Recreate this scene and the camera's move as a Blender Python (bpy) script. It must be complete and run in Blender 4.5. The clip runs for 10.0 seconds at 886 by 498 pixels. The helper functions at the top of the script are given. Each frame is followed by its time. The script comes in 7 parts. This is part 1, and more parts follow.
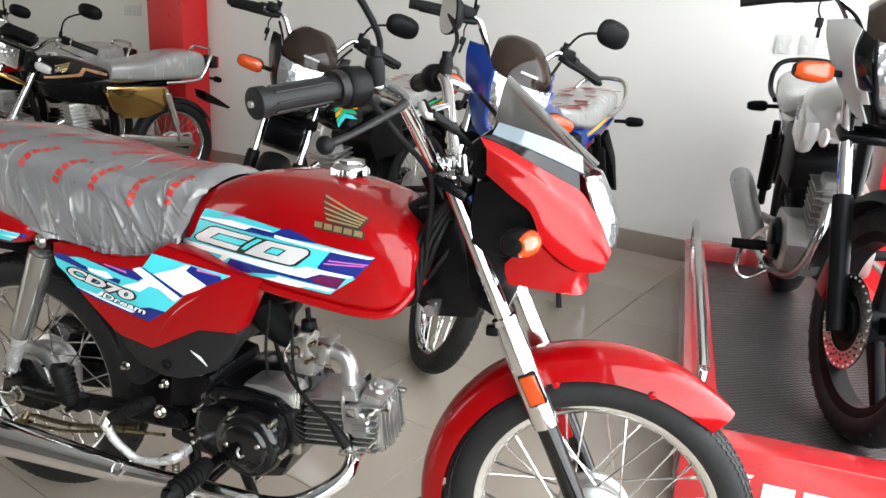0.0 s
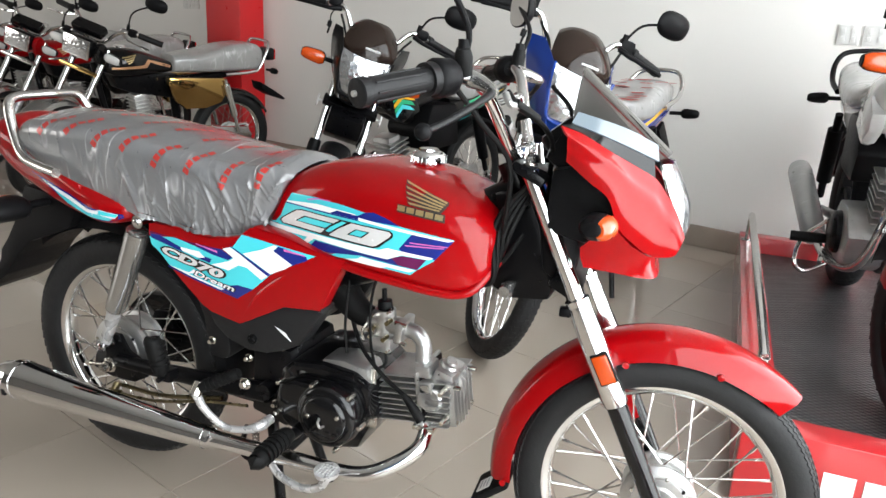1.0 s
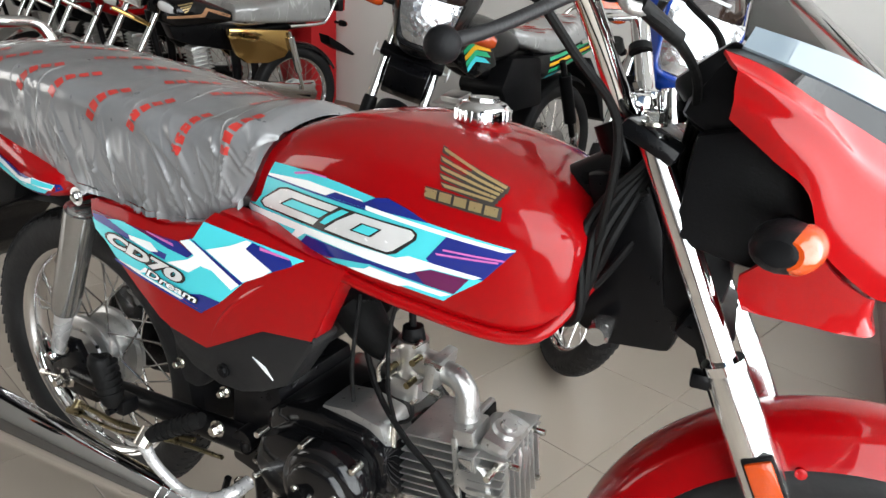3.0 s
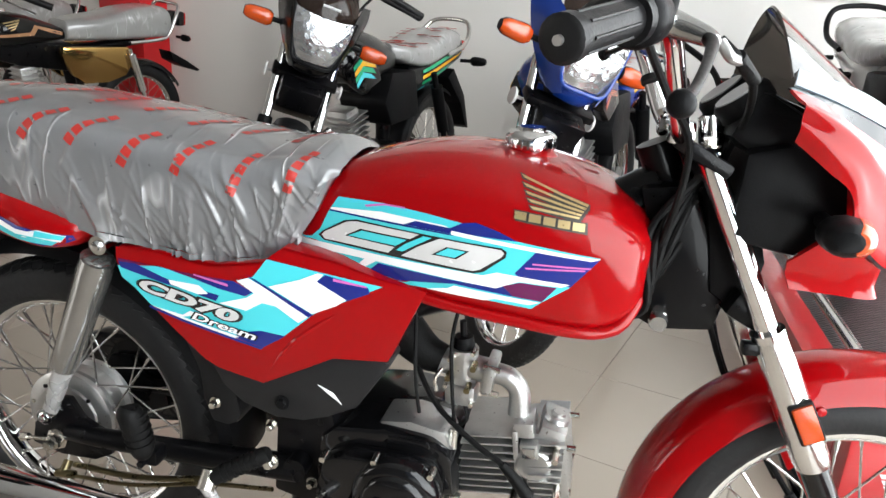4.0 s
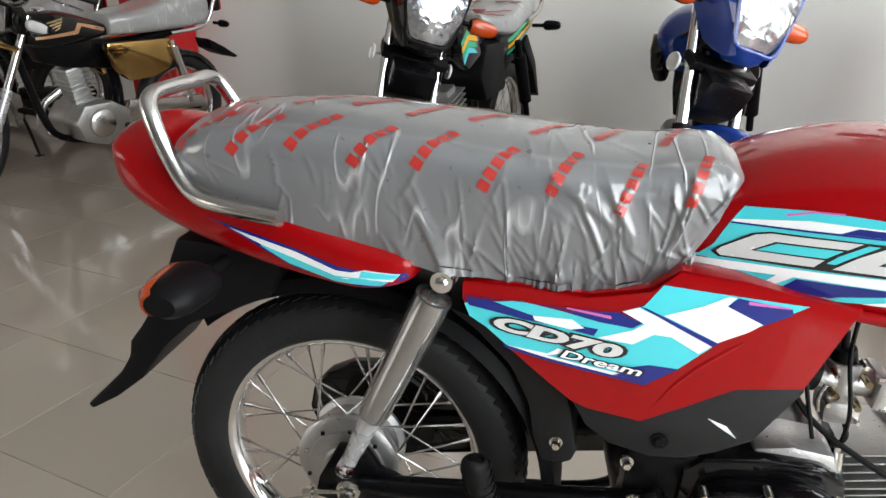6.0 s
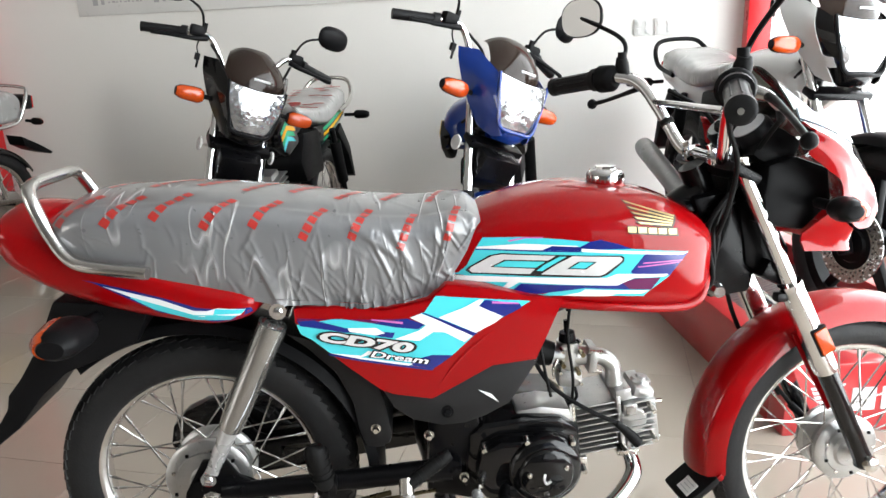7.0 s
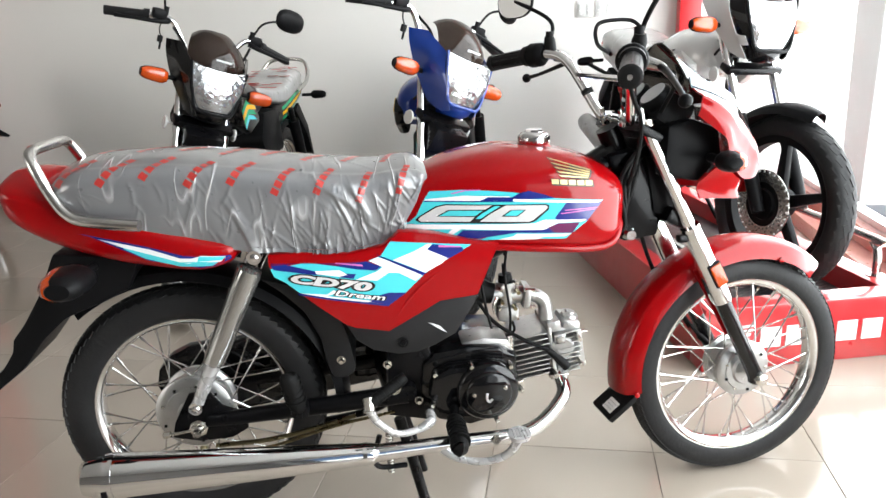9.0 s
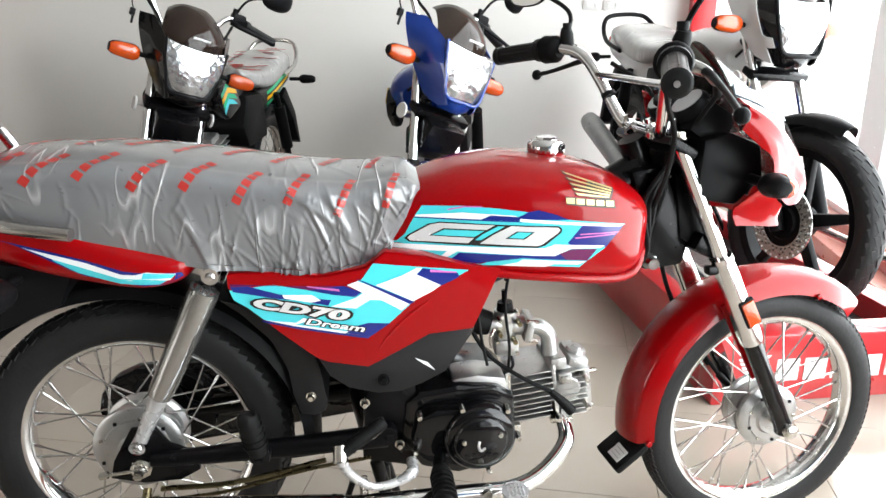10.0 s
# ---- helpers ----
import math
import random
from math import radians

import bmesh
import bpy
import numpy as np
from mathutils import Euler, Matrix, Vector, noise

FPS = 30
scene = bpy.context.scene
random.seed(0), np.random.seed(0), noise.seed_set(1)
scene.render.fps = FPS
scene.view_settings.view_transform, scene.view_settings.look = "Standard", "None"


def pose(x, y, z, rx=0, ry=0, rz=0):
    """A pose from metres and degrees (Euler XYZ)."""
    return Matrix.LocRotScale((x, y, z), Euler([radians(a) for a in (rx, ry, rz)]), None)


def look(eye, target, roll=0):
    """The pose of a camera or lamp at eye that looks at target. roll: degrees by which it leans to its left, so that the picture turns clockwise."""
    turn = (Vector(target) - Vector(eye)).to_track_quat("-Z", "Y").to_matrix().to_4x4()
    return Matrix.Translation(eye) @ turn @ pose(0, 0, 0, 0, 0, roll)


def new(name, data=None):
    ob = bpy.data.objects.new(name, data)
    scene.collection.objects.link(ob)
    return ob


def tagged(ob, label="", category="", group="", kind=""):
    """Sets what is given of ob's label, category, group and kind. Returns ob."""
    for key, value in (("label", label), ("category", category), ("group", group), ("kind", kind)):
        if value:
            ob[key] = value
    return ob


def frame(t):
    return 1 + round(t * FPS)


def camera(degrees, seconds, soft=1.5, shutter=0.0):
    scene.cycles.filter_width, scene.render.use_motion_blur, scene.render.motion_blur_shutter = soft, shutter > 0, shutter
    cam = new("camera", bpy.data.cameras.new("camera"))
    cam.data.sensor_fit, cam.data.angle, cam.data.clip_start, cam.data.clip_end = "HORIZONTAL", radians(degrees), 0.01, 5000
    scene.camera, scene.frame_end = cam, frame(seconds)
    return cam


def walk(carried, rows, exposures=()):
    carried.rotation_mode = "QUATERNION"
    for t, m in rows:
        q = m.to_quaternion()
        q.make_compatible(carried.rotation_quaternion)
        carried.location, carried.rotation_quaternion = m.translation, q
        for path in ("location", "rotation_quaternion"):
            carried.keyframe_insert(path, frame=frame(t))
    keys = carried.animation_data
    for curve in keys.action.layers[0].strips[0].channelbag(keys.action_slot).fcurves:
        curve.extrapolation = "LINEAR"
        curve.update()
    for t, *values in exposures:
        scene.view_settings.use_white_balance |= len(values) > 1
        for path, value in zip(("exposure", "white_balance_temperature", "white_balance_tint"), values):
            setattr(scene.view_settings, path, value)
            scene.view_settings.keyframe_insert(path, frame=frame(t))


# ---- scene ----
cam = camera(64.26, 10.0)
PATH = [
    (0, (1.2618, -1.1008, 1.0285), (0.6794, 0.7319, 0.4789), 3.26),
    (0.5, (1.2382, -1.1781, 1.0237), (0.6230, 0.6376, 0.4540), 3.29),
    (1, (1.2247, -1.1752, 1.0269), (0.5386, 0.6127, 0.4501), 3.13),
    (1.5, (1.1924, -1.0469, 1.0191), (0.4217, 0.6968, 0.4143), 2.45),
    (2, (1.1558, -0.8430, 1.0007), (0.2482, 0.8162, 0.3500), 2.66),
    (2.5, (1.1095, -0.7416, 0.9374), (0.1705, 0.8983, 0.2824), 2.58),
    (2.7, (1.1085, -0.7232, 0.9383), (0.1556, 0.8992, 0.2603), 2.32),
    (3.8, (0.8905, -0.8903, 0.9591), (0.4599, 0.9584, 0.3291), 4.68),
    (4, (0.8336, -0.9183, 0.9693), (0.4181, 0.9301, 0.3284), 2.81),
    (4.5, (0.6880, -0.8970, 0.9751), (0.1294, 0.9088, 0.3215), 0.75),
    (5, (0.5290, -0.7797, 0.9756), (-0.1798, 0.9578, 0.2838), -2.38),
    (5.2, (0.4739, -0.7595, 0.9780), (-0.3176, 0.9328, 0.2640), -3.14),
    (6.3, (0.3173, -0.9651, 0.9969), (0.1639, 0.8990, 0.2886), -1.11),
    (6.5, (0.3368, -1.0211, 1.0067), (0.2869, 0.8689, 0.3545), -1.27),
    (7, (0.3907, -1.2111, 1.0309), (0.4841, 0.7142, 0.4974), -2.07),
    (7.5, (0.4114, -1.3353, 1.0385), (0.6334, 0.5835, 0.5199), -2.24),
    (8, (0.3982, -1.4022, 1.0334), (0.6172, 0.5127, 0.4994), -2.59),
    (8.5, (0.3917, -1.4202, 1.0290), (0.6279, 0.4867, 0.4742), -2.49),
    (9, (0.3903, -1.4166, 1.0248), (0.5947, 0.4859, 0.4429), -2.40),
    (9.5, (0.4049, -1.3692, 1.0216), (0.5945, 0.5294, 0.4221), -1.91),
    (10, (0.4071, -1.2043, 1.0224), (0.6429, 0.6846, 0.4091), 0.27),
]
walk(cam, [(t, look(eye, target, roll)) for t, eye, target, roll in PATH], [(0, -0.32), (1.5, -0.38), (2.0, -0.50), (2.5, -0.55), (4.0, -0.30), (4.5, -0.40), (5.2, -0.42), (6.5, -0.30), (7.5, -0.12), (10, -0.12)])

# ---------------------------------------------------------------- light
WALL_ANGLE = -16.0
ROOM = pose(0, 0, 0, 0, 0, WALL_ANGLE)      # u along the back wall, n towards it
WALL_N, GLASS_U, LEFT_U, BACK_N, HIGH = 3.03, 2.06, -7.9, -4.6, 3.1

world = bpy.data.worlds.new("sky")
scene.world = world
world.use_nodes = True
wn = world.node_tree
sky = wn.nodes.new("ShaderNodeTexSky")
sky.sky_type, sky.sun_disc, sky.sun_elevation, sky.sun_rotation = "NISHITA", False, radians(78), radians(286)
wn.nodes["Background"].inputs[1].default_value = 0.12
wn.links.new(sky.outputs[0], wn.nodes["Background"].inputs[0])

sun = bpy.data.lights.new("sun", "SUN")
sun.energy, sun.angle, sun.color = 5.0, radians(0.5), (1.0, 0.96, 0.90)
new("sun", sun).matrix_world = look(Vector((-0.200, 0.057, 0.978)) * 30, Vector((0, 0, 0)))


def area(name, place, target, wide, high, watts, colour=(1, 1, 1)):
    lamp = bpy.data.lights.new(name, "AREA")
    lamp.shape, lamp.size, lamp.size_y, lamp.energy, lamp.color = "RECTANGLE", wide, high, watts, colour
    ob = new(name, lamp)
    ob.matrix_world = look(ROOM @ Vector(place), ROOM @ Vector(target))
    return ob


# daylight in the glass front beside the bikes; added fill lamp behind the camera
area("window_light", (GLASS_U + 0.25, 0.54, 1.55), (0, 0.54, 1.5), 5.0, 2.9, 440, (0.955, 0.985, 1.0))
# fill with no source in view, lifts the left part of the room
area("left_fill_light", (-5.4, BACK_N - 0.1, 1.72), (-5.4, 0, 1.7), 3.4, 2.2, 145, (1.0, 0.95, 0.88))


# ---------------------------------------------------------------- materials
def material(name, colour, rough=0.4, metal=0.0, vary=0.0, scale=8.0, bump=0.0, bump_scale=60.0, coat=0.0, stretch=(1, 1, 1), grime=0.0, **extra):
    """A Principled surface with colour and roughness varied by noise at two scales."""
    m = bpy.data.materials.new(name)
    m.use_nodes = True
    t = m.node_tree
    b = t.nodes["Principled BSDF"]
    b.inputs["Base Color"].default_value = (*colour, 1)
    b.inputs["Roughness"].default_value = rough
    b.inputs["Metallic"].default_value = metal
    b.inputs["Coat Weight"].default_value = coat
    b.inputs["Coat Roughness"].default_value = 0.04
    for key, value in extra.items():
        b.inputs[key.replace("_", " ")].default_value = value
    co = t.nodes.new("ShaderNodeTexCoord")
    mp = t.nodes.new("ShaderNodeMapping")
    mp.inputs["Scale"].default_value = stretch
    t.links.new(co.outputs["Object"], mp.inputs[0])

    def noise_at(s, detail=4):
        n = t.nodes.new("ShaderNodeTexNoise")
        n.inputs["Scale"].default_value, n.inputs["Detail"].default_value = s, detail
        t.links.new(mp.outputs[0], n.inputs[0])
        return n
    if vary:
        mix = t.nodes.new("ShaderNodeMix")
        mix.data_type = "RGBA"
        lo, hi = [tuple(max(0, min(1, c * f)) for c in colour) for f in (1 - vary, 1 + vary)]
        mix.inputs[6].default_value, mix.inputs[7].default_value = (*lo, 1), (*hi, 1)
        t.links.new(noise_at(scale).outputs["Fac"], mix.inputs[0])
        t.links.new(mix.outputs[2], b.inputs["Base Color"])
    if vary or grime:
        mr = t.nodes.new("ShaderNodeMapRange")
        k = max(grime, 0.25 * rough)
        mr.inputs[3].default_value, mr.inputs[4].default_value = max(0.02, rough - k), min(1, rough + k)
        t.links.new(noise_at(scale * 5).outputs["Fac"], mr.inputs[0])
        t.links.new(mr.outputs[0], b.inputs["Roughness"])
    if bump:
        bp = t.nodes.new("ShaderNodeBump")
        bp.inputs["Strength"].default_value, bp.inputs["Distance"].default_value = bump, 0.002
        t.links.new(noise_at(bump_scale).outputs["Fac"], bp.inputs["Height"])
        t.links.new(bp.outputs[0], b.inputs["Normal"])
    return m


RED = material("red_paint", (0.262, 0.0008, 0.0022), 0.35, coat=1.0, vary=0.06, scale=3, grime=0.05, Specular_IOR_Level=0.05, Coat_IOR=1.36)
BLUE_PAINT = material("blue_paint", (0.002, 0.026, 0.19), 0.35, Specular_IOR_Level=0.1, coat=1.0, vary=0.08, scale=3, grime=0.05)
BLACK_PAINT = material("black_paint", (0.003, 0.003, 0.0034), 0.3, Specular_IOR_Level=0.05, coat=0.75, grime=0.06, vary=0.1)
WHITE_PAINT = material("white_paint", (0.50, 0.50, 0.485), 0.25, coat=0.8, vary=0.03, grime=0.05)
PLASTIC = material("black_plastic", (0.005, 0.005, 0.0055), 0.42, Specular_IOR_Level=0.09, vary=0.25, scale=20, bump=0.15, bump_scale=400)
MATT = material("matt_black_plastic", (0.009, 0.009, 0.0095), 0.5, Specular_IOR_Level=0.3, vary=0.2, scale=18, bump=0.2, bump_scale=500)
RUBBER = material("rubber", (0.005, 0.005, 0.005), 0.55, Specular_IOR_Level=0.12, vary=0.3, scale=14, bump=0.3, bump_scale=200)
GRIP = material("grip_rubber", (0.008, 0.008, 0.0085), 0.42, Specular_IOR_Level=0.18, vary=0.2, scale=30, bump=0.2, bump_scale=300)
TYRE = material("tyre_rubber", (0.013, 0.013, 0.0135), 0.55, Specular_IOR_Level=0.25, vary=0.3, scale=9, bump=0.35, bump_scale=120)
FRAME = material("frame_enamel", (0.0025, 0.0025, 0.003), 0.3, coat=0.12, Specular_IOR_Level=0.12, vary=0.2, grime=0.1)
CHROME = material("chrome", (0.80, 0.80, 0.80), 0.06, metal=1.0, grime=0.04, vary=0.02)
STEEL = material("bright_steel", (0.62, 0.61, 0.59), 0.22, metal=1.0, vary=0.08, scale=30, grime=0.1)
SILVER = material("silver_paint", (0.50, 0.50, 0.50), 0.28, metal=0.55, vary=0.04, coat=0.5, grime=0.06)
ALLOY = material("cast_alloy", (0.46, 0.46, 0.45), 0.32, metal=0.9, vary=0.22, scale=30, bump=0.35, bump_scale=260, grime=0.12)
DULL = material("dull_shock_tube", (0.40, 0.40, 0.39), 0.16, metal=0.9, vary=0.1, grime=0.08)
FORK = material("bright_fork_cover", (0.74, 0.74, 0.73), 0.16, metal=1.0, vary=0.03, grime=0.05)
ZINC = material("zinc_bolt", (0.62, 0.60, 0.55), 0.25, metal=1.0, vary=0.1, scale=60)
BRASS = material("brass_rod", (0.20, 0.165, 0.09), 0.28, metal=1.0, vary=0.1)
COPPER = material("copper_decal", (0.52, 0.27, 0.14), 0.25, metal=0.5, coat=0.6, vary=0.1)
GOLD = material("gold_cover", (0.68, 0.44, 0.16), 0.10, metal=1.0, vary=0.08, grime=0.05)
AMBER = material("amber_lens", (0.50, 0.058, 0.004), 0.18, coat=0.6, vary=0.15, scale=60, bump=0.3, bump_scale=250, Transmission_Weight=0.15)
RED_LENS = material("red_lens", (0.45, 0.01, 0.008), 0.15, coat=0.7, vary=0.1, bump=0.3, bump_scale=300)
GOLD_FOIL = material("gold_badge", (0.52, 0.39, 0.19), 0.3, metal=0.8, vary=0.12, scale=50)
SHADOW_BACKING = material("badge_shadow", (0.03, 0.025, 0.02), 0.4)
CYAN = material("cyan_decal", (0.06, 0.56, 0.62), 0.22, coat=0.7, vary=0.05)
NAVY = material("navy_decal", (0.006, 0.016, 0.17), 0.22, coat=0.7, vary=0.15, scale=20)
WHITE = material("white_decal", (0.80, 0.82, 0.82), 0.22, coat=0.7, vary=0.03)
LETTER = material("silver_letter", (0.66, 0.66, 0.66), 0.25, metal=0.2, coat=0.7, vary=0.15, scale=24)
INK = material("black_decal", (0.012, 0.012, 0.014), 0.25, coat=0.6, vary=0.1)
PLUM = material("plum_decal", (0.10, 0.004, 0.06), 0.25, coat=0.7, vary=0.3, scale=30)
PINK = material("pink_decal", (0.55, 0.14, 0.42), 0.25, coat=0.6, vary=0.1)
GREEN = material("green_decal", (0.02, 0.36, 0.16), 0.25, coat=0.6, vary=0.1)
YELLOW = material("yellow_decal", (0.75, 0.42, 0.02), 0.25, coat=0.6, vary=0.1)
PAPER = material("paper_label", (0.78, 0.77, 0.74), 0.6, vary=0.05)
PRINT = material("red_print", (0.36, 0.022, 0.016), 0.4, coat=0.5, vary=0.15, scale=40)
WALLPAINT = material("wall_emulsion", (0.66, 0.648, 0.62), 0.75, vary=0.03, scale=1.2, bump=0.12, bump_scale=90)
DARK_WALL = material("dark_unseen_wall", (0.12, 0.112, 0.103), 0.6, vary=0.15, scale=2)
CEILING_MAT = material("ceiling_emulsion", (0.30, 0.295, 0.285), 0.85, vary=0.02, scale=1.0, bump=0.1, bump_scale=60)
RED_WALL = material("red_gloss_panel", (0.55, 0.012, 0.016), 0.3, vary=0.08, scale=2, grime=0.08)
SKIRT = material("stone_skirting", (0.27, 0.225, 0.185), 0.22, vary=0.14, scale=6, grime=0.08)
GROUT = material("grout", (0.28, 0.24, 0.20), 0.8, vary=0.2, scale=40)
SWITCH = material("switch_plastic", (0.56, 0.56, 0.545), 0.3, vary=0.02)
GREY_PRINT = material("grey_print", (0.33, 0.33, 0.34), 0.5, vary=0.1)
PLATFORM_RED = material("stand_red_paint", (0.50, 0.02, 0.025), 0.32, vary=0.12, scale=5, coat=1.0, grime=0.1)
SILL = material("sill_red_stone", (0.34, 0.13, 0.10), 0.3, vary=0.12, scale=8, grime=0.08)
OUTSIDE = material("pale_paving", (0.78, 0.77, 0.75), 0.8, vary=0.06, scale=3)
# emits white by itself, so the outside burns out behind the glass
BACKDROP_GLOW = material("glowing_backdrop", (0.8, 0.8, 0.8), 0.9, vary=0.04, scale=1, Emission_Color=(1.0, 1.0, 1.0, 1), Emission_Strength=1.3)


def tile_material():
    m = material("polished_tile", (0.338, 0.290, 0.242), 0.10, vary=0.07, scale=2.2, grime=0.05)
    t = m.node_tree
    b = t.nodes["Principled BSDF"]
    info = t.nodes.new("ShaderNodeObjectInfo")
    hsv = t.nodes.new("ShaderNodeHueSaturation")
    mr = t.nodes.new("ShaderNodeMapRange")
    mr.inputs[3].default_value, mr.inputs[4].default_value = 0.95, 1.05
    t.links.new(info.outputs["Random"], mr.inputs[0])
    t.links.new(mr.outputs[0], hsv.inputs["Value"])
    t.links.new(b.inputs["Base Color"].links[0].from_socket, hsv.inputs["Color"])
    t.links.new(hsv.outputs[0], b.inputs["Base Color"])
    return m


def wrap_material(name, colour, clear=0.0):
    """Thin crinkled polythene over a seat."""
    m = material(name, colour, 0.32, coat=1.0, vary=0.25, scale=9, grime=0.12)
    t = m.node_tree
    b = t.nodes["Principled BSDF"]
    b.inputs["Coat Roughness"].default_value = 0.11
    b.inputs["Coat IOR"].default_value = 1.6
    co = t.nodes.new("ShaderNodeTexCoord")
    mp = t.nodes.new("ShaderNodeMapping")
    mp.inputs["Scale"].default_value = (26, 14, 12)
    mp.inputs["Rotation"].default_value = (0, 0.5, 0.2)
    t.links.new(co.outputs["Object"], mp.inputs[0])
    n = t.nodes.new("ShaderNodeTexNoise")
    n.noise_type = "RIDGED_MULTIFRACTAL"
    n.inputs["Scale"].default_value, n.inputs["Detail"].default_value = 0.8, 3
    t.links.new(mp.outputs[0], n.inputs[0])
    bp = t.nodes.new("ShaderNodeBump")
    bp.inputs["Strength"].default_value, bp.inputs["Distance"].default_value = 0.45, 0.004
    t.links.new(n.outputs["Fac"], bp.inputs["Height"])
    # long creases of milky doubled film; their pale colour also imitates highlights
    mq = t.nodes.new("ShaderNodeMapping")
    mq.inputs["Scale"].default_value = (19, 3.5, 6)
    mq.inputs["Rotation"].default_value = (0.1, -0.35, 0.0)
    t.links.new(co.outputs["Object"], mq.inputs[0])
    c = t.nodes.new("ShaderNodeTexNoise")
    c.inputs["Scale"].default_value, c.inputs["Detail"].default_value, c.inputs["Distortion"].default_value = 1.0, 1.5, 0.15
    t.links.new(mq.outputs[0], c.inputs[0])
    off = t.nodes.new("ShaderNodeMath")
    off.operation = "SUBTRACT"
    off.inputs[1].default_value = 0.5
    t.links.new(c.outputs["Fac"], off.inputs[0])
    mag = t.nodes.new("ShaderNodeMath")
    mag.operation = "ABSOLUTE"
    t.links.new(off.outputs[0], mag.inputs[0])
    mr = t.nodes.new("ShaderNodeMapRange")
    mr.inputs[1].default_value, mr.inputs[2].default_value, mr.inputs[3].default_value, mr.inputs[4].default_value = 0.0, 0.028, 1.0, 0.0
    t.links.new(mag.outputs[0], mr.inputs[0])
    bq = t.nodes.new("ShaderNodeBump")
    bq.inputs["Strength"].default_value, bq.inputs["Distance"].default_value = 0.8, 0.004
    t.links.new(bp.outputs[0], bq.inputs["Normal"])
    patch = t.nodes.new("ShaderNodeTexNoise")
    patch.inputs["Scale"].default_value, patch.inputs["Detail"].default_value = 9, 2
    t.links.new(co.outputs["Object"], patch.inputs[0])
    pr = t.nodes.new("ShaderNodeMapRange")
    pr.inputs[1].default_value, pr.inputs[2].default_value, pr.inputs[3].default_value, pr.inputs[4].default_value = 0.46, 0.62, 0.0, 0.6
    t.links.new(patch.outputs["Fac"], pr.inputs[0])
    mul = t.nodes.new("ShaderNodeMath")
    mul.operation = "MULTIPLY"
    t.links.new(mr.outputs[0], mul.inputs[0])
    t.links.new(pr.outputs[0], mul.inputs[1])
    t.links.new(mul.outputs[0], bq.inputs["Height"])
    # white streak colour stands in for glints along the creases
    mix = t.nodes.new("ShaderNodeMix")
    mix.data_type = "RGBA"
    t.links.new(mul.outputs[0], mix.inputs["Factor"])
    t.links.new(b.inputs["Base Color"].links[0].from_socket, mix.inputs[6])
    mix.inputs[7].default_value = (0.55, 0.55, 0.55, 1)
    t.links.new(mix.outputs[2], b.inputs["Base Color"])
    t.links.new(bq.outputs[0], b.inputs["Normal"])
    t.links.new(bq.outputs[0], b.inputs["Coat Normal"])
    return m


def lens_material():
    """Faceted reflector seen through a clear lamp lens."""
    m = material("lamp_reflector", (0.46, 0.47, 0.48), 0.2, metal=0.85, coat=1.0)
    t = m.node_tree
    b = t.nodes["Principled BSDF"]
    co = t.nodes.new("ShaderNodeTexCoord")
    v = t.nodes.new("ShaderNodeTexVoronoi")
    v.inputs["Scale"].default_value = 46
    t.links.new(co.outputs["Object"], v.inputs[0])
    bp = t.nodes.new("ShaderNodeBump")
    bp.inputs["Strength"].default_value, bp.inputs["Distance"].default_value = 0.45, 0.006
    t.links.new(v.outputs["Distance"], bp.inputs["Height"])
    t.links.new(bp.outputs[0], b.inputs["Normal"])
    return m


def smoke_material(name, tint, clear, see=(0.55, 0.52, 0.5), coat=1.0):
    """Smoked acrylic: glossy and partly see-through."""
    m = bpy.data.materials.new(name)
    m.use_nodes = True
    t = m.node_tree
    out = t.nodes["Material Output"]
    b = t.nodes["Principled BSDF"]
    b.inputs["Base Color"].default_value = (*tint, 1)
    b.inputs["Roughness"].default_value = 0.06
    b.inputs["Coat Weight"].default_value = coat
    b.inputs["Specular IOR Level"].default_value = 0.2 + 0.3 * coat
    tr = t.nodes.new("ShaderNodeBsdfTransparent")
    tr.inputs[0].default_value = (*see, 1)
    mix = t.nodes.new("ShaderNodeMixShader")
    mix.inputs[0].default_value = clear
    t.links.new(b.outputs[0], mix.inputs[1])
    t.links.new(tr.outputs[0], mix.inputs[2])
    t.links.new(mix.outputs[0], out.inputs[0])
    return m


def checker_material():
    """Black rubber mat with small raised lozenges."""
    m = material("lozenge_mat", (0.032, 0.031, 0.032), 0.34, vary=0.3, scale=4, grime=0.12)
    t = m.node_tree
    co = t.nodes.new("ShaderNodeTexCoord")
    mp = t.nodes.new("ShaderNodeMapping")
    mp.inputs["Rotation"].default_value, mp.inputs["Scale"].default_value = (0, 0, 0.785), (45, 75, 45)
    v = t.nodes.new("ShaderNodeTexVoronoi")
    v.inputs["Scale"].default_value, v.inputs["Randomness"].default_value = 1.0, 0.0
    bp = t.nodes.new("ShaderNodeBump")
    bp.inputs["Strength"].default_value, bp.inputs["Distance"].default_value = 0.9, 0.004
    t.links.new(co.outputs["Object"], mp.inputs[0])
    t.links.new(mp.outputs[0], v.inputs[0])
    t.links.new(v.outputs["Distance"], bp.inputs["Height"])
    t.links.new(bp.outputs[0], t.nodes["Principled BSDF"].inputs["Normal"])
    return m


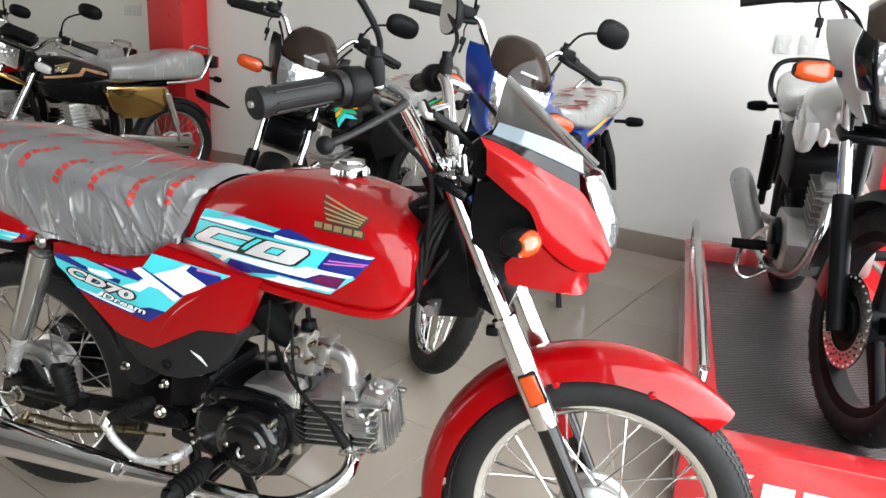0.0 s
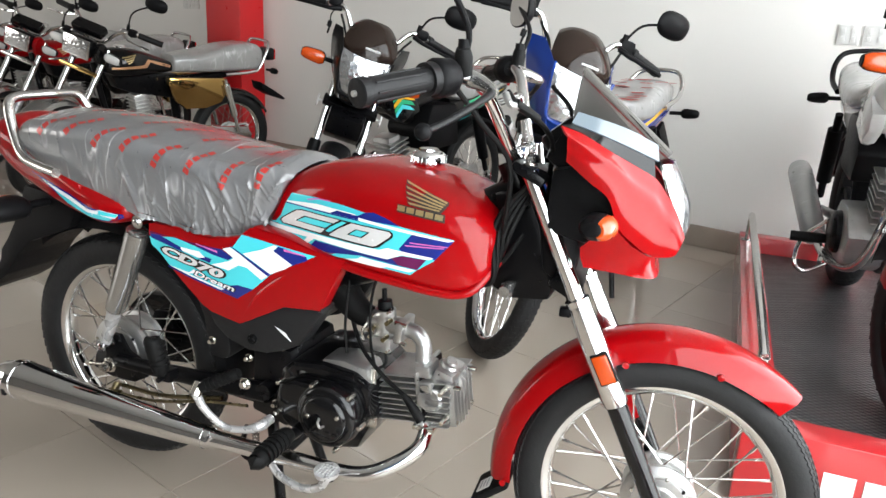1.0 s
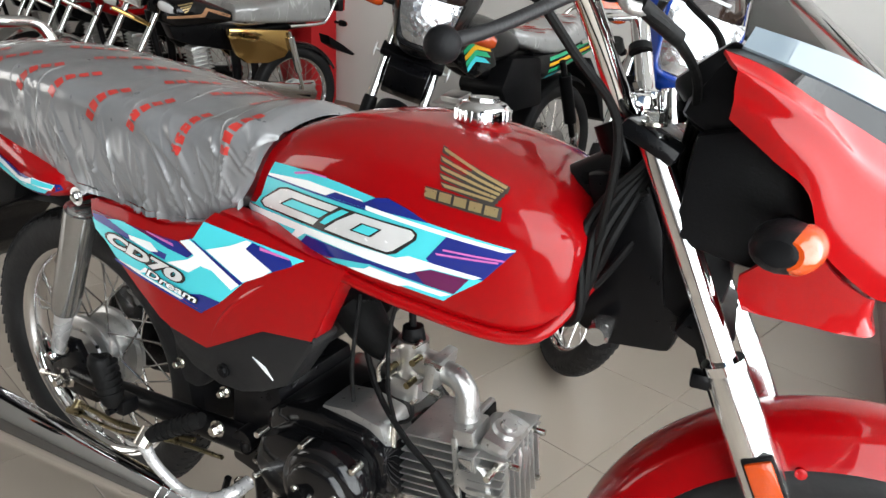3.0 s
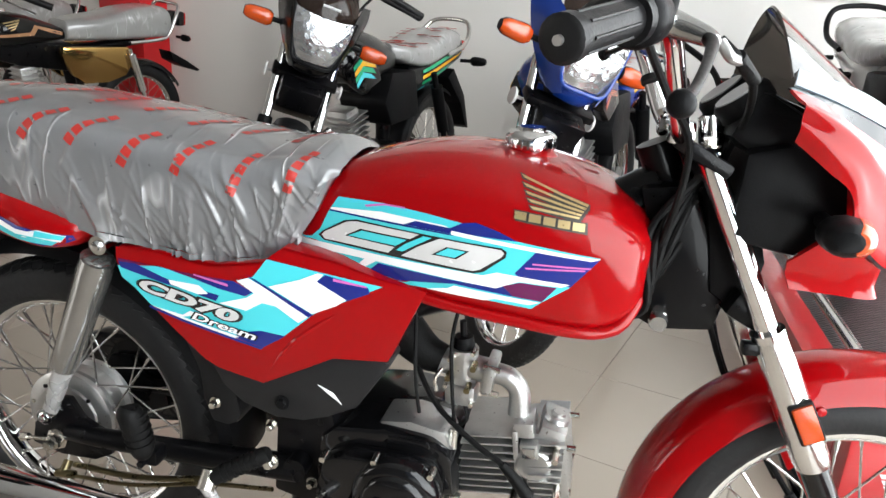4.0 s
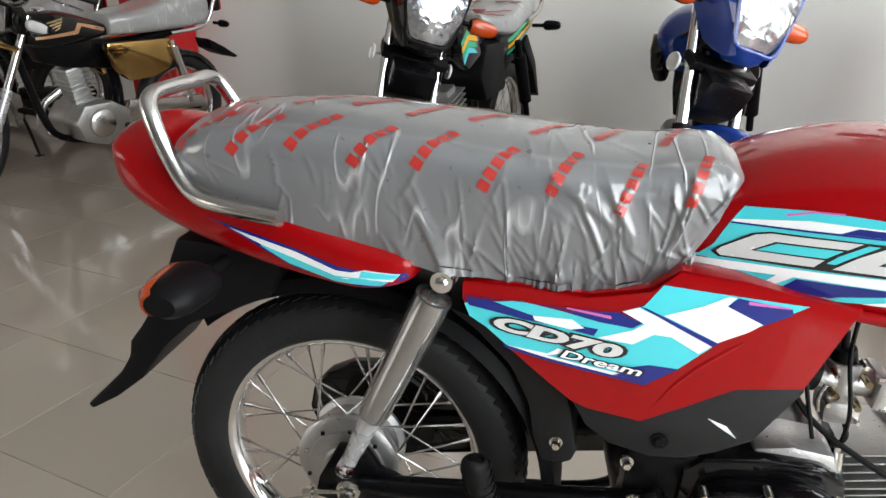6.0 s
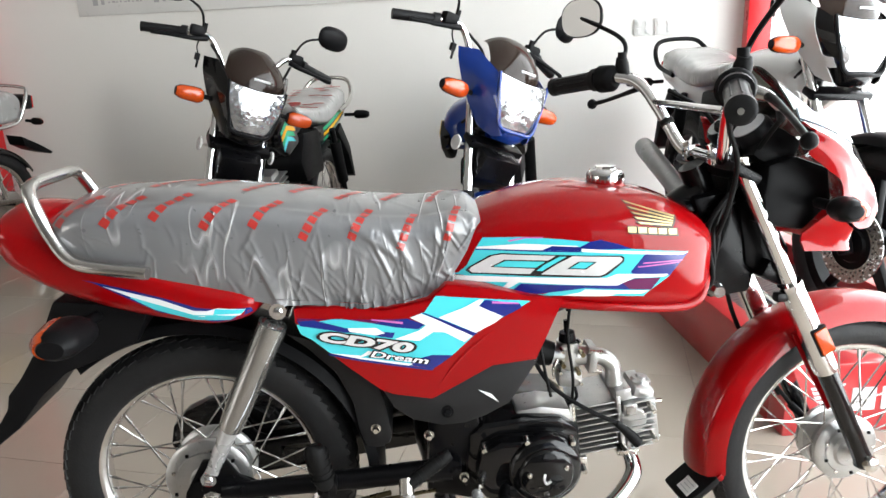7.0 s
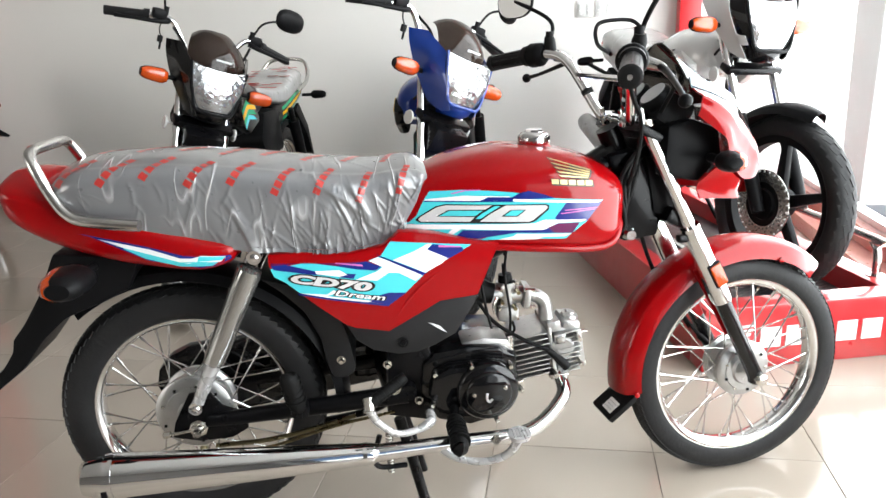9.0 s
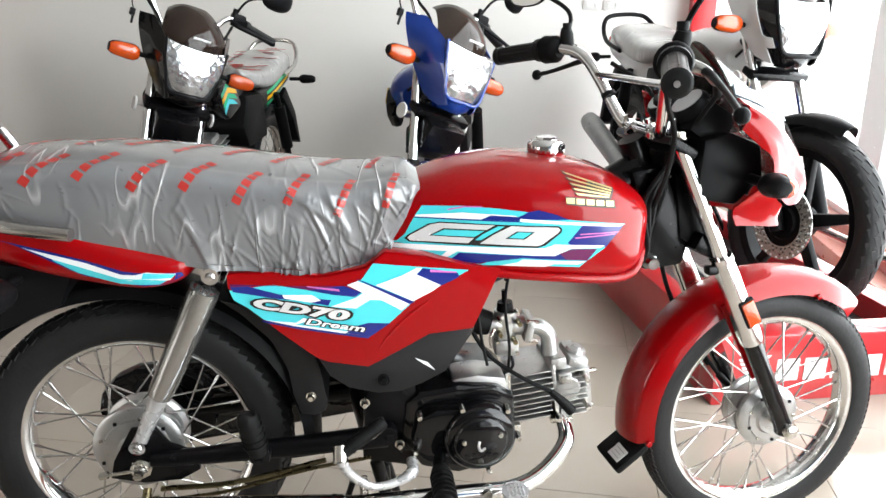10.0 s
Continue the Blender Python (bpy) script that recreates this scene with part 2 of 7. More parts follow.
TILE = tile_material()
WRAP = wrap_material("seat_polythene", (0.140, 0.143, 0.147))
CLEAR_LENS = material("clear_lens", (0.55, 0.55, 0.54), 0.12, coat=1.0, vary=0.1, bump=0.3, bump_scale=200)
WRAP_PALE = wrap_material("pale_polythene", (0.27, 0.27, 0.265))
LENS = lens_material()
SMOKE = smoke_material("smoked_visor", (0.020, 0.013, 0.010), 0.13, (0.5, 0.42, 0.36), 0.15)
MAIN_SMOKE = smoke_material("grey_visor", (0.02, 0.02, 0.018), 0.30)
CLEAR = smoke_material("window_glass", (0.8, 0.85, 0.85), 0.95, (0.97, 0.98, 0.98))
PALE_TRIM = smoke_material("pale_visor_trim", (0.17, 0.21, 0.24), 0.22, (0.7, 0.75, 0.8))
MIRROR = material("mirror_glass", (0.85, 0.85, 0.85), 0.03, metal=1.0)
MAT = checker_material()


# ---------------------------------------------------------------- mesh helpers
IDENT = Matrix.Identity(4)


def part(name, bm, mat, parent=None, label="", m=None, flat=42):
    """Link a bmesh as one mesh object under a thing or a part."""
    if m is not None:
        bm.transform(m)
    if bm.faces:
        bmesh.ops.recalc_face_normals(bm, faces=bm.faces)
    for f in bm.faces:
        f.smooth = True
    for e in bm.edges:
        if len(e.link_faces) == 2 and e.calc_face_angle(0) > radians(flat):
            e.smooth = False
    me = bpy.data.meshes.new(name)
    bm.to_mesh(me)
    bm.free()
    me.materials.append(mat)
    ob = new(name, me)
    ob.parent = parent
    return tagged(ob, label)


def thing(name, m, label, category, group="", kind=""):
    ob = new(name)
    ob.empty_display_size = 0.1
    ob.matrix_basis = m
    return tagged(ob, label, category, group, kind)


def rings(loops, close=True, caps=True):
    """Skin a list of equal rings of points."""
    bm = bmesh.new()
    vs = [[bm.verts.new(p) for p in loop] for loop in loops]
    n = len(loops[0])
    for a, b in zip(vs, vs[1:]):
        for i in range(n if close else n - 1):
            j = (i + 1) % n
            bm.faces.new((a[i], a[j], b[j], b[i]))
    if caps and close:
        bm.faces.new(vs[0][::-1])
        bm.faces.new(vs[-1])
    return bm


def join(*bms):
    """One bmesh from several."""
    out = bmesh.new()
    for b in bms:
        me = bpy.data.meshes.new("tmp")
        b.to_mesh(me)
        out.from_mesh(me)
        bpy.data.meshes.remove(me)
        b.free()
    return out


def curve_points(pts, per=6):
    pts = [Vector(p) for p in pts]
    if len(pts) < 3:
        return pts
    ext = [2 * pts[0] - pts[1], *pts, 2 * pts[-1] - pts[-2]]
    out = []
    for a, b, c, d in zip(ext, ext[1:], ext[2:], ext[3:]):
        for k in range(per):
            t = k / per
            out.append(0.5 * (2 * b + (c - a) * t + (2 * a - 5 * b + 4 * c - d) * t * t + (3 * b - a - 3 * c + d) * t ** 3))
    out.append(pts[-1])
    return out


def tube(pts, r, seg=10, per=6):
    """A round bar along a smooth line; r is one radius, or one for each given point."""
    n0 = len(pts)
    line = curve_points(pts, per)
    if isinstance(r, (int, float)):
        radii = [r] * len(line)
    else:
        radii = [float(v) for v in np.interp(np.linspace(0, n0 - 1, len(line)), range(n0), r)]
    loops, side = [], None
    for i, p in enumerate(line):
        d = (line[min(i + 1, len(line) - 1)] - line[max(i - 1, 0)]).normalized()
        if side is None:
            side = d.orthogonal().normalized()
        side = (side - d * side.dot(d)).normalized()
        up = d.cross(side)
        loops.append([p + radii[i] * (math.cos(a) * side + math.sin(a) * up) for a in (2 * math.pi * k / seg for k in range(seg))])
    return rings(loops)


def bar(a, b, r, r2=None, seg=12):
    return tube([a, b], [r, r if r2 is None else r2], seg)


def lathe(profile, centre=(0, 0, 0), seg=48, closed=False):
    """Turn (radius, y) points round an axle that lies along y."""
    c = Vector(centre)
    loops = []
    for k in range(seg):
        a = 2 * math.pi * k / seg
        loops.append([c + Vector((r * math.cos(a), y, r * math.sin(a))) for r, y in profile])
    bm = bmesh.new()
    vs = [[bm.verts.new(p) for p in loop] for loop in loops]
    n = len(profile)
    for k in range(seg):
        a, b = vs[k], vs[(k + 1) % seg]
        for i in range(n if closed else n - 1):
            j = (i + 1) % n
            bm.faces.new((a[i], a[j], b[j], b[i]))
    bmesh.ops.remove_doubles(bm, verts=bm.verts, dist=1e-6)
    return bm


def box(centre, size, bevel=0.0, turn=(0, 0, 0), segs=2):
    bm = bmesh.new()
    bmesh.ops.create_cube(bm, size=1)
    for v in bm.verts:
        v.co = Vector(v.co[i] * size[i] for i in range(3))
    if bevel:
        bmesh.ops.bevel(bm, geom=bm.edges[:], offset=bevel, segments=segs, profile=0.6, affect="EDGES")
    bm.transform(pose(*centre, *turn))
    return bm


def plate(outline, y0, y1, bevel=0.0):
    """A side-on (x, z) outline with thickness from y0 to y1."""
    bm = bmesh.new()
    f = bm.faces.new([bm.verts.new((x, y0, z)) for x, z in outline])
    got = bmesh.ops.extrude_face_region(bm, geom=[f])
    bmesh.ops.translate(bm, verts=[g for g in got["geom"] if isinstance(g, bmesh.types.BMVert)], vec=(0, y1 - y0, 0))
    if bevel:
        bmesh.ops.recalc_face_normals(bm, faces=bm.faces)
        bmesh.ops.bevel(bm, geom=bm.edges[:], offset=bevel, segments=2, profile=0.6, affect="EDGES")
    return bm


def sheet(grid, thick=0.0):
    """A skin through rows of points, with thickness."""
    bm = rings(grid, close=False, caps=False)
    if thick:
        bmesh.ops.recalc_face_normals(bm, faces=bm.faces)
        bmesh.ops.solidify(bm, geom=bm.faces[:], thickness=thick)
    return bm


def fit_line(keys, x):
    return float(np.interp(x, [k[0] for k in keys], [k[1] for k in keys]))


def smooth_line(keys, x):
    """Monotone-ish cubic through (x, value) keys."""
    xs = [k[0] for k in keys]
    i = min(max(int(np.searchsorted(xs, x)) - 1, 0), len(xs) - 2)
    h = xs[i + 1] - xs[i]
    t = min(max((x - xs[i]) / h, 0), 1)

    def slope(j):
        if 0 < j < len(xs) - 1:
            return (keys[j + 1][1] - keys[j - 1][1]) / (xs[j + 1] - xs[j - 1])
        a = min(max(j, 1), len(xs) - 1)
        return (keys[a][1] - keys[a - 1][1]) / (xs[a] - xs[a - 1])
    a, b, m0, m1 = keys[i][1], keys[i + 1][1], slope(i) * h, slope(i + 1) * h
    return (2 * t**3 - 3 * t**2 + 1) * a + (t**3 - 2 * t**2 + t) * m0 + (-2 * t**3 + 3 * t**2) * b + (t**3 - t**2) * m1


class Hull:
    """A body whose upright cross-sections are super-ellipses: keys of (x, value) for half-width, top, middle and bottom."""

    def __init__(self, wide, top, mid, low, n=2.6, k=4.0):
        self.wide, self.top, self.mid, self.low, self.n, self.k = wide, top, mid, low, n, k

    def at(self, x):
        return [smooth_line(s, x) for s in (self.wide, self.top, self.mid, self.low)]

    def side(self, x, z):
        """Half-width of the skin at a place seen from the side."""
        w, t, m, b = self.at(x)
        q, n = ((z - m) / max(t - m, 1e-4), self.n) if z > m else ((m - z) / max(m - b, 1e-4), self.k)
        return w * max(0.0, 1 - min(q, 1.0) ** n) ** (1 / n)

    def mesh(self, xs, seg=40):
        loops = []
        for x in xs:
            w, t, m, b = self.at(x)
            loop = []
            for i in range(seg):
                a = 2 * math.pi * i / seg
                c, s = math.cos(a), math.sin(a)
                n = self.n if s >= 0 else self.k
                y = w * math.copysign(abs(c) ** (2 / n), c)
                z = m + ((t - m) if s >= 0 else (m - b)) * math.copysign(abs(s) ** (2 / n), s)
                loop.append((x, y, z))
            loops.append(loop)
        return rings(loops)


def spread(a, b, n, ends=0.0):
    """n places from a to b, crowded towards both ends."""
    t = np.linspace(0, 1, n)
    return [float(v) for v in a + (b - a) * ((1 - ends) * t + ends * (0.5 - 0.5 * np.cos(math.pi * t)))]


def decal(name, outline, mat, side, parent, lift, label="", sign=-1, m=None, step=0.02):
    """A thin sticker: a side-on (x, z) outline laid on the skin side(x, z)."""
    bm = bmesh.new()
    bm.faces.new([bm.verts.new((x, 0, z)) for x, z in outline])
    for axis in (0, 2):
        vals = [p[0 if axis == 0 else 1] for p in outline]
        c = min(vals) + step
        while c < max(vals):
            co, no = [0, 0, 0], [0, 0, 0]
            co[axis], no[axis] = c, 1
            bmesh.ops.bisect_plane(bm, geom=bm.verts[:] + bm.edges[:] + bm.faces[:], plane_co=co, plane_no=no)
            c += step
    bmesh.ops.triangulate(bm, faces=[f for f in bm.faces if len(f.verts) > 4])
    for v in bm.verts:
        v.co.y = sign * (side(v.co.x, v.co.z) + lift)
    return part(name, bm, mat, parent, label, m)


def letters(body, size, lean=0.0, wide=1.0, bold=0.0):
    """The outlines of a word in the built-in font, as a flat bmesh in x and z from its lower left corner."""
    cu = bpy.data.curves.new("word", "FONT")
    cu.body, cu.size, cu.resolution_u, cu.offset, cu.fill_mode = body, size, 3, bold, "FRONT"
    ob = new("word", cu)
    me = bpy.data.meshes.new_from_object(ob.evaluated_get(bpy.context.evaluated_depsgraph_get()))
    bm = bmesh.new()
    bm.from_mesh(me)
    bpy.data.objects.remove(ob)
    bpy.data.curves.remove(cu)
    bpy.data.meshes.remove(me)
    for v in bm.verts:
        v.co = Vector((v.co.x * wide + lean * v.co.y, 0, v.co.y))
    return bm


def word(name, body, size, origin, along, up, mat, side, parent, lift, lean=0.0, wide=1.0, bold=0.0, label=""):
    """Lettering on the skin: origin, the direction it runs and the direction of its height, seen from the side."""
    bm = letters(body, size, lean, wide, bold)
    for v in bm.verts:
        x = origin[0] + v.co.x * along[0] + v.co.z * up[0]
        z = origin[1] + v.co.x * along[1] + v.co.z * up[1]
        v.co = Vector((x, -(side(x, z) + lift), z))
    return part(name, bm, mat, parent, label)


# ---------------------------------------------------------------- the showroom
def room_box(name, lo, hi, mat, parent=None, label="", category="", kind="structure", bevel=0.0):
    """A block in the room's own directions: u along the back wall, n towards it."""
    lo, hi = Vector(lo), Vector(hi)
    ob = part(name, box((lo + hi) / 2, hi - lo, bevel), mat, parent, label)
    if parent is None:
        ob.matrix_basis = ROOM
        tagged(ob, label, category, "", kind)
    return ob


room_box("wall_back", (LEFT_U - 0.2, WALL_N, 0), (GLASS_U + 0.4, WALL_N + 0.2, HIGH), WALLPAINT, None, "off-white emulsion-painted showroom wall", "wall")
# wall out of view, kept pale to light the mirror and left side
room_box("wall_left", (LEFT_U - 0.2, BACK_N - 0.2, 0), (LEFT_U, WALL_N, HIGH), WALLPAINT, None, "unseen off-white side wall, pale to brighten the mirror", "wall")
# wall out of view, made dark so glossy paint reflects little white
shop = room_box("wall_front", (-3.6, BACK_N - 0.2, 0), (GLASS_U + 0.4, BACK_N, HIGH), DARK_WALL, None, "unseen dark wall that keeps paint reflections dim", "wall")
# opening left in the unseen wall for the added fill lamp
room_box("wall_part", (LEFT_U, BACK_N - 0.2, 2.85), (-3.6, BACK_N, HIGH), DARK_WALL, shop)
room_box("wall_part", (LEFT_U, BACK_N - 0.2, 0), (-3.6, BACK_N, 0.6), DARK_WALL, shop)
room_box("wall_lintel", (GLASS_U, BACK_N, 2.95), (GLASS_U + 0.15, WALL_N, HIGH), WALLPAINT, None, "painted lintel above the glass front", "wall")
# ceiling out of view; its grey holds down bounce and paint reflections
room_box("ceiling", (LEFT_U - 0.2, BACK_N - 0.2, HIGH), (GLASS_U + 0.4, WALL_N + 0.2, HIGH + 0.15), CEILING_MAT, None, "unseen plain grey ceiling that keeps reflections dim", "ceiling")
floor = room_box("floor", (LEFT_U - 0.2, BACK_N - 0.2, -0.2), (GLASS_U + 0.02, WALL_N + 0.1, -0.004), GROUT, None, "polished beige floor tiles with thin dark joints", "floor")
room_box("ground", (GLASS_U + 0.02, -120, -0.25), (60, 160, -0.06), OUTSIDE, None, "pale paving outside the glass front", "ground")
# added glowing sheet, no real building stands there
room_box("backdrop", (30, -120, -0.06), (30.4, 160, 12), BACKDROP_GLOW, None, "plain white glowing backdrop outside the glass", "backdrop")
room_box("baseboard", (LEFT_U, WALL_N - 0.018, 0), (GLASS_U, WALL_N, 0.115), SKIRT, None, "brown polished stone skirting along the wall", "baseboard", bevel=0.002)

# glass front: stepped red-brown sill, thin white frame and panes
sill = room_box("window_sill", (GLASS_U - 0.10, BACK_N, 0), (GLASS_U + 0.16, WALL_N - 0.02, 0.070), SILL, None, "stepped red-brown stone sill below the glass", "window sill", bevel=0.004)
room_box("sill_step", (GLASS_U + 0.0, BACK_N, 0.070), (GLASS_U + 0.16, WALL_N - 0.02, 0.150), SILL, sill, bevel=0.004)
glass = room_box("window_1", (GLASS_U + 0.04, BACK_N, 0.152), (GLASS_U + 0.10, WALL_N - 0.02, 0.185), WHITE_PAINT, None, "full-height glass shop front with a white frame", "window", bevel=0.003)
room_box("window_frame", (GLASS_U + 0.04, BACK_N, 2.90), (GLASS_U + 0.10, WALL_N - 0.02, 2.95), WHITE_PAINT, glass, bevel=0.003)
for k in range(2):
    n = (BACK_N + 0.03, -1.96)[k]
    room_box("mullion", (GLASS_U + 0.042, n - 0.025, 0.185), (GLASS_U + 0.098, n + 0.025, 2.90), WHITE_PAINT, glass, bevel=0.003)
    pane = room_box("pane", (GLASS_U + 0.066, n + 0.025, 0.185), (GLASS_U + 0.072, (-1.96, WALL_N - 0.03)[k] - 0.025, 2.90), CLEAR, glass)
    pane.visible_shadow = False

# red columns against the back wall
for u, w, deep in ((-3.75, 0.44, 0.23), (1.39, 0.11, 0.14)):
    col = room_box("column", (u, WALL_N - deep, 0), (u + w, WALL_N - 0.001, HIGH - 0.002), RED_WALL, None, "glossy red column standing against the wall", "column", bevel=0.004)


# switch plates and the long printed strip on the wall
def switch_plate(u, z, wide, tall, kinds):
    p = room_box("switch_plate", (u - wide / 2, WALL_N - 0.010, z - tall / 2), (u + wide / 2, WALL_N, z + tall / 2), SWITCH, None, "white plastic electrical switch plate on the wall", "switch plate", "fixture", 0.003)
    for k, kind in enumerate(kinds):
        c = u - wide / 2 + wide * (k + 0.5) / len(kinds)
        if kind == "s":
            for dz in (-0.018, 0.018):
                room_box("rocker", (c - 0.010, WALL_N - 0.015, z + dz - 0.012), (c + 0.010, WALL_N - 0.009, z + dz + 0.012), SWITCH, p, bevel=0.002)
        else:
            for du, dz in ((0, 0.014), (-0.009, -0.008), (0.009, -0.008)):
                room_box("socket_hole", (c + du - 0.003, WALL_N - 0.0108, z + dz - 0.003), (c + du + 0.003, WALL_N - 0.009, z + dz + 0.003), GREY_PRINT, p)
    return p


PLATE_U, PLATE_Z = 0.888, 1.130
switch_plate(PLATE_U, PLATE_Z, 0.088, 0.088, "ss")
switch_plate(PLATE_U + 0.132, PLATE_Z, 0.142, 0.090, "sso")
switch_plate(-4.37, 1.185, 0.088, 0.088, "so")
switch_plate(-4.245, 1.185, 0.135, 0.088, "sso")

strip = room_box("printed_strip", (-2.555, WALL_N - 0.012, 1.335), (0.70, WALL_N, 1.52), SWITCH, None, "long white printed strip board with small grey marks", "sign", "fixture", 0.002)
rng = random.Random(4)
for k in range(7):
    u = -2.44 + 0.43 * k
    room_box("round_mark", (u, WALL_N - 0.0135, 1.395), (u + 0.035, WALL_N - 0.011, 1.430), GREY_PRINT, strip, bevel=0.001)
    room_box("square_mark", (u + 0.06, WALL_N - 0.0135, 1.398), (u + 0.082, WALL_N - 0.011, 1.426), GREY_PRINT, strip)
    for j in range(9):
        w = rng.uniform(0.010, 0.024)
        room_box("print_bar", (u + 0.110 + 0.028 * j, WALL_N - 0.0130, 1.406), (u + 0.110 + 0.028 * j + w, WALL_N - 0.0115, 1.406 + rng.choice((0.008, 0.011, 0.013))), GREY_PRINT, strip)


# display stand under the white motorcycle
def display_stand():
    x0, x1, y0, y1, h = 1.37, 2.075, 0.44, 2.42, 0.205
    st = thing("display_stand", pose(0, 0, 0), "low red display stand with a black lozenge mat and steel rails", "stand")
    b = 0.085
    part("front_board", box(((x0 + x1) / 2, y0 + b / 2, h / 2), (x1 - x0, b, h), 0.006), PLATFORM_RED, st, "red front board with white lettering bars")
    part("back_board", box(((x0 + x1) / 2, y1 - b / 2, h / 2), (x1 - x0, b, h), 0.006), PLATFORM_RED, st)
    for x in (x0 + b / 2, x1 - b / 2):
        part("side_board", box((x, (y0 + y1) / 2, h / 2), (b, y1 - y0 - 2 * b - 0.002, h), 0.006), PLATFORM_RED, st)
        s = 1 if x > 1.7 else -1
        part("steel_rail", tube([(x + s * 0.01, y0 + 0.17, h - 0.002), (x + s * 0.01, y0 + 0.175, h + 0.07), (x + s * 0.01, y0 + 0.20, h + 0.105), (x + s * 0.01, y0 + 0.27, h + 0.12), (x + s * 0.01, y1 - 0.30, h + 0.12), (x + s * 0.01, y1 - 0.20, h + 0.105), (x + s * 0.01, y1 - 0.175, h + 0.07), (x + s * 0.01, y1 - 0.17, h - 0.002)], 0.0135, 14, 5), STEEL, st, "bent stainless steel rail")
        for y in (y0 + 0.17, y1 - 0.17):
            part("foot_plate", bar((x + s * 0.01, y, h), (x + s * 0.01, y, h + 0.004), 0.028, seg=20), STEEL, st)
    part("mat", box(((x0 + x1) / 2, (y0 + y1) / 2, 0.115), (x1 - x0 - 2 * b, y1 - y0 - 2 * b, 0.03), 0.0), MAT, st, "black rubber mat with raised lozenges")
    # lettering on the front board as plain white bars, with a wing-shaped mark
    y = y0 - 0.001
    for k in range(5):
        c = x0 + 0.215 + 0.083 * k
        part("letter_bar", box((c, y, 0.100), (0.066, 0.003, 0.066), 0.0), WHITE, st, "white painted block" if k == 0 else "")
    for k in range(5):
        part("wing_bar", plate([(x0 + 0.065 + 0.006 * k, 0.140 - 0.013 * k), (x0 + 0.160 - 0.005 * k, 0.148 - 0.015 * k), (x0 + 0.155 - 0.005 * k, 0.140 - 0.015 * k), (x0 + 0.070 + 0.006 * k, 0.132 - 0.013 * k)], y - 0.0015, y + 0.0015), WHITE, st)
    return st


display_stand()


# ---------------------------------------------------------------- parts that all the motorcycles share
def bolt(at, r, mat, parent, m=None, name="bolt", deep=0.012, sign=-1):
    x, y, z = at
    bm = join(lathe([(0, 0), (r * 1.5, 0), (r * 1.5, sign * 0.003), (r, sign * 0.003)], at, 14),
              lathe([(r, 0), (r, sign * deep), (r * 0.8, sign * (deep + 0.002)), (0, sign * (deep + 0.002))], at, 6))
    return part(name, bm, mat, parent, "", m)


def tyre_mesh(c, outer, rim, wide, seg=64):
    mid, half = (outer + rim - 0.006) / 2, (outer - rim + 0.006) / 2
    prof = []
    for k in range(20):
        a = 2 * math.pi * k / 20
        ca, sa = math.cos(a), math.sin(a)
        prof.append((mid + half * math.copysign(abs(ca) ** 0.85, ca), wide / 2 * math.copysign(abs(sa) ** 0.8, sa)))
    return lathe(prof, c, seg, True)


def tread_mesh(c, outer, wide, count=78, rows=(-0.70, -0.26, 0.26, 0.70), broad=0.19):
    """Raised tread blocks on the crown and shoulders."""
    bms = bmesh.new()
    for r, off in enumerate(rows):
        for k in range(count):
            a = 2 * math.pi * (k + 0.5 * (r % 2)) / count
            tilt = off * 0.9
            rad = outer - 0.0022 - abs(off) ** 2.4 * wide * 0.30
            size = (0.007, wide * (0.8 * broad if abs(off) > 0.5 else broad), 2 * math.pi * outer / count * 0.74)
            m = Matrix.Translation(c) @ Matrix.Rotation(-a, 4, "Y") @ Matrix.Translation((rad, off * wide / 2, 0)) @ Matrix.Rotation(tilt, 4, "Z") @ Matrix.Rotation(0.35 if off else 0, 4, "X")
            vs = [bms.verts.new(m @ Vector((sx * size[0] / 2, sy * size[1] / 2, sz * size[2] / 2))) for sx in (-1, 1) for sy in (-1, 1) for sz in (-1, 1)]
            for q in ((0, 1, 3, 2), (4, 6, 7, 5), (0, 4, 5, 1), (2, 3, 7, 6), (0, 2, 6, 4), (1, 5, 7, 3)):
                bms.faces.new([vs[i] for i in q])
    return bms


def spoke_ends(k, count, rim, hub, half):
    side = 1 if k % 2 else -1
    a = 2 * math.pi * k / count
    lean = 0.62 if (k // 2) % 2 else -0.62
    p = Vector((hub * math.cos(a + lean), side * half, hub * math.sin(a + lean)))
    q = Vector((rim * math.cos(a), side * 0.006, rim * math.sin(a)))
    return p, q


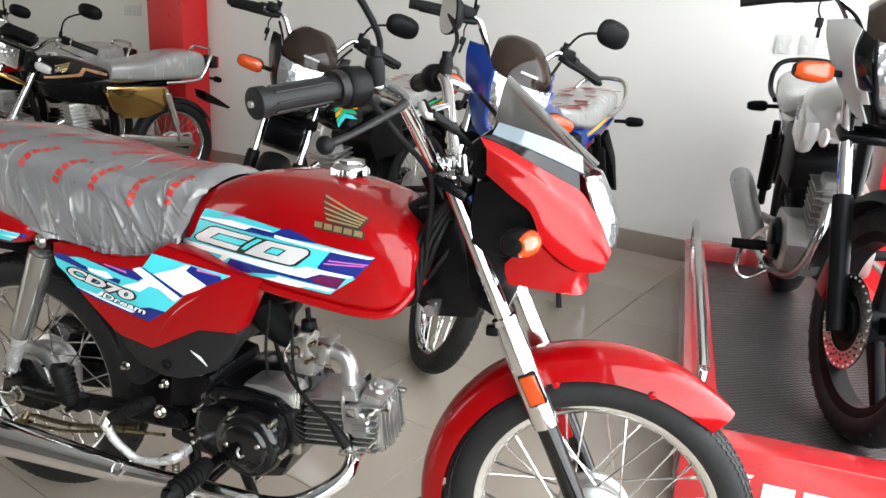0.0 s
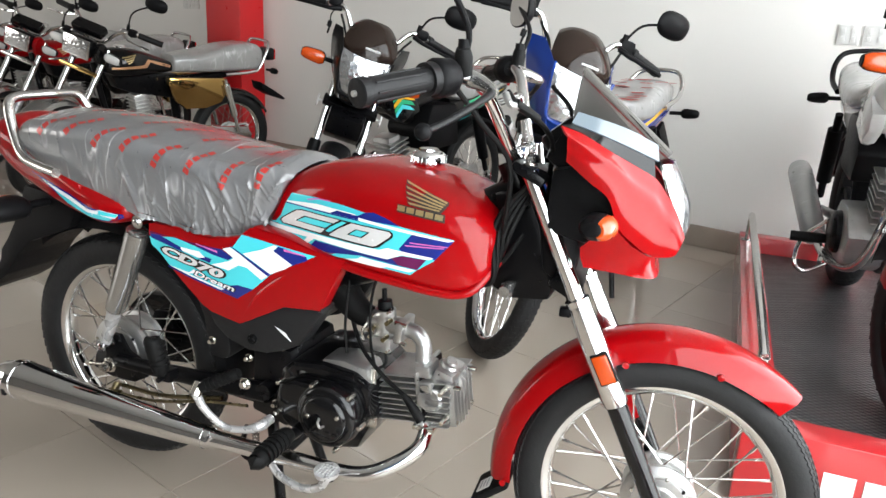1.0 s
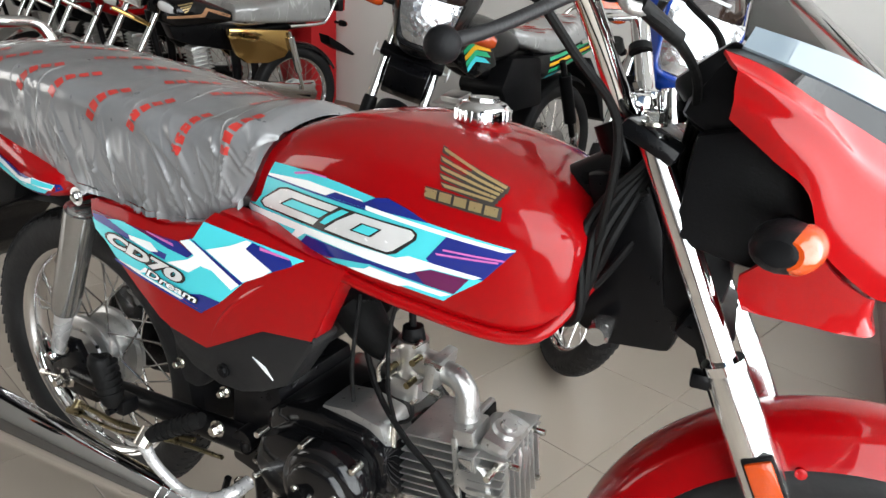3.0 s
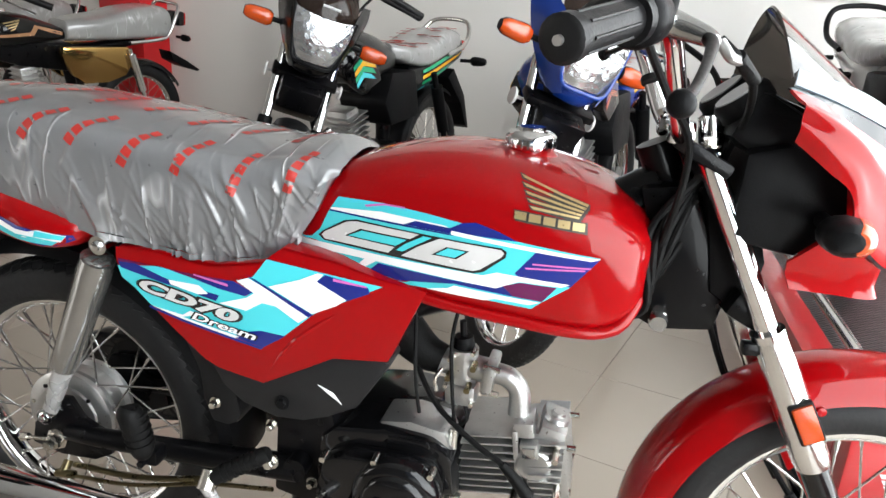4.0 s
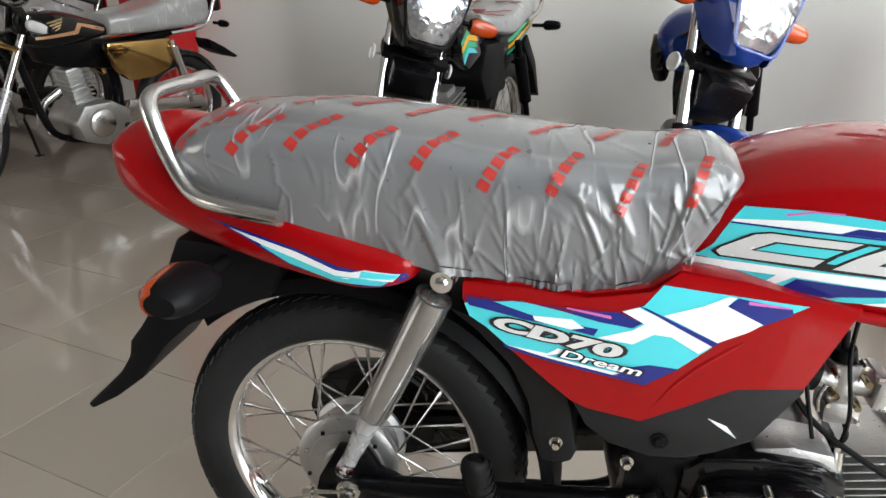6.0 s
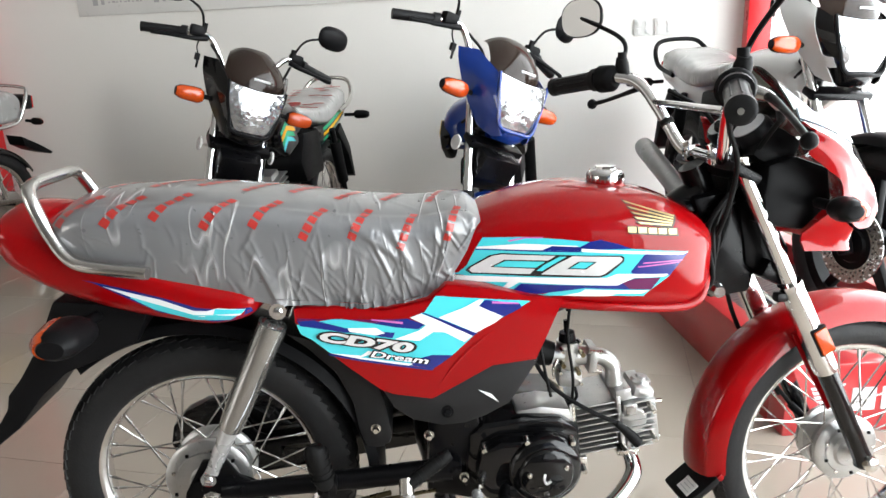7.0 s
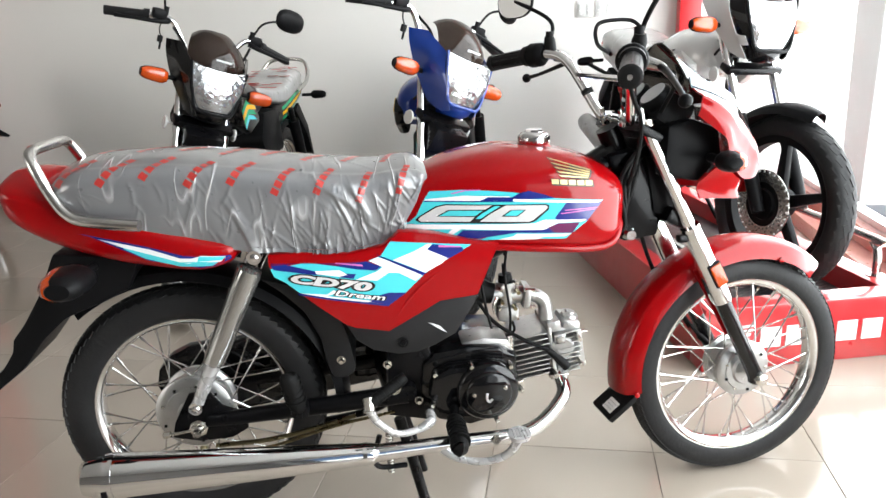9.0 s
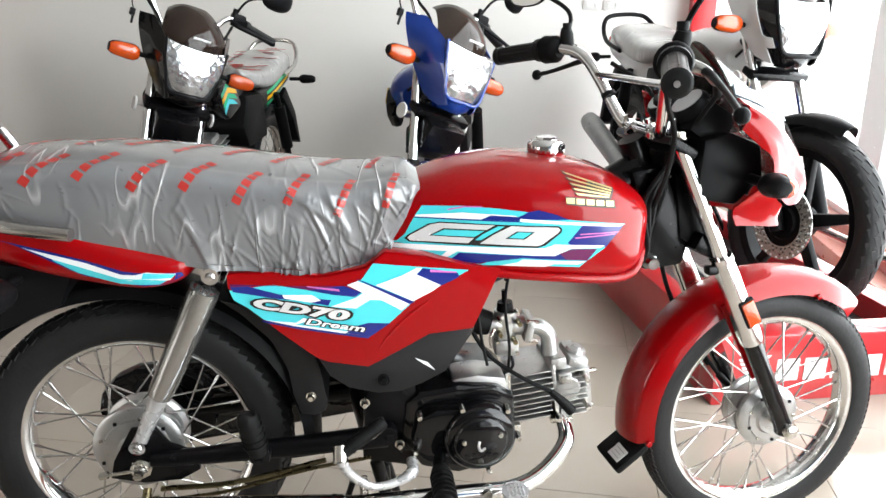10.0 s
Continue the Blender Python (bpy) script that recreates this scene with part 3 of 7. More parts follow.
def spoked_wheel(name, c, outer, rim, wide, parent, m=None, drum=0.068, drum_side=-1, single=True, rim_mat=None, label="", fine=False):
    """Rim with a tyre, hub and wire spokes; single: each spoke a piece of its own."""
    rim_mat = rim_mat or CHROME
    w = 0.023
    wheel = part(name, lathe([(rim + 0.009, -w), (rim + 0.010, -w + 0.004), (rim, -w + 0.006), (rim - 0.008, -0.010), (rim - 0.008, 0.010), (rim, w - 0.006), (rim + 0.010, w - 0.004),
                              (rim + 0.009, w), (rim + 0.002, w + 0.001), (rim - 0.007, 0.020), (rim - 0.014, 0.011), (rim - 0.014, -0.011), (rim - 0.007, -0.020), (rim + 0.002, -w - 0.001)], c, 72, True), rim_mat, parent, label, m)
    part("tyre", tyre_mesh(c, outer, rim, wide), TYRE, wheel, "black road tyre with worn-free tread", m)
    part("tread", tread_mesh(c, outer, wide, 120, (-0.72, -0.50, -0.25, 0.0, 0.25, 0.50, 0.72), 0.095) if fine else tread_mesh(c, outer, wide), TYRE, wheel, "", m)
    s = drum_side
    hub = lathe([(0.0, s * 0.052), (0.03, s * 0.052), (0.034, s * 0.047), (drum * 0.78, s * 0.046), (drum * 0.80, s * 0.042), (drum, s * 0.040), (drum + 0.006, s * 0.036), (drum + 0.006, s * 0.028), (drum - 0.003, s * 0.026),
                 (drum - 0.003, s * 0.018), (drum + 0.002, s * 0.016), (drum + 0.002, s * 0.010), (drum - 0.003, s * 0.008), (drum - 0.005, -s * 0.015), (drum + 0.003, -s * 0.020), (drum + 0.003, -s * 0.027), (drum * 0.6, -s * 0.034), (0.02, -s * 0.05), (0, -s * 0.05)], c, 48)
    h = part("hub", hub, ALLOY, wheel, "cast alloy drum brake hub", m)
    for k in range(9):
        a = 2 * math.pi * k / 9
        part("hub_rivet", box((c[0] + (drum - 0.010) * math.cos(a), c[1] + s * 0.047, c[2] + (drum - 0.010) * math.sin(a)), (0.006, 0.004, 0.006), 0.001), PLASTIC if k % 2 else ZINC, h, "", m)
    count = 36
    base = (m or IDENT) @ Matrix.Translation(c)
    if single:
        meshes = {}
        for k in range(count):
            kind = k % 4
            if kind not in meshes:
                p, q = spoke_ends(kind, count, rim - 0.012, drum - 0.004, 0.024)
                d = (p - q).normalized()
                sp = part("spoke", join(bar(p, q, 0.0018, seg=6), bar(q, q + d * 0.018, 0.0030, seg=6)), STEEL, wheel)
                meshes[kind] = sp.data
            else:
                sp = new("spoke", meshes[kind])
                sp.parent = wheel
            sp.matrix_basis = base @ Matrix.Rotation(-2 * math.pi * (k - kind) / count, 4, "Y")
    else:
        allbm = join(*[bar(*spoke_ends(k, count, rim - 0.012, drum - 0.004, 0.024), 0.0016, seg=4) for k in range(count)])
        allbm.transform(Matrix.Translation(c))
        tagged(part("spokes", allbm, STEEL, wheel, "", m), "", "", "", "stuff")
    return wheel


def alloy_wheel(name, c, outer, rim, wide, parent, m=None, label=""):
    wheel = part(name, lathe([(rim + 0.012, -0.03), (rim + 0.010, -0.022), (rim - 0.012, -0.016), (rim - 0.014, 0.016), (rim + 0.010, 0.022), (rim + 0.012, 0.03), (rim, 0.032), (rim - 0.020, 0.024), (rim - 0.022, -0.024), (rim, -0.032)], c, 64, True), PLASTIC, parent, label, m)
    part("tyre", tyre_mesh(c, outer, rim, wide), TYRE, wheel, "wide black tyre with a blocky tread", m)
    part("tread", tread_mesh(c, outer, wide, 44), TYRE, wheel, "", m)
    part("hub", lathe([(0, -0.05), (0.03, -0.05), (0.034, -0.035), (0.05, -0.03), (0.05, 0.03), (0.034, 0.035), (0.03, 0.05), (0, 0.05)], c, 32), PLASTIC, wheel, "", m)
    for k in range(5):
        a = 2 * math.pi * k / 5 + 0.3
        rot = Matrix.Translation(c) @ Matrix.Rotation(-a, 4, "Y")
        bm = box(((rim + 0.02) / 2, 0, 0), (rim - 0.03, 0.026, 0.034), 0.008)
        for v in bm.verts:
            v.co.z *= 1.5 - 0.75 * v.co.x / rim
        bm.transform(rot)
        part("spoke", bm, PLASTIC, wheel, "", m)
    return wheel


def fender(name, c, r, wide, a0, a1, mat, parent, m=None, crown=0.022, lip=0.02, taper=None, label="", seg=44):
    """A mudguard shell round an axle, from angle a0 to a1 (degrees, 0 ahead, 90 up)."""
    grid = []
    for k in range(seg + 1):
        t = k / seg
        a = radians(a0 + (a1 - a0) * t)
        w = wide / 2 * (taper(t) if taper else 1.0)
        row = []
        for j in range(15):
            s = -1 + 2 * j / 14
            drop = crown * (1 - math.sqrt(max(0.0, 1 - 0.93 * s * s)))
            rr = r - drop - (lip if abs(s) > 0.99 else 0)
            row.append((c[0] + rr * math.cos(a), c[1] + w * (s if abs(s) < 0.99 else math.copysign(1, s)), c[2] + rr * math.sin(a)))
        grid.append(row)
    return part(name, sheet(grid, 0.002), mat, parent, label, m)


def indicator(at, out, parent, m=None, size=1.0, face=1, stalk=0.05, deep=0.85, lens=None, long=1.0):
    """A turn signal on a rubber stalk: at is its middle, out its side (-1, 1), face the way its lens looks along x."""
    x, y, z = at
    loops = []
    for k in range(9):
        t = k / 8
        r = 0.0245 * size * (1 - 0.40 * abs(2 * t - 1) ** 5) * (1.06 - 0.22 * t)
        yy = y + out * (t - 0.5) * 0.085 * size * long
        loops.append([(x + deep * r * math.cos(a), yy, z + r * math.sin(a)) for a in (2 * math.pi * i / 16 for i in range(16))])
    body = part("indicator", join(rings(loops), bar((x - face * 0.004, y - out * 0.03 * size, z), (x - face * 0.010, y - out * (0.035 * size + stalk), z), 0.009)), PLASTIC, parent, "black turn signal with a clear lens" if lens else "black turn signal with an amber lens", m)
    loops = []
    for k in range(7):
        t = k / 6
        yy = y + out * ((t - 0.5) * 0.080 * size * long)
        r = 0.0230 * size * (1 - 0.35 * abs(2 * t - 1) ** 5) * (1.06 - 0.22 * t)
        loops.append([(x + face * (0.004 + 0.34 * deep * r + 0.74 * deep * r * math.cos(a)), yy, z + r * math.sin(a)) for a in (math.pi * (i / 10 - 0.5) for i in range(11))])
    part("indicator_lens", rings(loops), lens or AMBER, body, "clear plastic lens" if lens else "amber plastic lens", m)
    return body


def mirror(base, joint, head, face, parent, m=None, size=1.0, wide=0.056, tall=0.041):
    """A rear-view mirror on a bent stem; face is the way its glass looks."""
    stem = part("mirror", join(tube([base, joint, head], 0.0045, 8), bar(base, Vector(base) + Vector((0, 0, 0.03)), 0.009)), PLASTIC, parent, "round-cornered rear-view mirror on a bent black stem", m)
    d = Vector(face).normalized()
    q = d.to_track_quat("Z", "Y").to_matrix().to_4x4()
    at = Matrix.Translation(head) @ q

    def oval(f, z):
        pts = []
        for i in range(28):
            a = 2 * math.pi * i / 28
            ca, sa = math.cos(a), math.sin(a)
            pts.append(at @ Vector((wide * size * f * math.copysign(abs(ca) ** 0.8, ca), tall * size * f * math.copysign(abs(sa) ** 0.8, sa), z)))
        return pts
    part("mirror_shell", rings([oval(0.25, -0.024), oval(0.7, -0.019), oval(0.95, -0.007), oval(1.0, 0.0), oval(0.97, 0.003), oval(0.94, 0.0025)]), PLASTIC, stem, "", m)
    part("mirror_glass", rings([oval(0.93, 0.0015), oval(0.93, 0.0032)]), MIRROR, stem, "silvered mirror glass", m)
    return stem


def grip(inner, outer, parent, m=None, r=0.0165):
    a, b = Vector(inner), Vector(outer)
    d = (b - a)
    g = part("grip", tube([a, a + 0.10 * d, a + 0.12 * d, a + 0.88 * d, a + 0.90 * d, b, b + 0.02 * d], [r * 1.35, r * 1.35, r * 0.98, r * 0.98, r * 1.12, r * 1.12, r * 0.7], 20, 3), GRIP, parent, "ribbed black rubber grip", m)
    side = d.orthogonal().normalized()
    for k in range(8):
        off = Matrix.Rotation(2 * math.pi * k / 8, 3, d.normalized()) @ side * r * 0.98
        part("rib", bar(a + 0.18 * d + off, a + 0.84 * d + off, 0.0016, seg=6), GRIP, g, "", m)
    return g


# ---------------------------------------------------------------- the red motorcycle in front
def steer(degrees, through_point, rake):
    axis = Vector((-math.sin(radians(rake)), 0, math.cos(radians(rake))))
    return Matrix.Translation(through_point) @ Matrix.Rotation(radians(degrees), 4, axis) @ Matrix.Translation(-Vector(through_point))


TANK = Hull(wide=[(0.40, 0.050), (0.44, 0.082), (0.50, 0.098), (0.58, 0.116), (0.68, 0.130), (0.79, 0.130), (0.85, 0.117), (0.880, 0.092), (0.893, 0.050)],
            top=[(0.40, 0.752), (0.44, 0.780), (0.50, 0.808), (0.56, 0.826), (0.63, 0.836), (0.70, 0.834), (0.77, 0.823), (0.83, 0.803), (0.875, 0.774), (0.893, 0.748)],
            mid=[(0.40, 0.728), (0.50, 0.742), (0.66, 0.745), (0.80, 0.738), (0.893, 0.725)],
            low=[(0.40, 0.690), (0.44, 0.682), (0.50, 0.668), (0.60, 0.651), (0.72, 0.640), (0.82, 0.633), (0.855, 0.641), (0.882, 0.672), (0.893, 0.704)], n=2.9, k=9.0)
SEAT = dict(wide=[(-0.196, 0.080), (-0.188, 0.098), (-0.170, 0.112), (-0.12, 0.124), (0.0, 0.130), (0.15, 0.134), (0.30, 0.130), (0.40, 0.120), (0.46, 0.112), (0.482, 0.104), (0.492, 0.085)],
            top=[(-0.196, 0.824), (-0.188, 0.836), (-0.170, 0.850), (-0.12, 0.862), (0.0, 0.864), (0.12, 0.854), (0.22, 0.841), (0.31, 0.828), (0.39, 0.822), (0.44, 0.826), (0.47, 0.824), (0.492, 0.810)],
            low=[(-0.196, 0.792), (-0.170, 0.776), (-0.13, 0.761), (-0.03, 0.726), (0.06, 0.706), (0.16, 0.689), (0.26, 0.677), (0.335, 0.673), (0.390, 0.678), (0.432, 0.698), (0.462, 0.738), (0.482, 0.780), (0.492, 0.800)])


def creases(seed, count):
    """Straight creases in the wrap: start, direction, length, height and width of each, in metres along the seat and over its edge."""
    rng = random.Random(seed)
    out = []
    for k in range(count):
        x = -0.18 + 0.68 * rng.random() ** 0.62
        front = max(0.0, min(1.0, (x - 0.02) / 0.3))
        a = rng.uniform(-0.15, 0.02) if rng.random() < 0.8 else rng.uniform(0.02, 0.22)
        lean = rng.gauss(0.22, 0.50)
        if k % 5 == 0 and x > 0.02 and a < 0:
            out.append((x, a + 0.03, math.sin(lean), -math.cos(lean), rng.uniform(0.08, 0.15), rng.uniform(0.0020, 0.0046), rng.uniform(0.010, 0.020)))
        out.append((x, a, math.sin(lean), -math.cos(lean), rng.uniform(0.03, 0.06 + 0.07 * front), rng.uniform(0.0006, 0.0012 + 0.0022 * front) * (0.3 if a > 0.02 else 1.0), rng.uniform(0.003, 0.007)))
    for k in range(count // 2):
        x, lean = 0.16 + 0.33 * rng.random(), rng.gauss(0.30, 0.45)
        out.append((x, rng.uniform(-0.13, -0.01), math.sin(lean), -math.cos(lean), rng.uniform(0.04, 0.11), rng.uniform(0.0012, 0.0034), rng.uniform(0.0028, 0.0048)))
    return out


FOLDS = creases(11, 130)


def fold_height(x, a):
    """Height of the wrap's creases at arrays of places."""
    h = np.zeros_like(x)
    for fx, fa, dx, da, long, tall, wide in FOLDS:
        px, pa = x - fx, a - fa
        run = (px * dx + pa * da) / long
        off = (px * -da + pa * dx) / wide
        off = off - 0.5 * np.sin(3 * run)
        h += tall * np.clip(np.minimum(1 - off, 1 + 2.6 * off), 0, 1) * np.clip(1 - (2 * run - 1) ** 2, 0, 1) ** 0.7
    h += 0.0010 * np.sin(31 * x + 20 * a) * np.sin(23 * a - 9 * x)
    return h


def seat_frame(x):
    """Half-width, crown and hem heights, corner radius and flank length of the seat at x."""
    w, t, b = (smooth_line(SEAT[k], x) for k in ("wide", "top", "low"))
    r = min(0.030, 0.42 * (t - b), 0.5 * w)
    return w, t - 0.014, b, r, t - 0.014 - r - b


def seat_place(x, a, h):
    """A place on the seat: a metres over its near upper edge (negative: down the near flank), h above the skin."""
    w, t, b, r, flank = seat_frame(x)
    arc = r * math.pi / 2
    total = 2 * (w - r) + arc
    s = 1
    if a > total / 2:
        a, s = total - a, -1
    if a > arc / 2:
        y = -(w - r) + (a - arc / 2)
        p, n = Vector((x, y, t + 0.014 * (1 - (y / (w - r)) ** 2))), Vector((0, 0, 1))
    elif a > -arc / 2:
        th = (a + arc / 2) / r
        n = Vector((0, -math.cos(th), math.sin(th)))
        p = Vector((x, -(w - r), t - r)) + n * r
    else:
        d = -(a + arc / 2)
        p, n = Vector((x, -w + 0.012 * (d / max(flank, 1e-3)) ** 2, t - r - d)), Vector((0, -1, 0))
    p += n * h
    return Vector((p.x, s * p.y, p.z))


def seat_row(x, flank_steps=34, top_steps=34):
    w, t, b, r, flank = seat_frame(x)
    arc = r * math.pi / 2
    total = 2 * (w - r) + arc
    a = np.concatenate([np.linspace(-flank - arc / 2, -arc / 2, flank_steps, endpoint=False), np.linspace(-arc / 2, arc / 2, 8, endpoint=False), np.linspace(arc / 2, total - arc / 2, top_steps, endpoint=False),
                        np.linspace(total - arc / 2, total + arc / 2, 8, endpoint=False), np.linspace(total + arc / 2, total + arc / 2 + flank, 16)])
    h = fold_height(np.full_like(a, x), a)
    return [seat_place(x, float(p), float(q)) for p, q in zip(a, h)]


def red_motorcycle():
    bike = thing("motorcycle", pose(0.016, -0.004, -0.028), "glossy red commuter motorcycle with cyan and white stripes on its stand", "motorcycle")
    S = steer(6.2, (0.885, 0, 0.83), 27.5)

    # wheels
    fc, rc = (1.198, 0.0, 0.292), (-0.016, 0, 0.315)
    fw = spoked_wheel("front_wheel", fc, 0.262, 0.2045, 0.060, bike, S, 0.060, -1, label="spoked wheel with a bright polished rim", rim_mat=FORK, fine=True)
    spoked_wheel("rear_wheel", rc, 0.272, 0.2045, 0.072, bike, None, 0.074, -1, label="spoked wheel with a chromed rim")
    part("axle", join(bar((1.198, -0.105, 0.292), (1.198, 0.105, 0.292), 0.007), lathe([(0.014, -0.098), (0.014, -0.108), (0.009, -0.112), (0, -0.112)], fc, 8)), ZINC, fw, "", S)
    part("speedometer_drive", join(bar((1.185, 0.05, 0.30), (1.15, 0.07, 0.34), 0.008), tube([(1.15, 0.07, 0.34), (1.08, 0.09, 0.44), (1.02, 0.09, 0.55), (0.98, 0.07, 0.68)], 0.0045)), PLASTIC, bike, "black cable to the hub", S)

    # front fork: bright stanchions, silver covers, black lower legs
    top, low = Vector((0.923, 0, 0.850)), Vector((1.197, 0, 0.293))
    d = (low - top).normalized()
    for s in (-1, 1):
        y = Vector((0, s * 0.084, 0))
        leg = part("fork_leg", bar(top + y, top + y + d * 0.26, 0.0135), CHROME, bike, "chromed fork tube in a silver cover with a black lower leg", S)
        a, b = top + y + d * 0.225, top + y + d * 0.410
        part("fork_cover", tube([a, a + d * 0.01, a + d * 0.06, b - d * 0.02, b], [0.0165, 0.019, 0.0215, 0.0225, 0.021], 28, 3), FORK, leg, "silver painted fork cover", S)
        part("clamp_ring", tube([a - d * 0.004, a + d * 0.006], [0.0205, 0.0205], 20), CHROME, leg, "", S)
        part("lower_leg", tube([b - d * 0.004, b + d * 0.01, low + y - d * 0.02, low + y + d * 0.006, low + y + d * 0.016], [0.016, 0.0175, 0.0165, 0.0195, 0.012], 18, 3), BLACK_PAINT, leg, "black enamelled lower leg", S)
        part("bracket", box(top + y + d * 0.235 + Vector((-0.022, 0, -0.012)), (0.020, 0.018, 0.016), 0.004), FRAME, leg, "", S)
        r0 = top + y + d * 0.342 + Vector((0.004, s * 0.020, 0.004))
        refl = part("reflector", box(r0, (0.030, 0.010, 0.056), 0.004, (0, -27.5, 0)), PLASTIC, leg, "orange side reflector in a black frame", S)
        part("reflector_lens", box(r0 + Vector((0, s * 0.004, 0)), (0.025, 0.008, 0.049), 0.003, (0, -27.5, 0)), AMBER, refl, "orange prismatic plastic", S)
    part("upper_yoke", box((0.922, 0, 0.848), (0.060, 0.198, 0.018), 0.007, (0, 27.5, 0)), FRAME, bike, "black fork crown", S)
    part("lower_yoke", box((1.000, 0, 0.668), (0.050, 0.160, 0.034), 0.008, (0, 27.5, 0)), FRAME, bike, "", S)
    # plate added to fill the dark gap behind the cables
    part("head_cover", plate([(0.862, 0.805), (0.925, 0.815), (0.985, 0.680), (0.975, 0.630), (0.905, 0.622), (0.868, 0.640), (0.892, 0.720)], -0.048, 0.048, 0.010), FRAME, bike, "black filler plate between the tank and the fork")
    part("steering_stem", bar((0.875, 0, 0.855), (0.965, 0, 0.665), 0.024), FRAME, bike)
    for s in (-1, 1):
        bolt((0.923, s * 0.084, 0.862), 0.008, ZINC, bike, S @ Matrix.Translation((0.923, s * 0.084, 0.862)) @ Matrix.Rotation(radians(90), 4, "X") @ Matrix.Translation((-0.923, -s * 0.084, -0.862)), "cap_bolt", 0.010, 1)

    # front mudguard with side stays and a flap
    taper = lambda t: 1.0 if t > 0.16 else 0.42 + 0.58 * math.sin(math.pi / 2 * t / 0.16)  # noqa: E731
    guard = fender("front_fender", (1.190, 0, 0.302), 0.300, 0.112, 46, 186, RED, bike, S, 0.036, 0.020, taper, "glossy red steel front mudguard")
    for s in (-1, 1):
        part("stay", plate([(1.05, 0.545), (1.085, 0.565), (1.105, 0.50), (1.150, 0.40), (1.135, 0.388), (1.095, 0.46)], s * 0.060, s * 0.054, 0.002), RED, guard, "red mudguard stay", S)
        for at in ((1.112, 0.542), (1.262, 0.548), (0.925, 0.275)):
            part("rivet", lathe([(0.006, 0), (0.006, s * 0.004), (0, s * 0.006)], (at[0], s * 0.057, at[1]), 10), RED if at[0] > 0.9 else PLASTIC, guard, "", S)
    flap = part("mud_flap", box((0.900, 0, 0.237), (0.015, 0.094, 0.080), 0.007, (0, 52, 0)), RUBBER, guard, "black rubber flap with a paper sticker", S)
    sticker = part("sticker", box((0.8855, -0.012, 0.2358), (0.0012, 0.040, 0.030), 0.0, (0, 52, 0)), PAPER, flap, "white paper sticker with small print", S)
    for k in range(3):
        part("print_bar", box((0.8850 + (k - 1) * 0.0060, -0.012, 0.2365 + (k - 1) * 0.0047), (0.0012, 0.030 - 0.008 * (k % 2), 0.0010), 0, (0, 52, 0)), GREY_PRINT, sticker, "", S)

    # tank with a seam lip, cap, badge and stickers
    tank = part("fuel_tank", TANK.mesh(spread(0.40, 0.893, 44, 0.6), 64), RED, bike, "glossy red fuel tank with striped stickers and a gold badge")
    lip = []
    for s in (-1, 1):
        lip.append(tube([(x, s * (TANK.at(x)[0] * 0.955 + 0.002), TANK.at(x)[3] + 0.005) for x in spread(0.45, 0.888, 18)], 0.0075, 10, 3))
    part("seam_lip", join(*lip), RED, tank)
    cap = part("fuel_cap", lathe([(0, 0.032), (0.018, 0.032), (0.019, 0.028), (0.027, 0.026), (0.033, 0.020), (0.0335, 0.006), (0.031, 0.003), (0.027, 0), (0, 0)], (0, 0, 0), 8), CHROME, tank, "eight-sided chrome screw cap",
               pose(0.722, 0, 0.829) @ Matrix.Rotation(radians(90), 4, "X") @ Matrix.Rotation(radians(12), 4, "Y"))
    part("cap_neck", lathe([(0.040, -0.004), (0.036, 0.004), (0.030, 0.010), (0.026, 0.012)], (0, 0, 0), 24), RED, tank, "", pose(0.722, 0, 0.822) @ Matrix.Rotation(radians(90), 4, "X"))
    for k in range(24):
        a = 2 * math.pi * k / 24
        part("knurl", box((0.722 + 0.0318 * math.cos(a), 0.0318 * math.sin(a), 0.842), (0.0022, 0.0022, 0.012), 0, (0, 0, math.degrees(a))), CHROME, cap)
    side = TANK.side
    decal("sticker", [(0.494, 0.767), (0.560, 0.769), (0.618, 0.765), (0.661, 0.760), (0.731, 0.746), (0.827, 0.735), (0.795, 0.696), (0.763, 0.673), (0.753, 0.664), (0.687, 0.668), (0.620, 0.669), (0.580, 0.667), (0.524, 0.675), (0.425, 0.665), (0.424, 0.703), (0.453, 0.707), (0.467, 0.720), (0.476, 0.738), (0.483, 0.751)], CYAN, side, tank, 0.0006, "cyan, blue and white speed-stripe sticker")
    decal("stripe", [(0.588, 0.747), (0.604, 0.754), (0.648, 0.752), (0.663, 0.760), (0.680, 0.763), (0.709, 0.755), (0.731, 0.746), (0.675, 0.747), (0.652, 0.749), (0.648, 0.745)], NAVY, side, tank, 0.0012)
    decal("stripe", [(0.485, 0.752), (0.558, 0.758), (0.642, 0.754), (0.646, 0.752), (0.603, 0.754), (0.588, 0.747), (0.482, 0.749)], WHITE, side, tank, 0.0012)
    decal("stripe", [(0.482, 0.749), (0.588, 0.747), (0.648, 0.745), (0.654, 0.743), (0.482, 0.747)], NAVY, side, tank, 0.0016)
    decal("stripe", [(0.650, 0.749), (0.752, 0.741), (0.827, 0.734), (0.817, 0.731), (0.650, 0.744)], WHITE, side, tank, 0.0016)
    decal("stripe", [(0.730, 0.707), (0.753, 0.736), (0.817, 0.731), (0.827, 0.734), (0.796, 0.697), (0.735, 0.703)], NAVY, side, tank, 0.0010)
    decal("stripe", [(0.424, 0.703), (0.692, 0.699), (0.709, 0.705), (0.795, 0.700), (0.786, 0.696), (0.736, 0.697), (0.709, 0.685), (0.551, 0.692), (0.526, 0.675), (0.518, 0.676), (0.534, 0.692), (0.423, 0.692)], WHITE, side, tank, 0.0014)
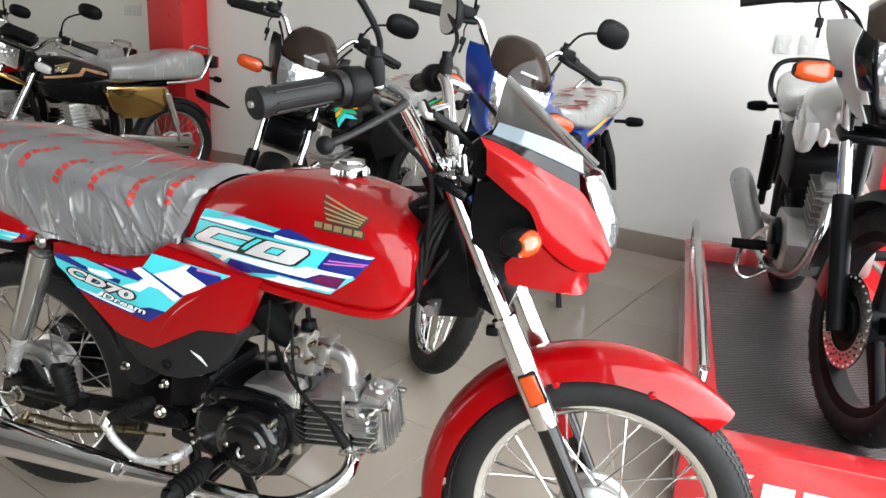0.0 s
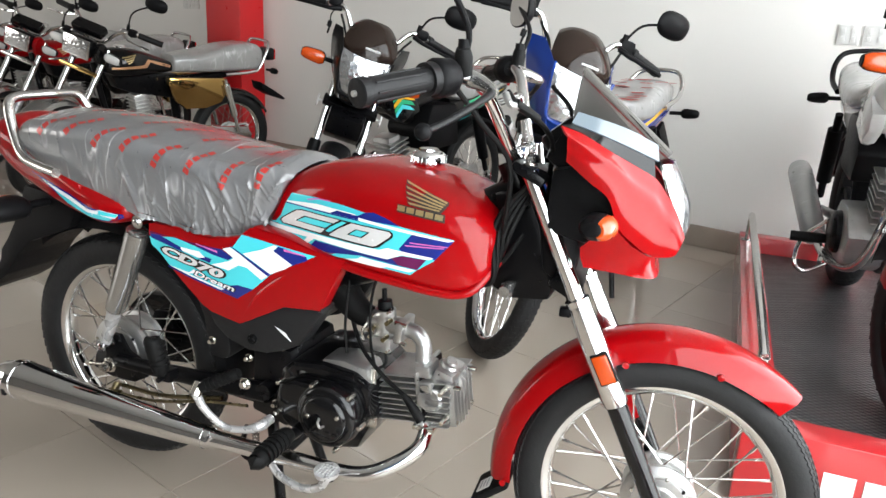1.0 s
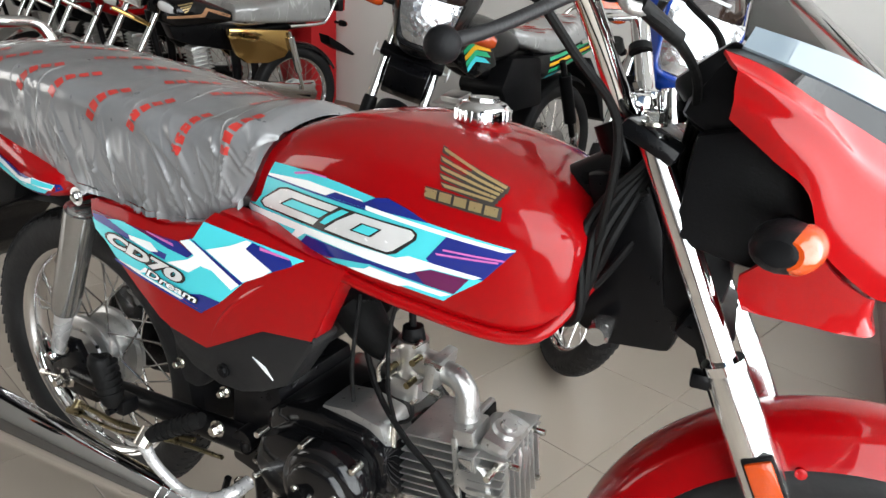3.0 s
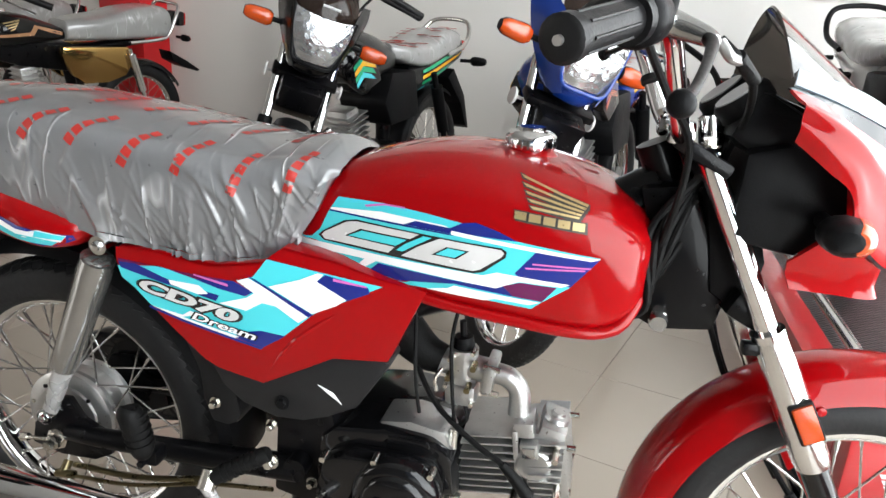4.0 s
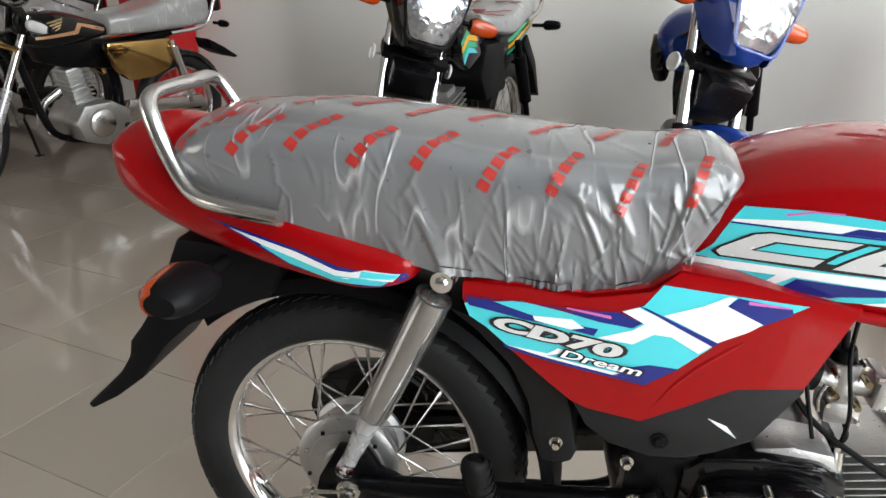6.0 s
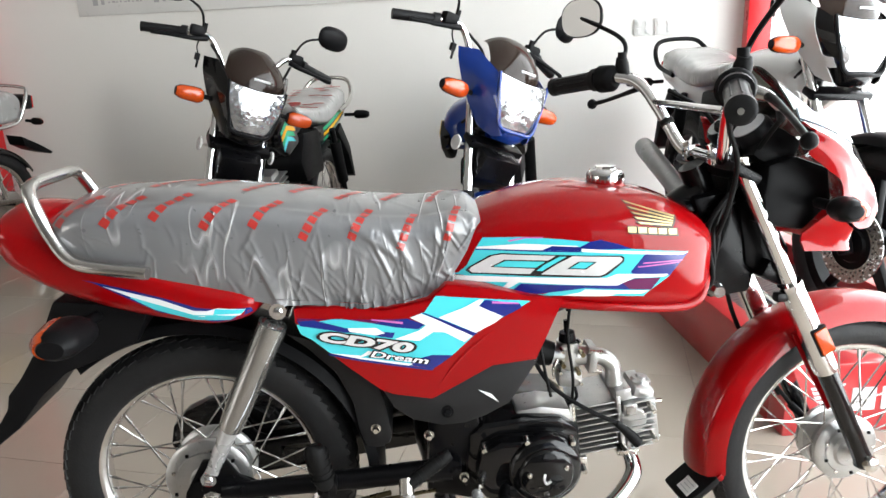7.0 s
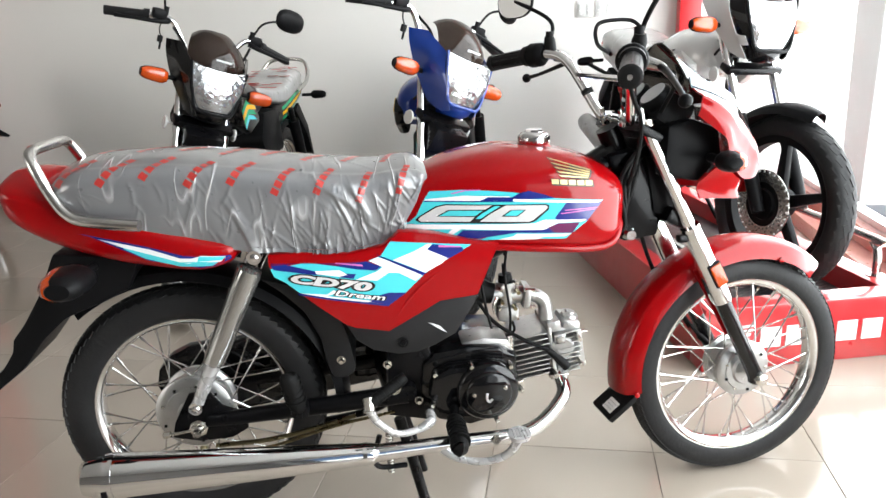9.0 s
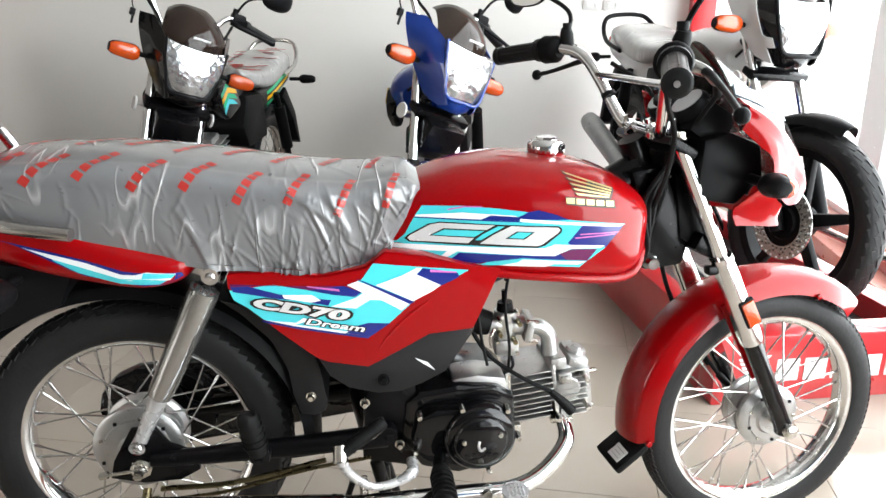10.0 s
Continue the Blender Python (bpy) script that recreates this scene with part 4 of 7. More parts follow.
    decal("stripe", [(0.554, 0.690), (0.709, 0.685), (0.737, 0.696), (0.781, 0.695), (0.765, 0.675), (0.657, 0.682), (0.582, 0.672), (0.539, 0.676)], NAVY, side, tank, 0.0012)
    decal("stripe", [(0.717, 0.689), (0.737, 0.696), (0.781, 0.695), (0.765, 0.675), (0.730, 0.678)], PLUM, side, tank, 0.0015)
    decal("stripe", [(0.657, 0.680), (0.763, 0.674), (0.750, 0.669), (0.709, 0.671), (0.696, 0.667), (0.620, 0.669), (0.649, 0.675)], WHITE, side, tank, 0.0018)
    decal("initial_outline", [(0.465, 0.712), (0.471, 0.718), (0.504, 0.738), (0.522, 0.742), (0.713, 0.736), (0.719, 0.732), (0.718, 0.725), (0.693, 0.704), (0.681, 0.700), (0.473, 0.706)], INK, side, tank, 0.0020)
    decal("initial", [(0.470, 0.713), (0.475, 0.718), (0.508, 0.737), (0.523, 0.740), (0.610, 0.738), (0.597, 0.730), (0.528, 0.731), (0.505, 0.718), (0.577, 0.716), (0.568, 0.707), (0.475, 0.708)], LETTER, side, tank, 0.0025, "silver letter C")
    decal("initial", [(0.586, 0.7065), (0.608, 0.722), (0.636, 0.737), (0.712, 0.734), (0.716, 0.730), (0.713, 0.725), (0.688, 0.706), (0.680, 0.703)], LETTER, side, tank, 0.0025, "silver letter D")
    decal("initial_gap", [(0.579, 0.7125), (0.590, 0.722), (0.615, 0.7365), (0.626, 0.7362), (0.601, 0.721), (0.588, 0.7122)], CYAN, side, tank, 0.0025)
    decal("initial_hole", [(0.627, 0.7155), (0.645, 0.728), (0.674, 0.727), (0.658, 0.7145)], INK, side, tank, 0.0029)
    decal("initial_hole", [(0.632, 0.7170), (0.647, 0.727), (0.670, 0.726), (0.656, 0.7162)], CYAN, side, tank, 0.0033)
    decal("initial_hole", [(0.510, 0.719), (0.530, 0.729), (0.593, 0.728), (0.578, 0.718)], CYAN, side, tank, 0.0025)
    decal("stripe", [(0.741, 0.716), (0.811, 0.720), (0.811, 0.718), (0.743, 0.714)], PINK, side, tank, 0.0018)
    decal("stripe", [(0.750, 0.722), (0.817, 0.723), (0.817, 0.721), (0.750, 0.720)], PINK, side, tank, 0.0018)
    decal("stripe", [(0.533, 0.763), (0.560, 0.769), (0.589, 0.769), (0.589, 0.767), (0.562, 0.767), (0.536, 0.761)], PINK, side, tank, 0.0018)
    # gold wing badge and the bar-shaped lettering under it
    for k in range(5):
        t = k / 4
        a = (0.724 + 0.016 * t, 0.819 - 0.030 * t)
        b = (0.806 - 0.008 * t, 0.793 - 0.012 * t)
        hgt = 0.0044
        # dark backing paints the shadow under each raised feather
        decal("feather_shadow", [(a[0] - 0.002, a[1] + 0.001), (b[0] + 0.002, b[1] - 0.0005), (b[0] + 0.002, b[1] - hgt - 0.0022), (a[0] + 0.002, a[1] - hgt)], SHADOW_BACKING, side, tank, 0.0012, step=0.05)
        decal("feather", [a, b, (b[0] - 0.001, b[1] - 0.0021), (a[0] + 0.005, a[1] - hgt + 0.001)], GOLD_FOIL, side, tank, 0.0028, "embossed gold wing badge" if k == 0 else "", step=0.05)
    for k in range(5):
        x0 = 0.724 + 0.0168 * k
        z0 = 0.7825 - 0.0018 * k
        # dark copy behind each bar paints its shadow
        decal("badge_bar", [(x0 - 0.001, z0 + 0.001), (x0 + 0.0162, z0 - 0.0004), (x0 + 0.0175, z0 - 0.0135), (x0 + 0.001, z0 - 0.0115)], SHADOW_BACKING, side, tank, 0.0012, step=0.05)
        decal("badge_bar", [(x0, z0), (x0 + 0.0138, z0 - 0.0012), (x0 + 0.0138, z0 - 0.0100), (x0, z0 - 0.0088)], GOLD_FOIL, side, tank, 0.0026, step=0.05)

    # seat in its polythene wrap
    xs = spread(-0.196, 0.492, 340, 0.25)
    grid = [seat_row(x) for x in xs]
    bm = rings(grid, close=False, caps=False)
    for edge in (grid[0], grid[-1]):
        bm.faces.new([bm.verts.new(p) for p in edge])
    bm.faces.new([bm.verts.new(p[0]) for p in grid] + [bm.verts.new(p[-1]) for p in reversed(grid)])
    bmesh.ops.remove_doubles(bm, verts=bm.verts, dist=1e-5)
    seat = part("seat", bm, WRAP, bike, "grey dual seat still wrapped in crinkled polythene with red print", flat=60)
    hem = [[g[0] + Vector((0.001 * math.sin(g[0].x * 90), -0.001 + 0.002 * math.sin(g[0].x * 63), -f * (0.009 + 0.005 * noise.noise(Vector((g[0].x * 22, 0, 0)))))) for f in (0, 0.5, 1)] for g in grid[26:-28]]
    part("polythene_hem", sheet(hem), WRAP, seat)

    # words on the wrap as rows of plain red bars, slanted over the edge and across the top
    bm = bmesh.new()
    for col in range(9):
        for wordi in range(3):
            x0, a0 = -0.176 + 0.0755 * col + 0.05 * wordi, -0.004 - 0.0035 * col + 0.112 * wordi - 0.010 * (col % 2)
            lean = 0.72 - 0.055 * col
            for k in range(5):
                pts = []
                for p in (0, 0.33, 0.67, 1):
                    row = []
                    for q in (0, 0.33, 0.67, 1):
                        run, tall = (k + p * 0.74) * 0.0168, q * 0.0135
                        x, a = x0 + run * lean + tall * 0.85, a0 + run * 0.85 - tall * lean
                        row.append((x, a))
                    pts.append(row)
                if all(-0.186 < x < 0.486 and -0.1 < a < 1.9 * smooth_line(SEAT["wide"], x) for row in pts for x, a in row):
                    xy = np.array(pts)
                    hh = fold_height(xy[:, :, 0], xy[:, :, 1])
                    vs = [[bm.verts.new(seat_place(float(xy[i, j, 0]), float(xy[i, j, 1]), float(hh[i, j]) + 0.0009)) for j in range(4)] for i in range(4)]
                    for i in range(3):
                        for j in range(3):
                            bm.faces.new((vs[i][j], vs[i + 1][j], vs[i + 1][j + 1], vs[i][j + 1]))
    tagged(part("red_print", bm, PRINT, seat, "rows of red print on the wrap"), "rows of red print on the wrap", "", "", "stuff")

    # tail cowl with its stripes
    tailh = Hull(wide=[(-0.290, 0.072), (-0.274, 0.092), (-0.225, 0.102), (-0.156, 0.107), (-0.08, 0.118), (0.0, 0.129), (0.06, 0.135), (0.12, 0.126), (0.134, 0.098)],
                 top=[(-0.290, 0.828), (-0.274, 0.842), (-0.22, 0.845), (-0.13, 0.822), (-0.05, 0.785), (0.05, 0.742), (0.12, 0.716), (0.134, 0.702)],
                 mid=[(-0.290, 0.814), (-0.265, 0.803), (-0.17, 0.768), (-0.05, 0.722), (0.05, 0.694), (0.134, 0.686)],
                 low=[(-0.290, 0.783), (-0.267, 0.747), (-0.19, 0.699), (-0.10, 0.668), (0.0, 0.650), (0.06, 0.645), (0.11, 0.656), (0.134, 0.674)], n=1.9, k=5.0)
    tail = part("tail_cowl", tailh.mesh(spread(-0.290, 0.134, 36, 0.5), 44), RED, bike, "glossy red tail cowl with a blue and white stripe")
    decal("stripe", [(-0.152, 0.734), (-0.087, 0.719), (-0.024, 0.703), (0.033, 0.685), (0.058, 0.682), (0.117, 0.679), (0.119, 0.672), (0.085, 0.659), (0.059, 0.659), (-0.029, 0.677), (-0.079, 0.702), (-0.127, 0.726)], NAVY, tailh.side, tail, 0.0008)
    decal("stripe", [(-0.116, 0.722), (-0.024, 0.699), (0.028, 0.680), (0.049, 0.679), (0.066, 0.683), (0.109, 0.678), (0.099, 0.668), (0.026, 0.670), (-0.026, 0.685)], WHITE, tailh.side, tail, 0.0013)
    decal("stripe", [(-0.072, 0.704), (-0.026, 0.690), (0.026, 0.673), (0.060, 0.672), (0.095, 0.668), (0.083, 0.661), (0.026, 0.664), (-0.035, 0.682), (-0.072, 0.702)], CYAN, tailh.side, tail, 0.0017)
    decal("stripe", [(0.062, 0.682), (0.108, 0.6775), (0.102, 0.6715), (0.058, 0.6725)], CYAN, tailh.side, tail, 0.0019)
    lamp = part("tail_lamp", box((-0.256, 0, 0.755), (0.030, 0.120, 0.050), 0.010, (0, -25, 0)), PLASTIC, bike, "red tail lamp in a black housing")
    part("tail_lens", box((-0.270, 0, 0.758), (0.016, 0.105, 0.040), 0.006, (0, -25, 0)), RED_LENS, lamp)
    rail = [(-0.028, 0.150, 0.750), (-0.100, 0.137, 0.757), (-0.150, 0.124, 0.768), (-0.180, 0.114, 0.806), (-0.206, 0.101, 0.862), (-0.214, 0.078, 0.881)]
    part("grab_rail", tube([(x, -y, z) for x, y, z in rail] + [(-0.213, -0.020, 0.884), (-0.210, 0.020, 0.884)] + [(x, y * 0.92, z) for x, y, z in reversed(rail)], 0.0105, 14, 6), STEEL, bike, "bright steel tube grab rail behind the seat")

    # side panels: red above, black below, each with stickers on the near flank
    pan = lambda x, z: 0.126 + 0.014 * max(0.0, 1 - ((x - 0.38) / 0.26) ** 2 - ((z - 0.60) / 0.16) ** 2)  # noqa: E731
    outline = [(0.184, 0.672), (0.184, 0.650), (0.212, 0.618), (0.262, 0.572), (0.316, 0.525), (0.335, 0.516), (0.400, 0.503), (0.502, 0.558), (0.576, 0.563), (0.606, 0.630), (0.622, 0.664), (0.569, 0.672), (0.500, 0.690), (0.430, 0.700), (0.400, 0.676), (0.330, 0.664), (0.250, 0.672)]
    under = [(0.316, 0.522), (0.335, 0.486), (0.365, 0.462), (0.415, 0.448), (0.455, 0.450), (0.490, 0.462), (0.532, 0.484), (0.580, 0.558), (0.576, 0.566), (0.502, 0.561), (0.400, 0.507)]
    for s in (-1, 1):
        pnl = decal("side_panel", outline, RED, pan, bike, 0.0, "glossy red side panel with a cyan sticker" if s < 0 else "glossy red side panel", s, step=0.03)
        part("panel_edge", plate(outline, s * 0.090, s * 0.1245, 0.003), RED, pnl)
        part("crease", tube([(0.400, s * 0.1335, 0.507), (0.440, s * 0.1365, 0.566), (0.490, s * 0.1345, 0.610), (0.560, s * 0.1275, 0.655)], [0.0015, 0.004, 0.004, 0.002], 8), RED, pnl)
        cov = part("lower_panel", plate(under, s * 0.080, s * 0.130, 0.006), MATT, bike, "matt black plastic lower panel")
        bolt((0.425, s * 0.130, 0.475), 0.007, PLASTIC, cov, None, "screw", 0.004, s)
        part("mark", plate([(0.478, 0.512), (0.500, 0.503), (0.512, 0.488), (0.494, 0.500)], s * 0.1295, s * 0.1315), WHITE, cov)
        if s > 0:
            continue
        decal("sticker", [(0.186, 0.646), (0.254, 0.655), (0.383, 0.631), (0.393, 0.639), (0.369, 0.651), (0.393, 0.659), (0.412, 0.685), (0.567, 0.666), (0.522, 0.643), (0.477, 0.619), (0.437, 0.583), (0.404, 0.560), (0.286, 0.584), (0.237, 0.596), (0.212, 0.618), (0.192, 0.630)], CYAN, pan, pnl, 0.0008, "cyan and navy sticker with the model number")
        decal("stripe", [(0.188, 0.652), (0.216, 0.653), (0.264, 0.639), (0.313, 0.631), (0.344, 0.627), (0.339, 0.618), (0.313, 0.623), (0.307, 0.627), (0.263, 0.631), (0.226, 0.638), (0.192, 0.644)], NAVY, pan, pnl, 0.0014)
        decal("stripe", [(0.307, 0.645), (0.365, 0.650), (0.393, 0.638), (0.381, 0.631), (0.345, 0.636)], NAVY, pan, pnl, 0.0014)
        decal("stripe", [(0.188, 0.657), (0.307, 0.651), (0.365, 0.650), (0.307, 0.645), (0.254, 0.655), (0.188, 0.651)], PLUM, pan, pnl, 0.0012)
        decal("stripe", [(0.268, 0.638), (0.314, 0.637), (0.328, 0.627), (0.313, 0.624), (0.271, 0.632)], WHITE, pan, pnl, 0.0018)
        decal("stripe", [(0.370, 0.651), (0.387, 0.657), (0.475, 0.618), (0.456, 0.604), (0.425, 0.623), (0.406, 0.625), (0.383, 0.611), (0.343, 0.616), (0.383, 0.629), (0.395, 0.637)], WHITE, pan, pnl, 0.0018)
        decal("stripe", [(0.415, 0.649), (0.457, 0.663), (0.482, 0.675), (0.490, 0.674), (0.481, 0.664), (0.522, 0.645), (0.507, 0.634), (0.475, 0.619), (0.434, 0.640)], WHITE, pan, pnl, 0.0018)
        decal("stripe", [(0.384, 0.661), (0.396, 0.657), (0.477, 0.618), (0.470, 0.614)], NAVY, pan, pnl, 0.0023)
        decal("stripe", [(0.481, 0.664), (0.492, 0.674), (0.549, 0.663), (0.551, 0.656), (0.522, 0.643)], NAVY, pan, pnl, 0.0021)
        decal("stripe", [(0.503, 0.671), (0.547, 0.665), (0.547, 0.663), (0.503, 0.667)], PINK, pan, pnl, 0.0025)
        decal("stripe", [(0.307, 0.652), (0.357, 0.645), (0.358, 0.641), (0.307, 0.650)], PINK, pan, pnl, 0.0020)
        decal("stripe", [(0.404, 0.560), (0.363, 0.569), (0.377, 0.579), (0.403, 0.585), (0.437, 0.582)], NAVY, pan, pnl, 0.0015)
        decal("stripe", [(0.238, 0.596), (0.287, 0.590), (0.299, 0.598), (0.312, 0.594), (0.286, 0.587), (0.371, 0.571), (0.363, 0.568), (0.286, 0.584)], WHITE, pan, pnl, 0.0018)
        decal("stripe", [(0.235, 0.596), (0.286, 0.584), (0.405, 0.560), (0.401, 0.557), (0.286, 0.580), (0.234, 0.593)], NAVY, pan, pnl, 0.0021)
        al = Vector((0.163, -0.031)).normalized()
        for nm, grow, mt, lift in (("number_outline", 0.0030, INK, 0.0032), ("number", 0.0011, LETTER, 0.0038)):
            word(nm, "CD70", 0.0215, (0.218, 0.6205), (al.x, al.y), (0.42, 1), mt, pan, pnl, lift, 0.25, 2.85, grow, "slanted white model number with a black edge" if nm == "number" else "")
        for nm, grow, mt, lift in (("name_outline", 0.0014, INK, 0.0034), ("name", 0.0003, WHITE, 0.0040)):
            word(nm, "Dream", 0.0145, (0.300, 0.5885), (al.x, al.y), (0.42, 1), mt, pan, pnl, lift, 0.25, 2.35, grow)

    # rear mudguard, plate flap and lamps
    fender("rear_fender", rc, 0.325, 0.128, -4, 128, PLASTIC, bike, None, 0.02, 0.012, None, "black plastic rear mudguard")
    part("splash_guard", plate([(0.150, 0.612), (0.262, 0.576), (0.300, 0.530), (0.318, 0.470), (0.328, 0.405), (0.322, 0.388), (0.306, 0.381), (0.280, 0.384), (0.268, 0.420), (0.262, 0.470), (0.236, 0.530), (0.190, 0.580)], -0.076, 0.076, 0.006), MATT, bike, "black plastic splash guard before the wheel")
    rear = part("rear_flap", plate([(-0.060, 0.672), (-0.090, 0.610), (-0.150, 0.585), (-0.215, 0.560), (-0.262, 0.520), (-0.310, 0.462), (-0.361, 0.424), (-0.408, 0.398), (-0.416, 0.406), (-0.345, 0.470), (-0.324, 0.500), (-0.318, 0.525), (-0.292, 0.555), (-0.255, 0.610), (-0.215, 0.690)], -0.080, 0.080, 0.006), PLASTIC, bike, "long black plastic mudguard tail")
    for s in (-1, 1):
        indicator((-0.155, s * 0.180, 0.662), s, rear, None, 1.1, -1, 0.06, 1.5)

    # shocks, swing arm, chain case
    for s in (-1, 1):
        a, b = Vector((0.159, s * 0.122, 0.671)), Vector((0.007, s * 0.102, 0.361))
        dd = (b - a).normalized()
        shock = part("shock_absorber", tube([a + dd * 0.025, a + dd * 0.03, a + dd * 0.045, a + dd * 0.225, a + dd * 0.228], [0.012, 0.0225, 0.0245, 0.0215, 0.017], 22, 3), DULL, bike, "grey metal shock absorber with a bright lower tube")
        part("shock_rod", tube([a + dd * 0.224, a + dd * 0.30, b], [0.0165, 0.013, 0.011], 16, 3), SILVER, shock, "silver lower tube")
        for at in (a, b):
            part("eye", join(lathe([(0.007, -0.012), (0.0135, -0.012), (0.0135, 0.012), (0.007, 0.012)], at, 20, True), lathe([(0, s * 0.020), (0.006, s * 0.018), (0.0085, s * 0.011), (0.0085, s * 0.007), (0.0125, s * 0.007), (0.0125, 0)], at, 8)), CHROME, shock)
        arm = part("swing_arm", join(tube([(0.020, s * 0.082, 0.318), (0.10, s * 0.085, 0.321), (0.30, s * 0.090, 0.333), (0.43, s * 0.092, 0.342)], [0.014, 0.016, 0.019, 0.021], 14), plate([(-0.055, 0.284), (-0.046, 0.318), (-0.012, 0.378), (0.028, 0.380), (0.050, 0.345), (0.096, 0.322), (0.098, 0.290), (0.064, 0.272), (0.0, 0.270)], s * 0.070, s * 0.082, 0.003), bar((0.007, s * 0.078, 0.361), (0.007, s * 0.100, 0.361), 0.009)), FRAME, bike, "black steel swing arm")
        part("axle_nut", join(lathe([(0, s * 0.030), (0.008, s * 0.030), (0.009, s * 0.020), (0.013, s * 0.018), (0.013, s * 0.008), (0.019, s * 0.006), (0.019, 0)], (0.0, s * 0.082, 0.303), 8), bar((-0.062, s * 0.088, 0.295), (0.0, s * 0.088, 0.302), 0.0035), bar((-0.070, s * 0.088, 0.294), (-0.056, s * 0.088, 0.296), 0.007, seg=6)), ZINC, arm)
    part("chain_case", plate([(-0.125, 0.322), (-0.116, 0.360), (-0.085, 0.394), (-0.045, 0.412), (0.200, 0.428), (0.400, 0.420), (0.430, 0.360), (0.410, 0.290), (0.200, 0.262), (0.0, 0.235), (-0.075, 0.246), (-0.110, 0.280)], 0.085, 0.118, 0.012), BLACK_PAINT, bike, "black enamelled chain case")
    part("brake_rod", join(tube([(0.010, -0.086, 0.235), (0.14, -0.098, 0.252), (0.28, -0.105, 0.290), (0.40, -0.12, 0.318)], 0.0035, 8), bar((-0.012, -0.086, 0.234), (0.022, -0.086, 0.237), 0.007), bar((0.0, -0.070, 0.25), (0.0, -0.085, 0.235), 0.008)), BRASS, bike, "yellow zinc brake rod")
    part("torque_arm", tube([(0.03, -0.09, 0.262), (0.16, -0.10, 0.272), (0.32, -0.10, 0.305)], 0.005, 8), BRASS, bike)

    # frame, engine and carburettor
    part("frame", join(tube([(0.895, 0, 0.800), (0.80, 0, 0.735), (0.66, 0, 0.655), (0.53, 0, 0.600), (0.44, 0, 0.520), (0.41, 0, 0.400), (0.42, 0, 0.300)], [0.034, 0.042, 0.045, 0.048, 0.050, 0.046, 0.040], 14),
                       tube([(0.50, 0, 0.62), (0.34, 0, 0.640), (0.16, 0, 0.690), (-0.02, 0, 0.720)], [0.046, 0.048, 0.046, 0.04], 14), bar((0.43, -0.11, 0.350), (0.43, 0.11, 0.350), 0.018), bar((0.160, -0.112, 0.672), (0.160, 0.112, 0.672), 0.012)), FRAME, bike, "black pressed-steel frame")
    part("down_cover", plate([(0.395, 0.470), (0.500, 0.480), (0.545, 0.560), (0.500, 0.620), (0.400, 0.600)], -0.07, 0.07, 0.008), PLASTIC, bike)
    part("frame_gusset", plate([(0.385, 0.290), (0.470, 0.270), (0.500, 0.330), (0.480, 0.440), (0.395, 0.455)], -0.085, 0.085, 0.006), FRAME, bike)
    for at in ((0.402, -0.125, 0.372), (0.300, -0.094, 0.432), (0.392, -0.098, 0.415), (0.470, -0.096, 0.455), (0.452, -0.094, 0.325)):
        bolt(at, 0.0085 if at[0] == 0.402 else 0.006, ZINC, bike)
    case = part("engine", plate([(0.455, 0.330), (0.462, 0.405), (0.490, 0.428), (0.560, 0.436), (0.630, 0.430), (0.662, 0.405), (0.668, 0.330), (0.640, 0.270), (0.560, 0.252), (0.490, 0.272)], -0.095, 0.095, 0.014), BLACK_PAINT, bike, "black horizontal single-cylinder engine with alloy fins")
    part("side_cover", plate([(0.470, 0.345), (0.480, 0.392), (0.515, 0.408), (0.600, 0.410), (0.640, 0.400), (0.655, 0.360), (0.640, 0.305), (0.600, 0.288), (0.540, 0.292), (0.490, 0.305)], -0.130, -0.092, 0.014), BLACK_PAINT, case, "polished black side cover")
    cl = (0.592, -0.118, 0.352)
    clutch = part("clutch_cover", lathe([(0, -0.034), (0.042, -0.034), (0.046, -0.031), (0.048, -0.026), (0.058, -0.024), (0.063, -0.018), (0.066, 0.0)], cl, 48), BLACK_PAINT, case, "round black cover with raised lettering bars")
    for k in range(5):
        part("raised_bar", box((cl[0] - 0.026 + 0.013 * k, cl[1] - 0.0345, cl[2] - 0.024 - 0.002 * abs(k - 2) + 0.002), (0.009, 0.002, 0.007), 0.0006), BLACK_PAINT, clutch)
    for dx, dz in ((-0.031, 0.003), (0.033, 0.014)):
        part("screw", lathe([(0, -0.004), (0.004, -0.003), (0.005, 0)], (cl[0] + dx, cl[1] - 0.034, cl[2] + dz), 10), ZINC, clutch)
    part("plug", tube([(cl[0] + 0.006, cl[1] - 0.034, cl[2] - 0.010), (cl[0] - 0.002, cl[1] - 0.037, cl[2] - 0.013), (cl[0] - 0.006, cl[1] - 0.037, cl[2] - 0.004), (cl[0] - 0.004, cl[1] - 0.034, cl[2] + 0.004)], 0.0026, 6), ALLOY, clutch)
    for x, z in ((0.478, 0.330), (0.485, 0.398), (0.560, 0.408), (0.640, 0.402), (0.662, 0.345), (0.610, 0.282), (0.520, 0.286)):
        part("cover_screw", lathe([(0, -0.010), (0.0045, -0.009), (0.0055, 0), (0.0055, 0.012)], (x, -0.128, z), 10), ZINC, case)
    part("top_casting", plate([(0.540, 0.405), (0.550, 0.440), (0.595, 0.446), (0.645, 0.438), (0.660, 0.400)], -0.080, -0.012, 0.008), ALLOY, case, "cast alloy crankcase top")
    part("top_lid", plate([(0.560, 0.400), (0.566, 0.428), (0.625, 0.428), (0.640, 0.402)], -0.096, -0.060, 0.006), BLACK_PAINT, case)
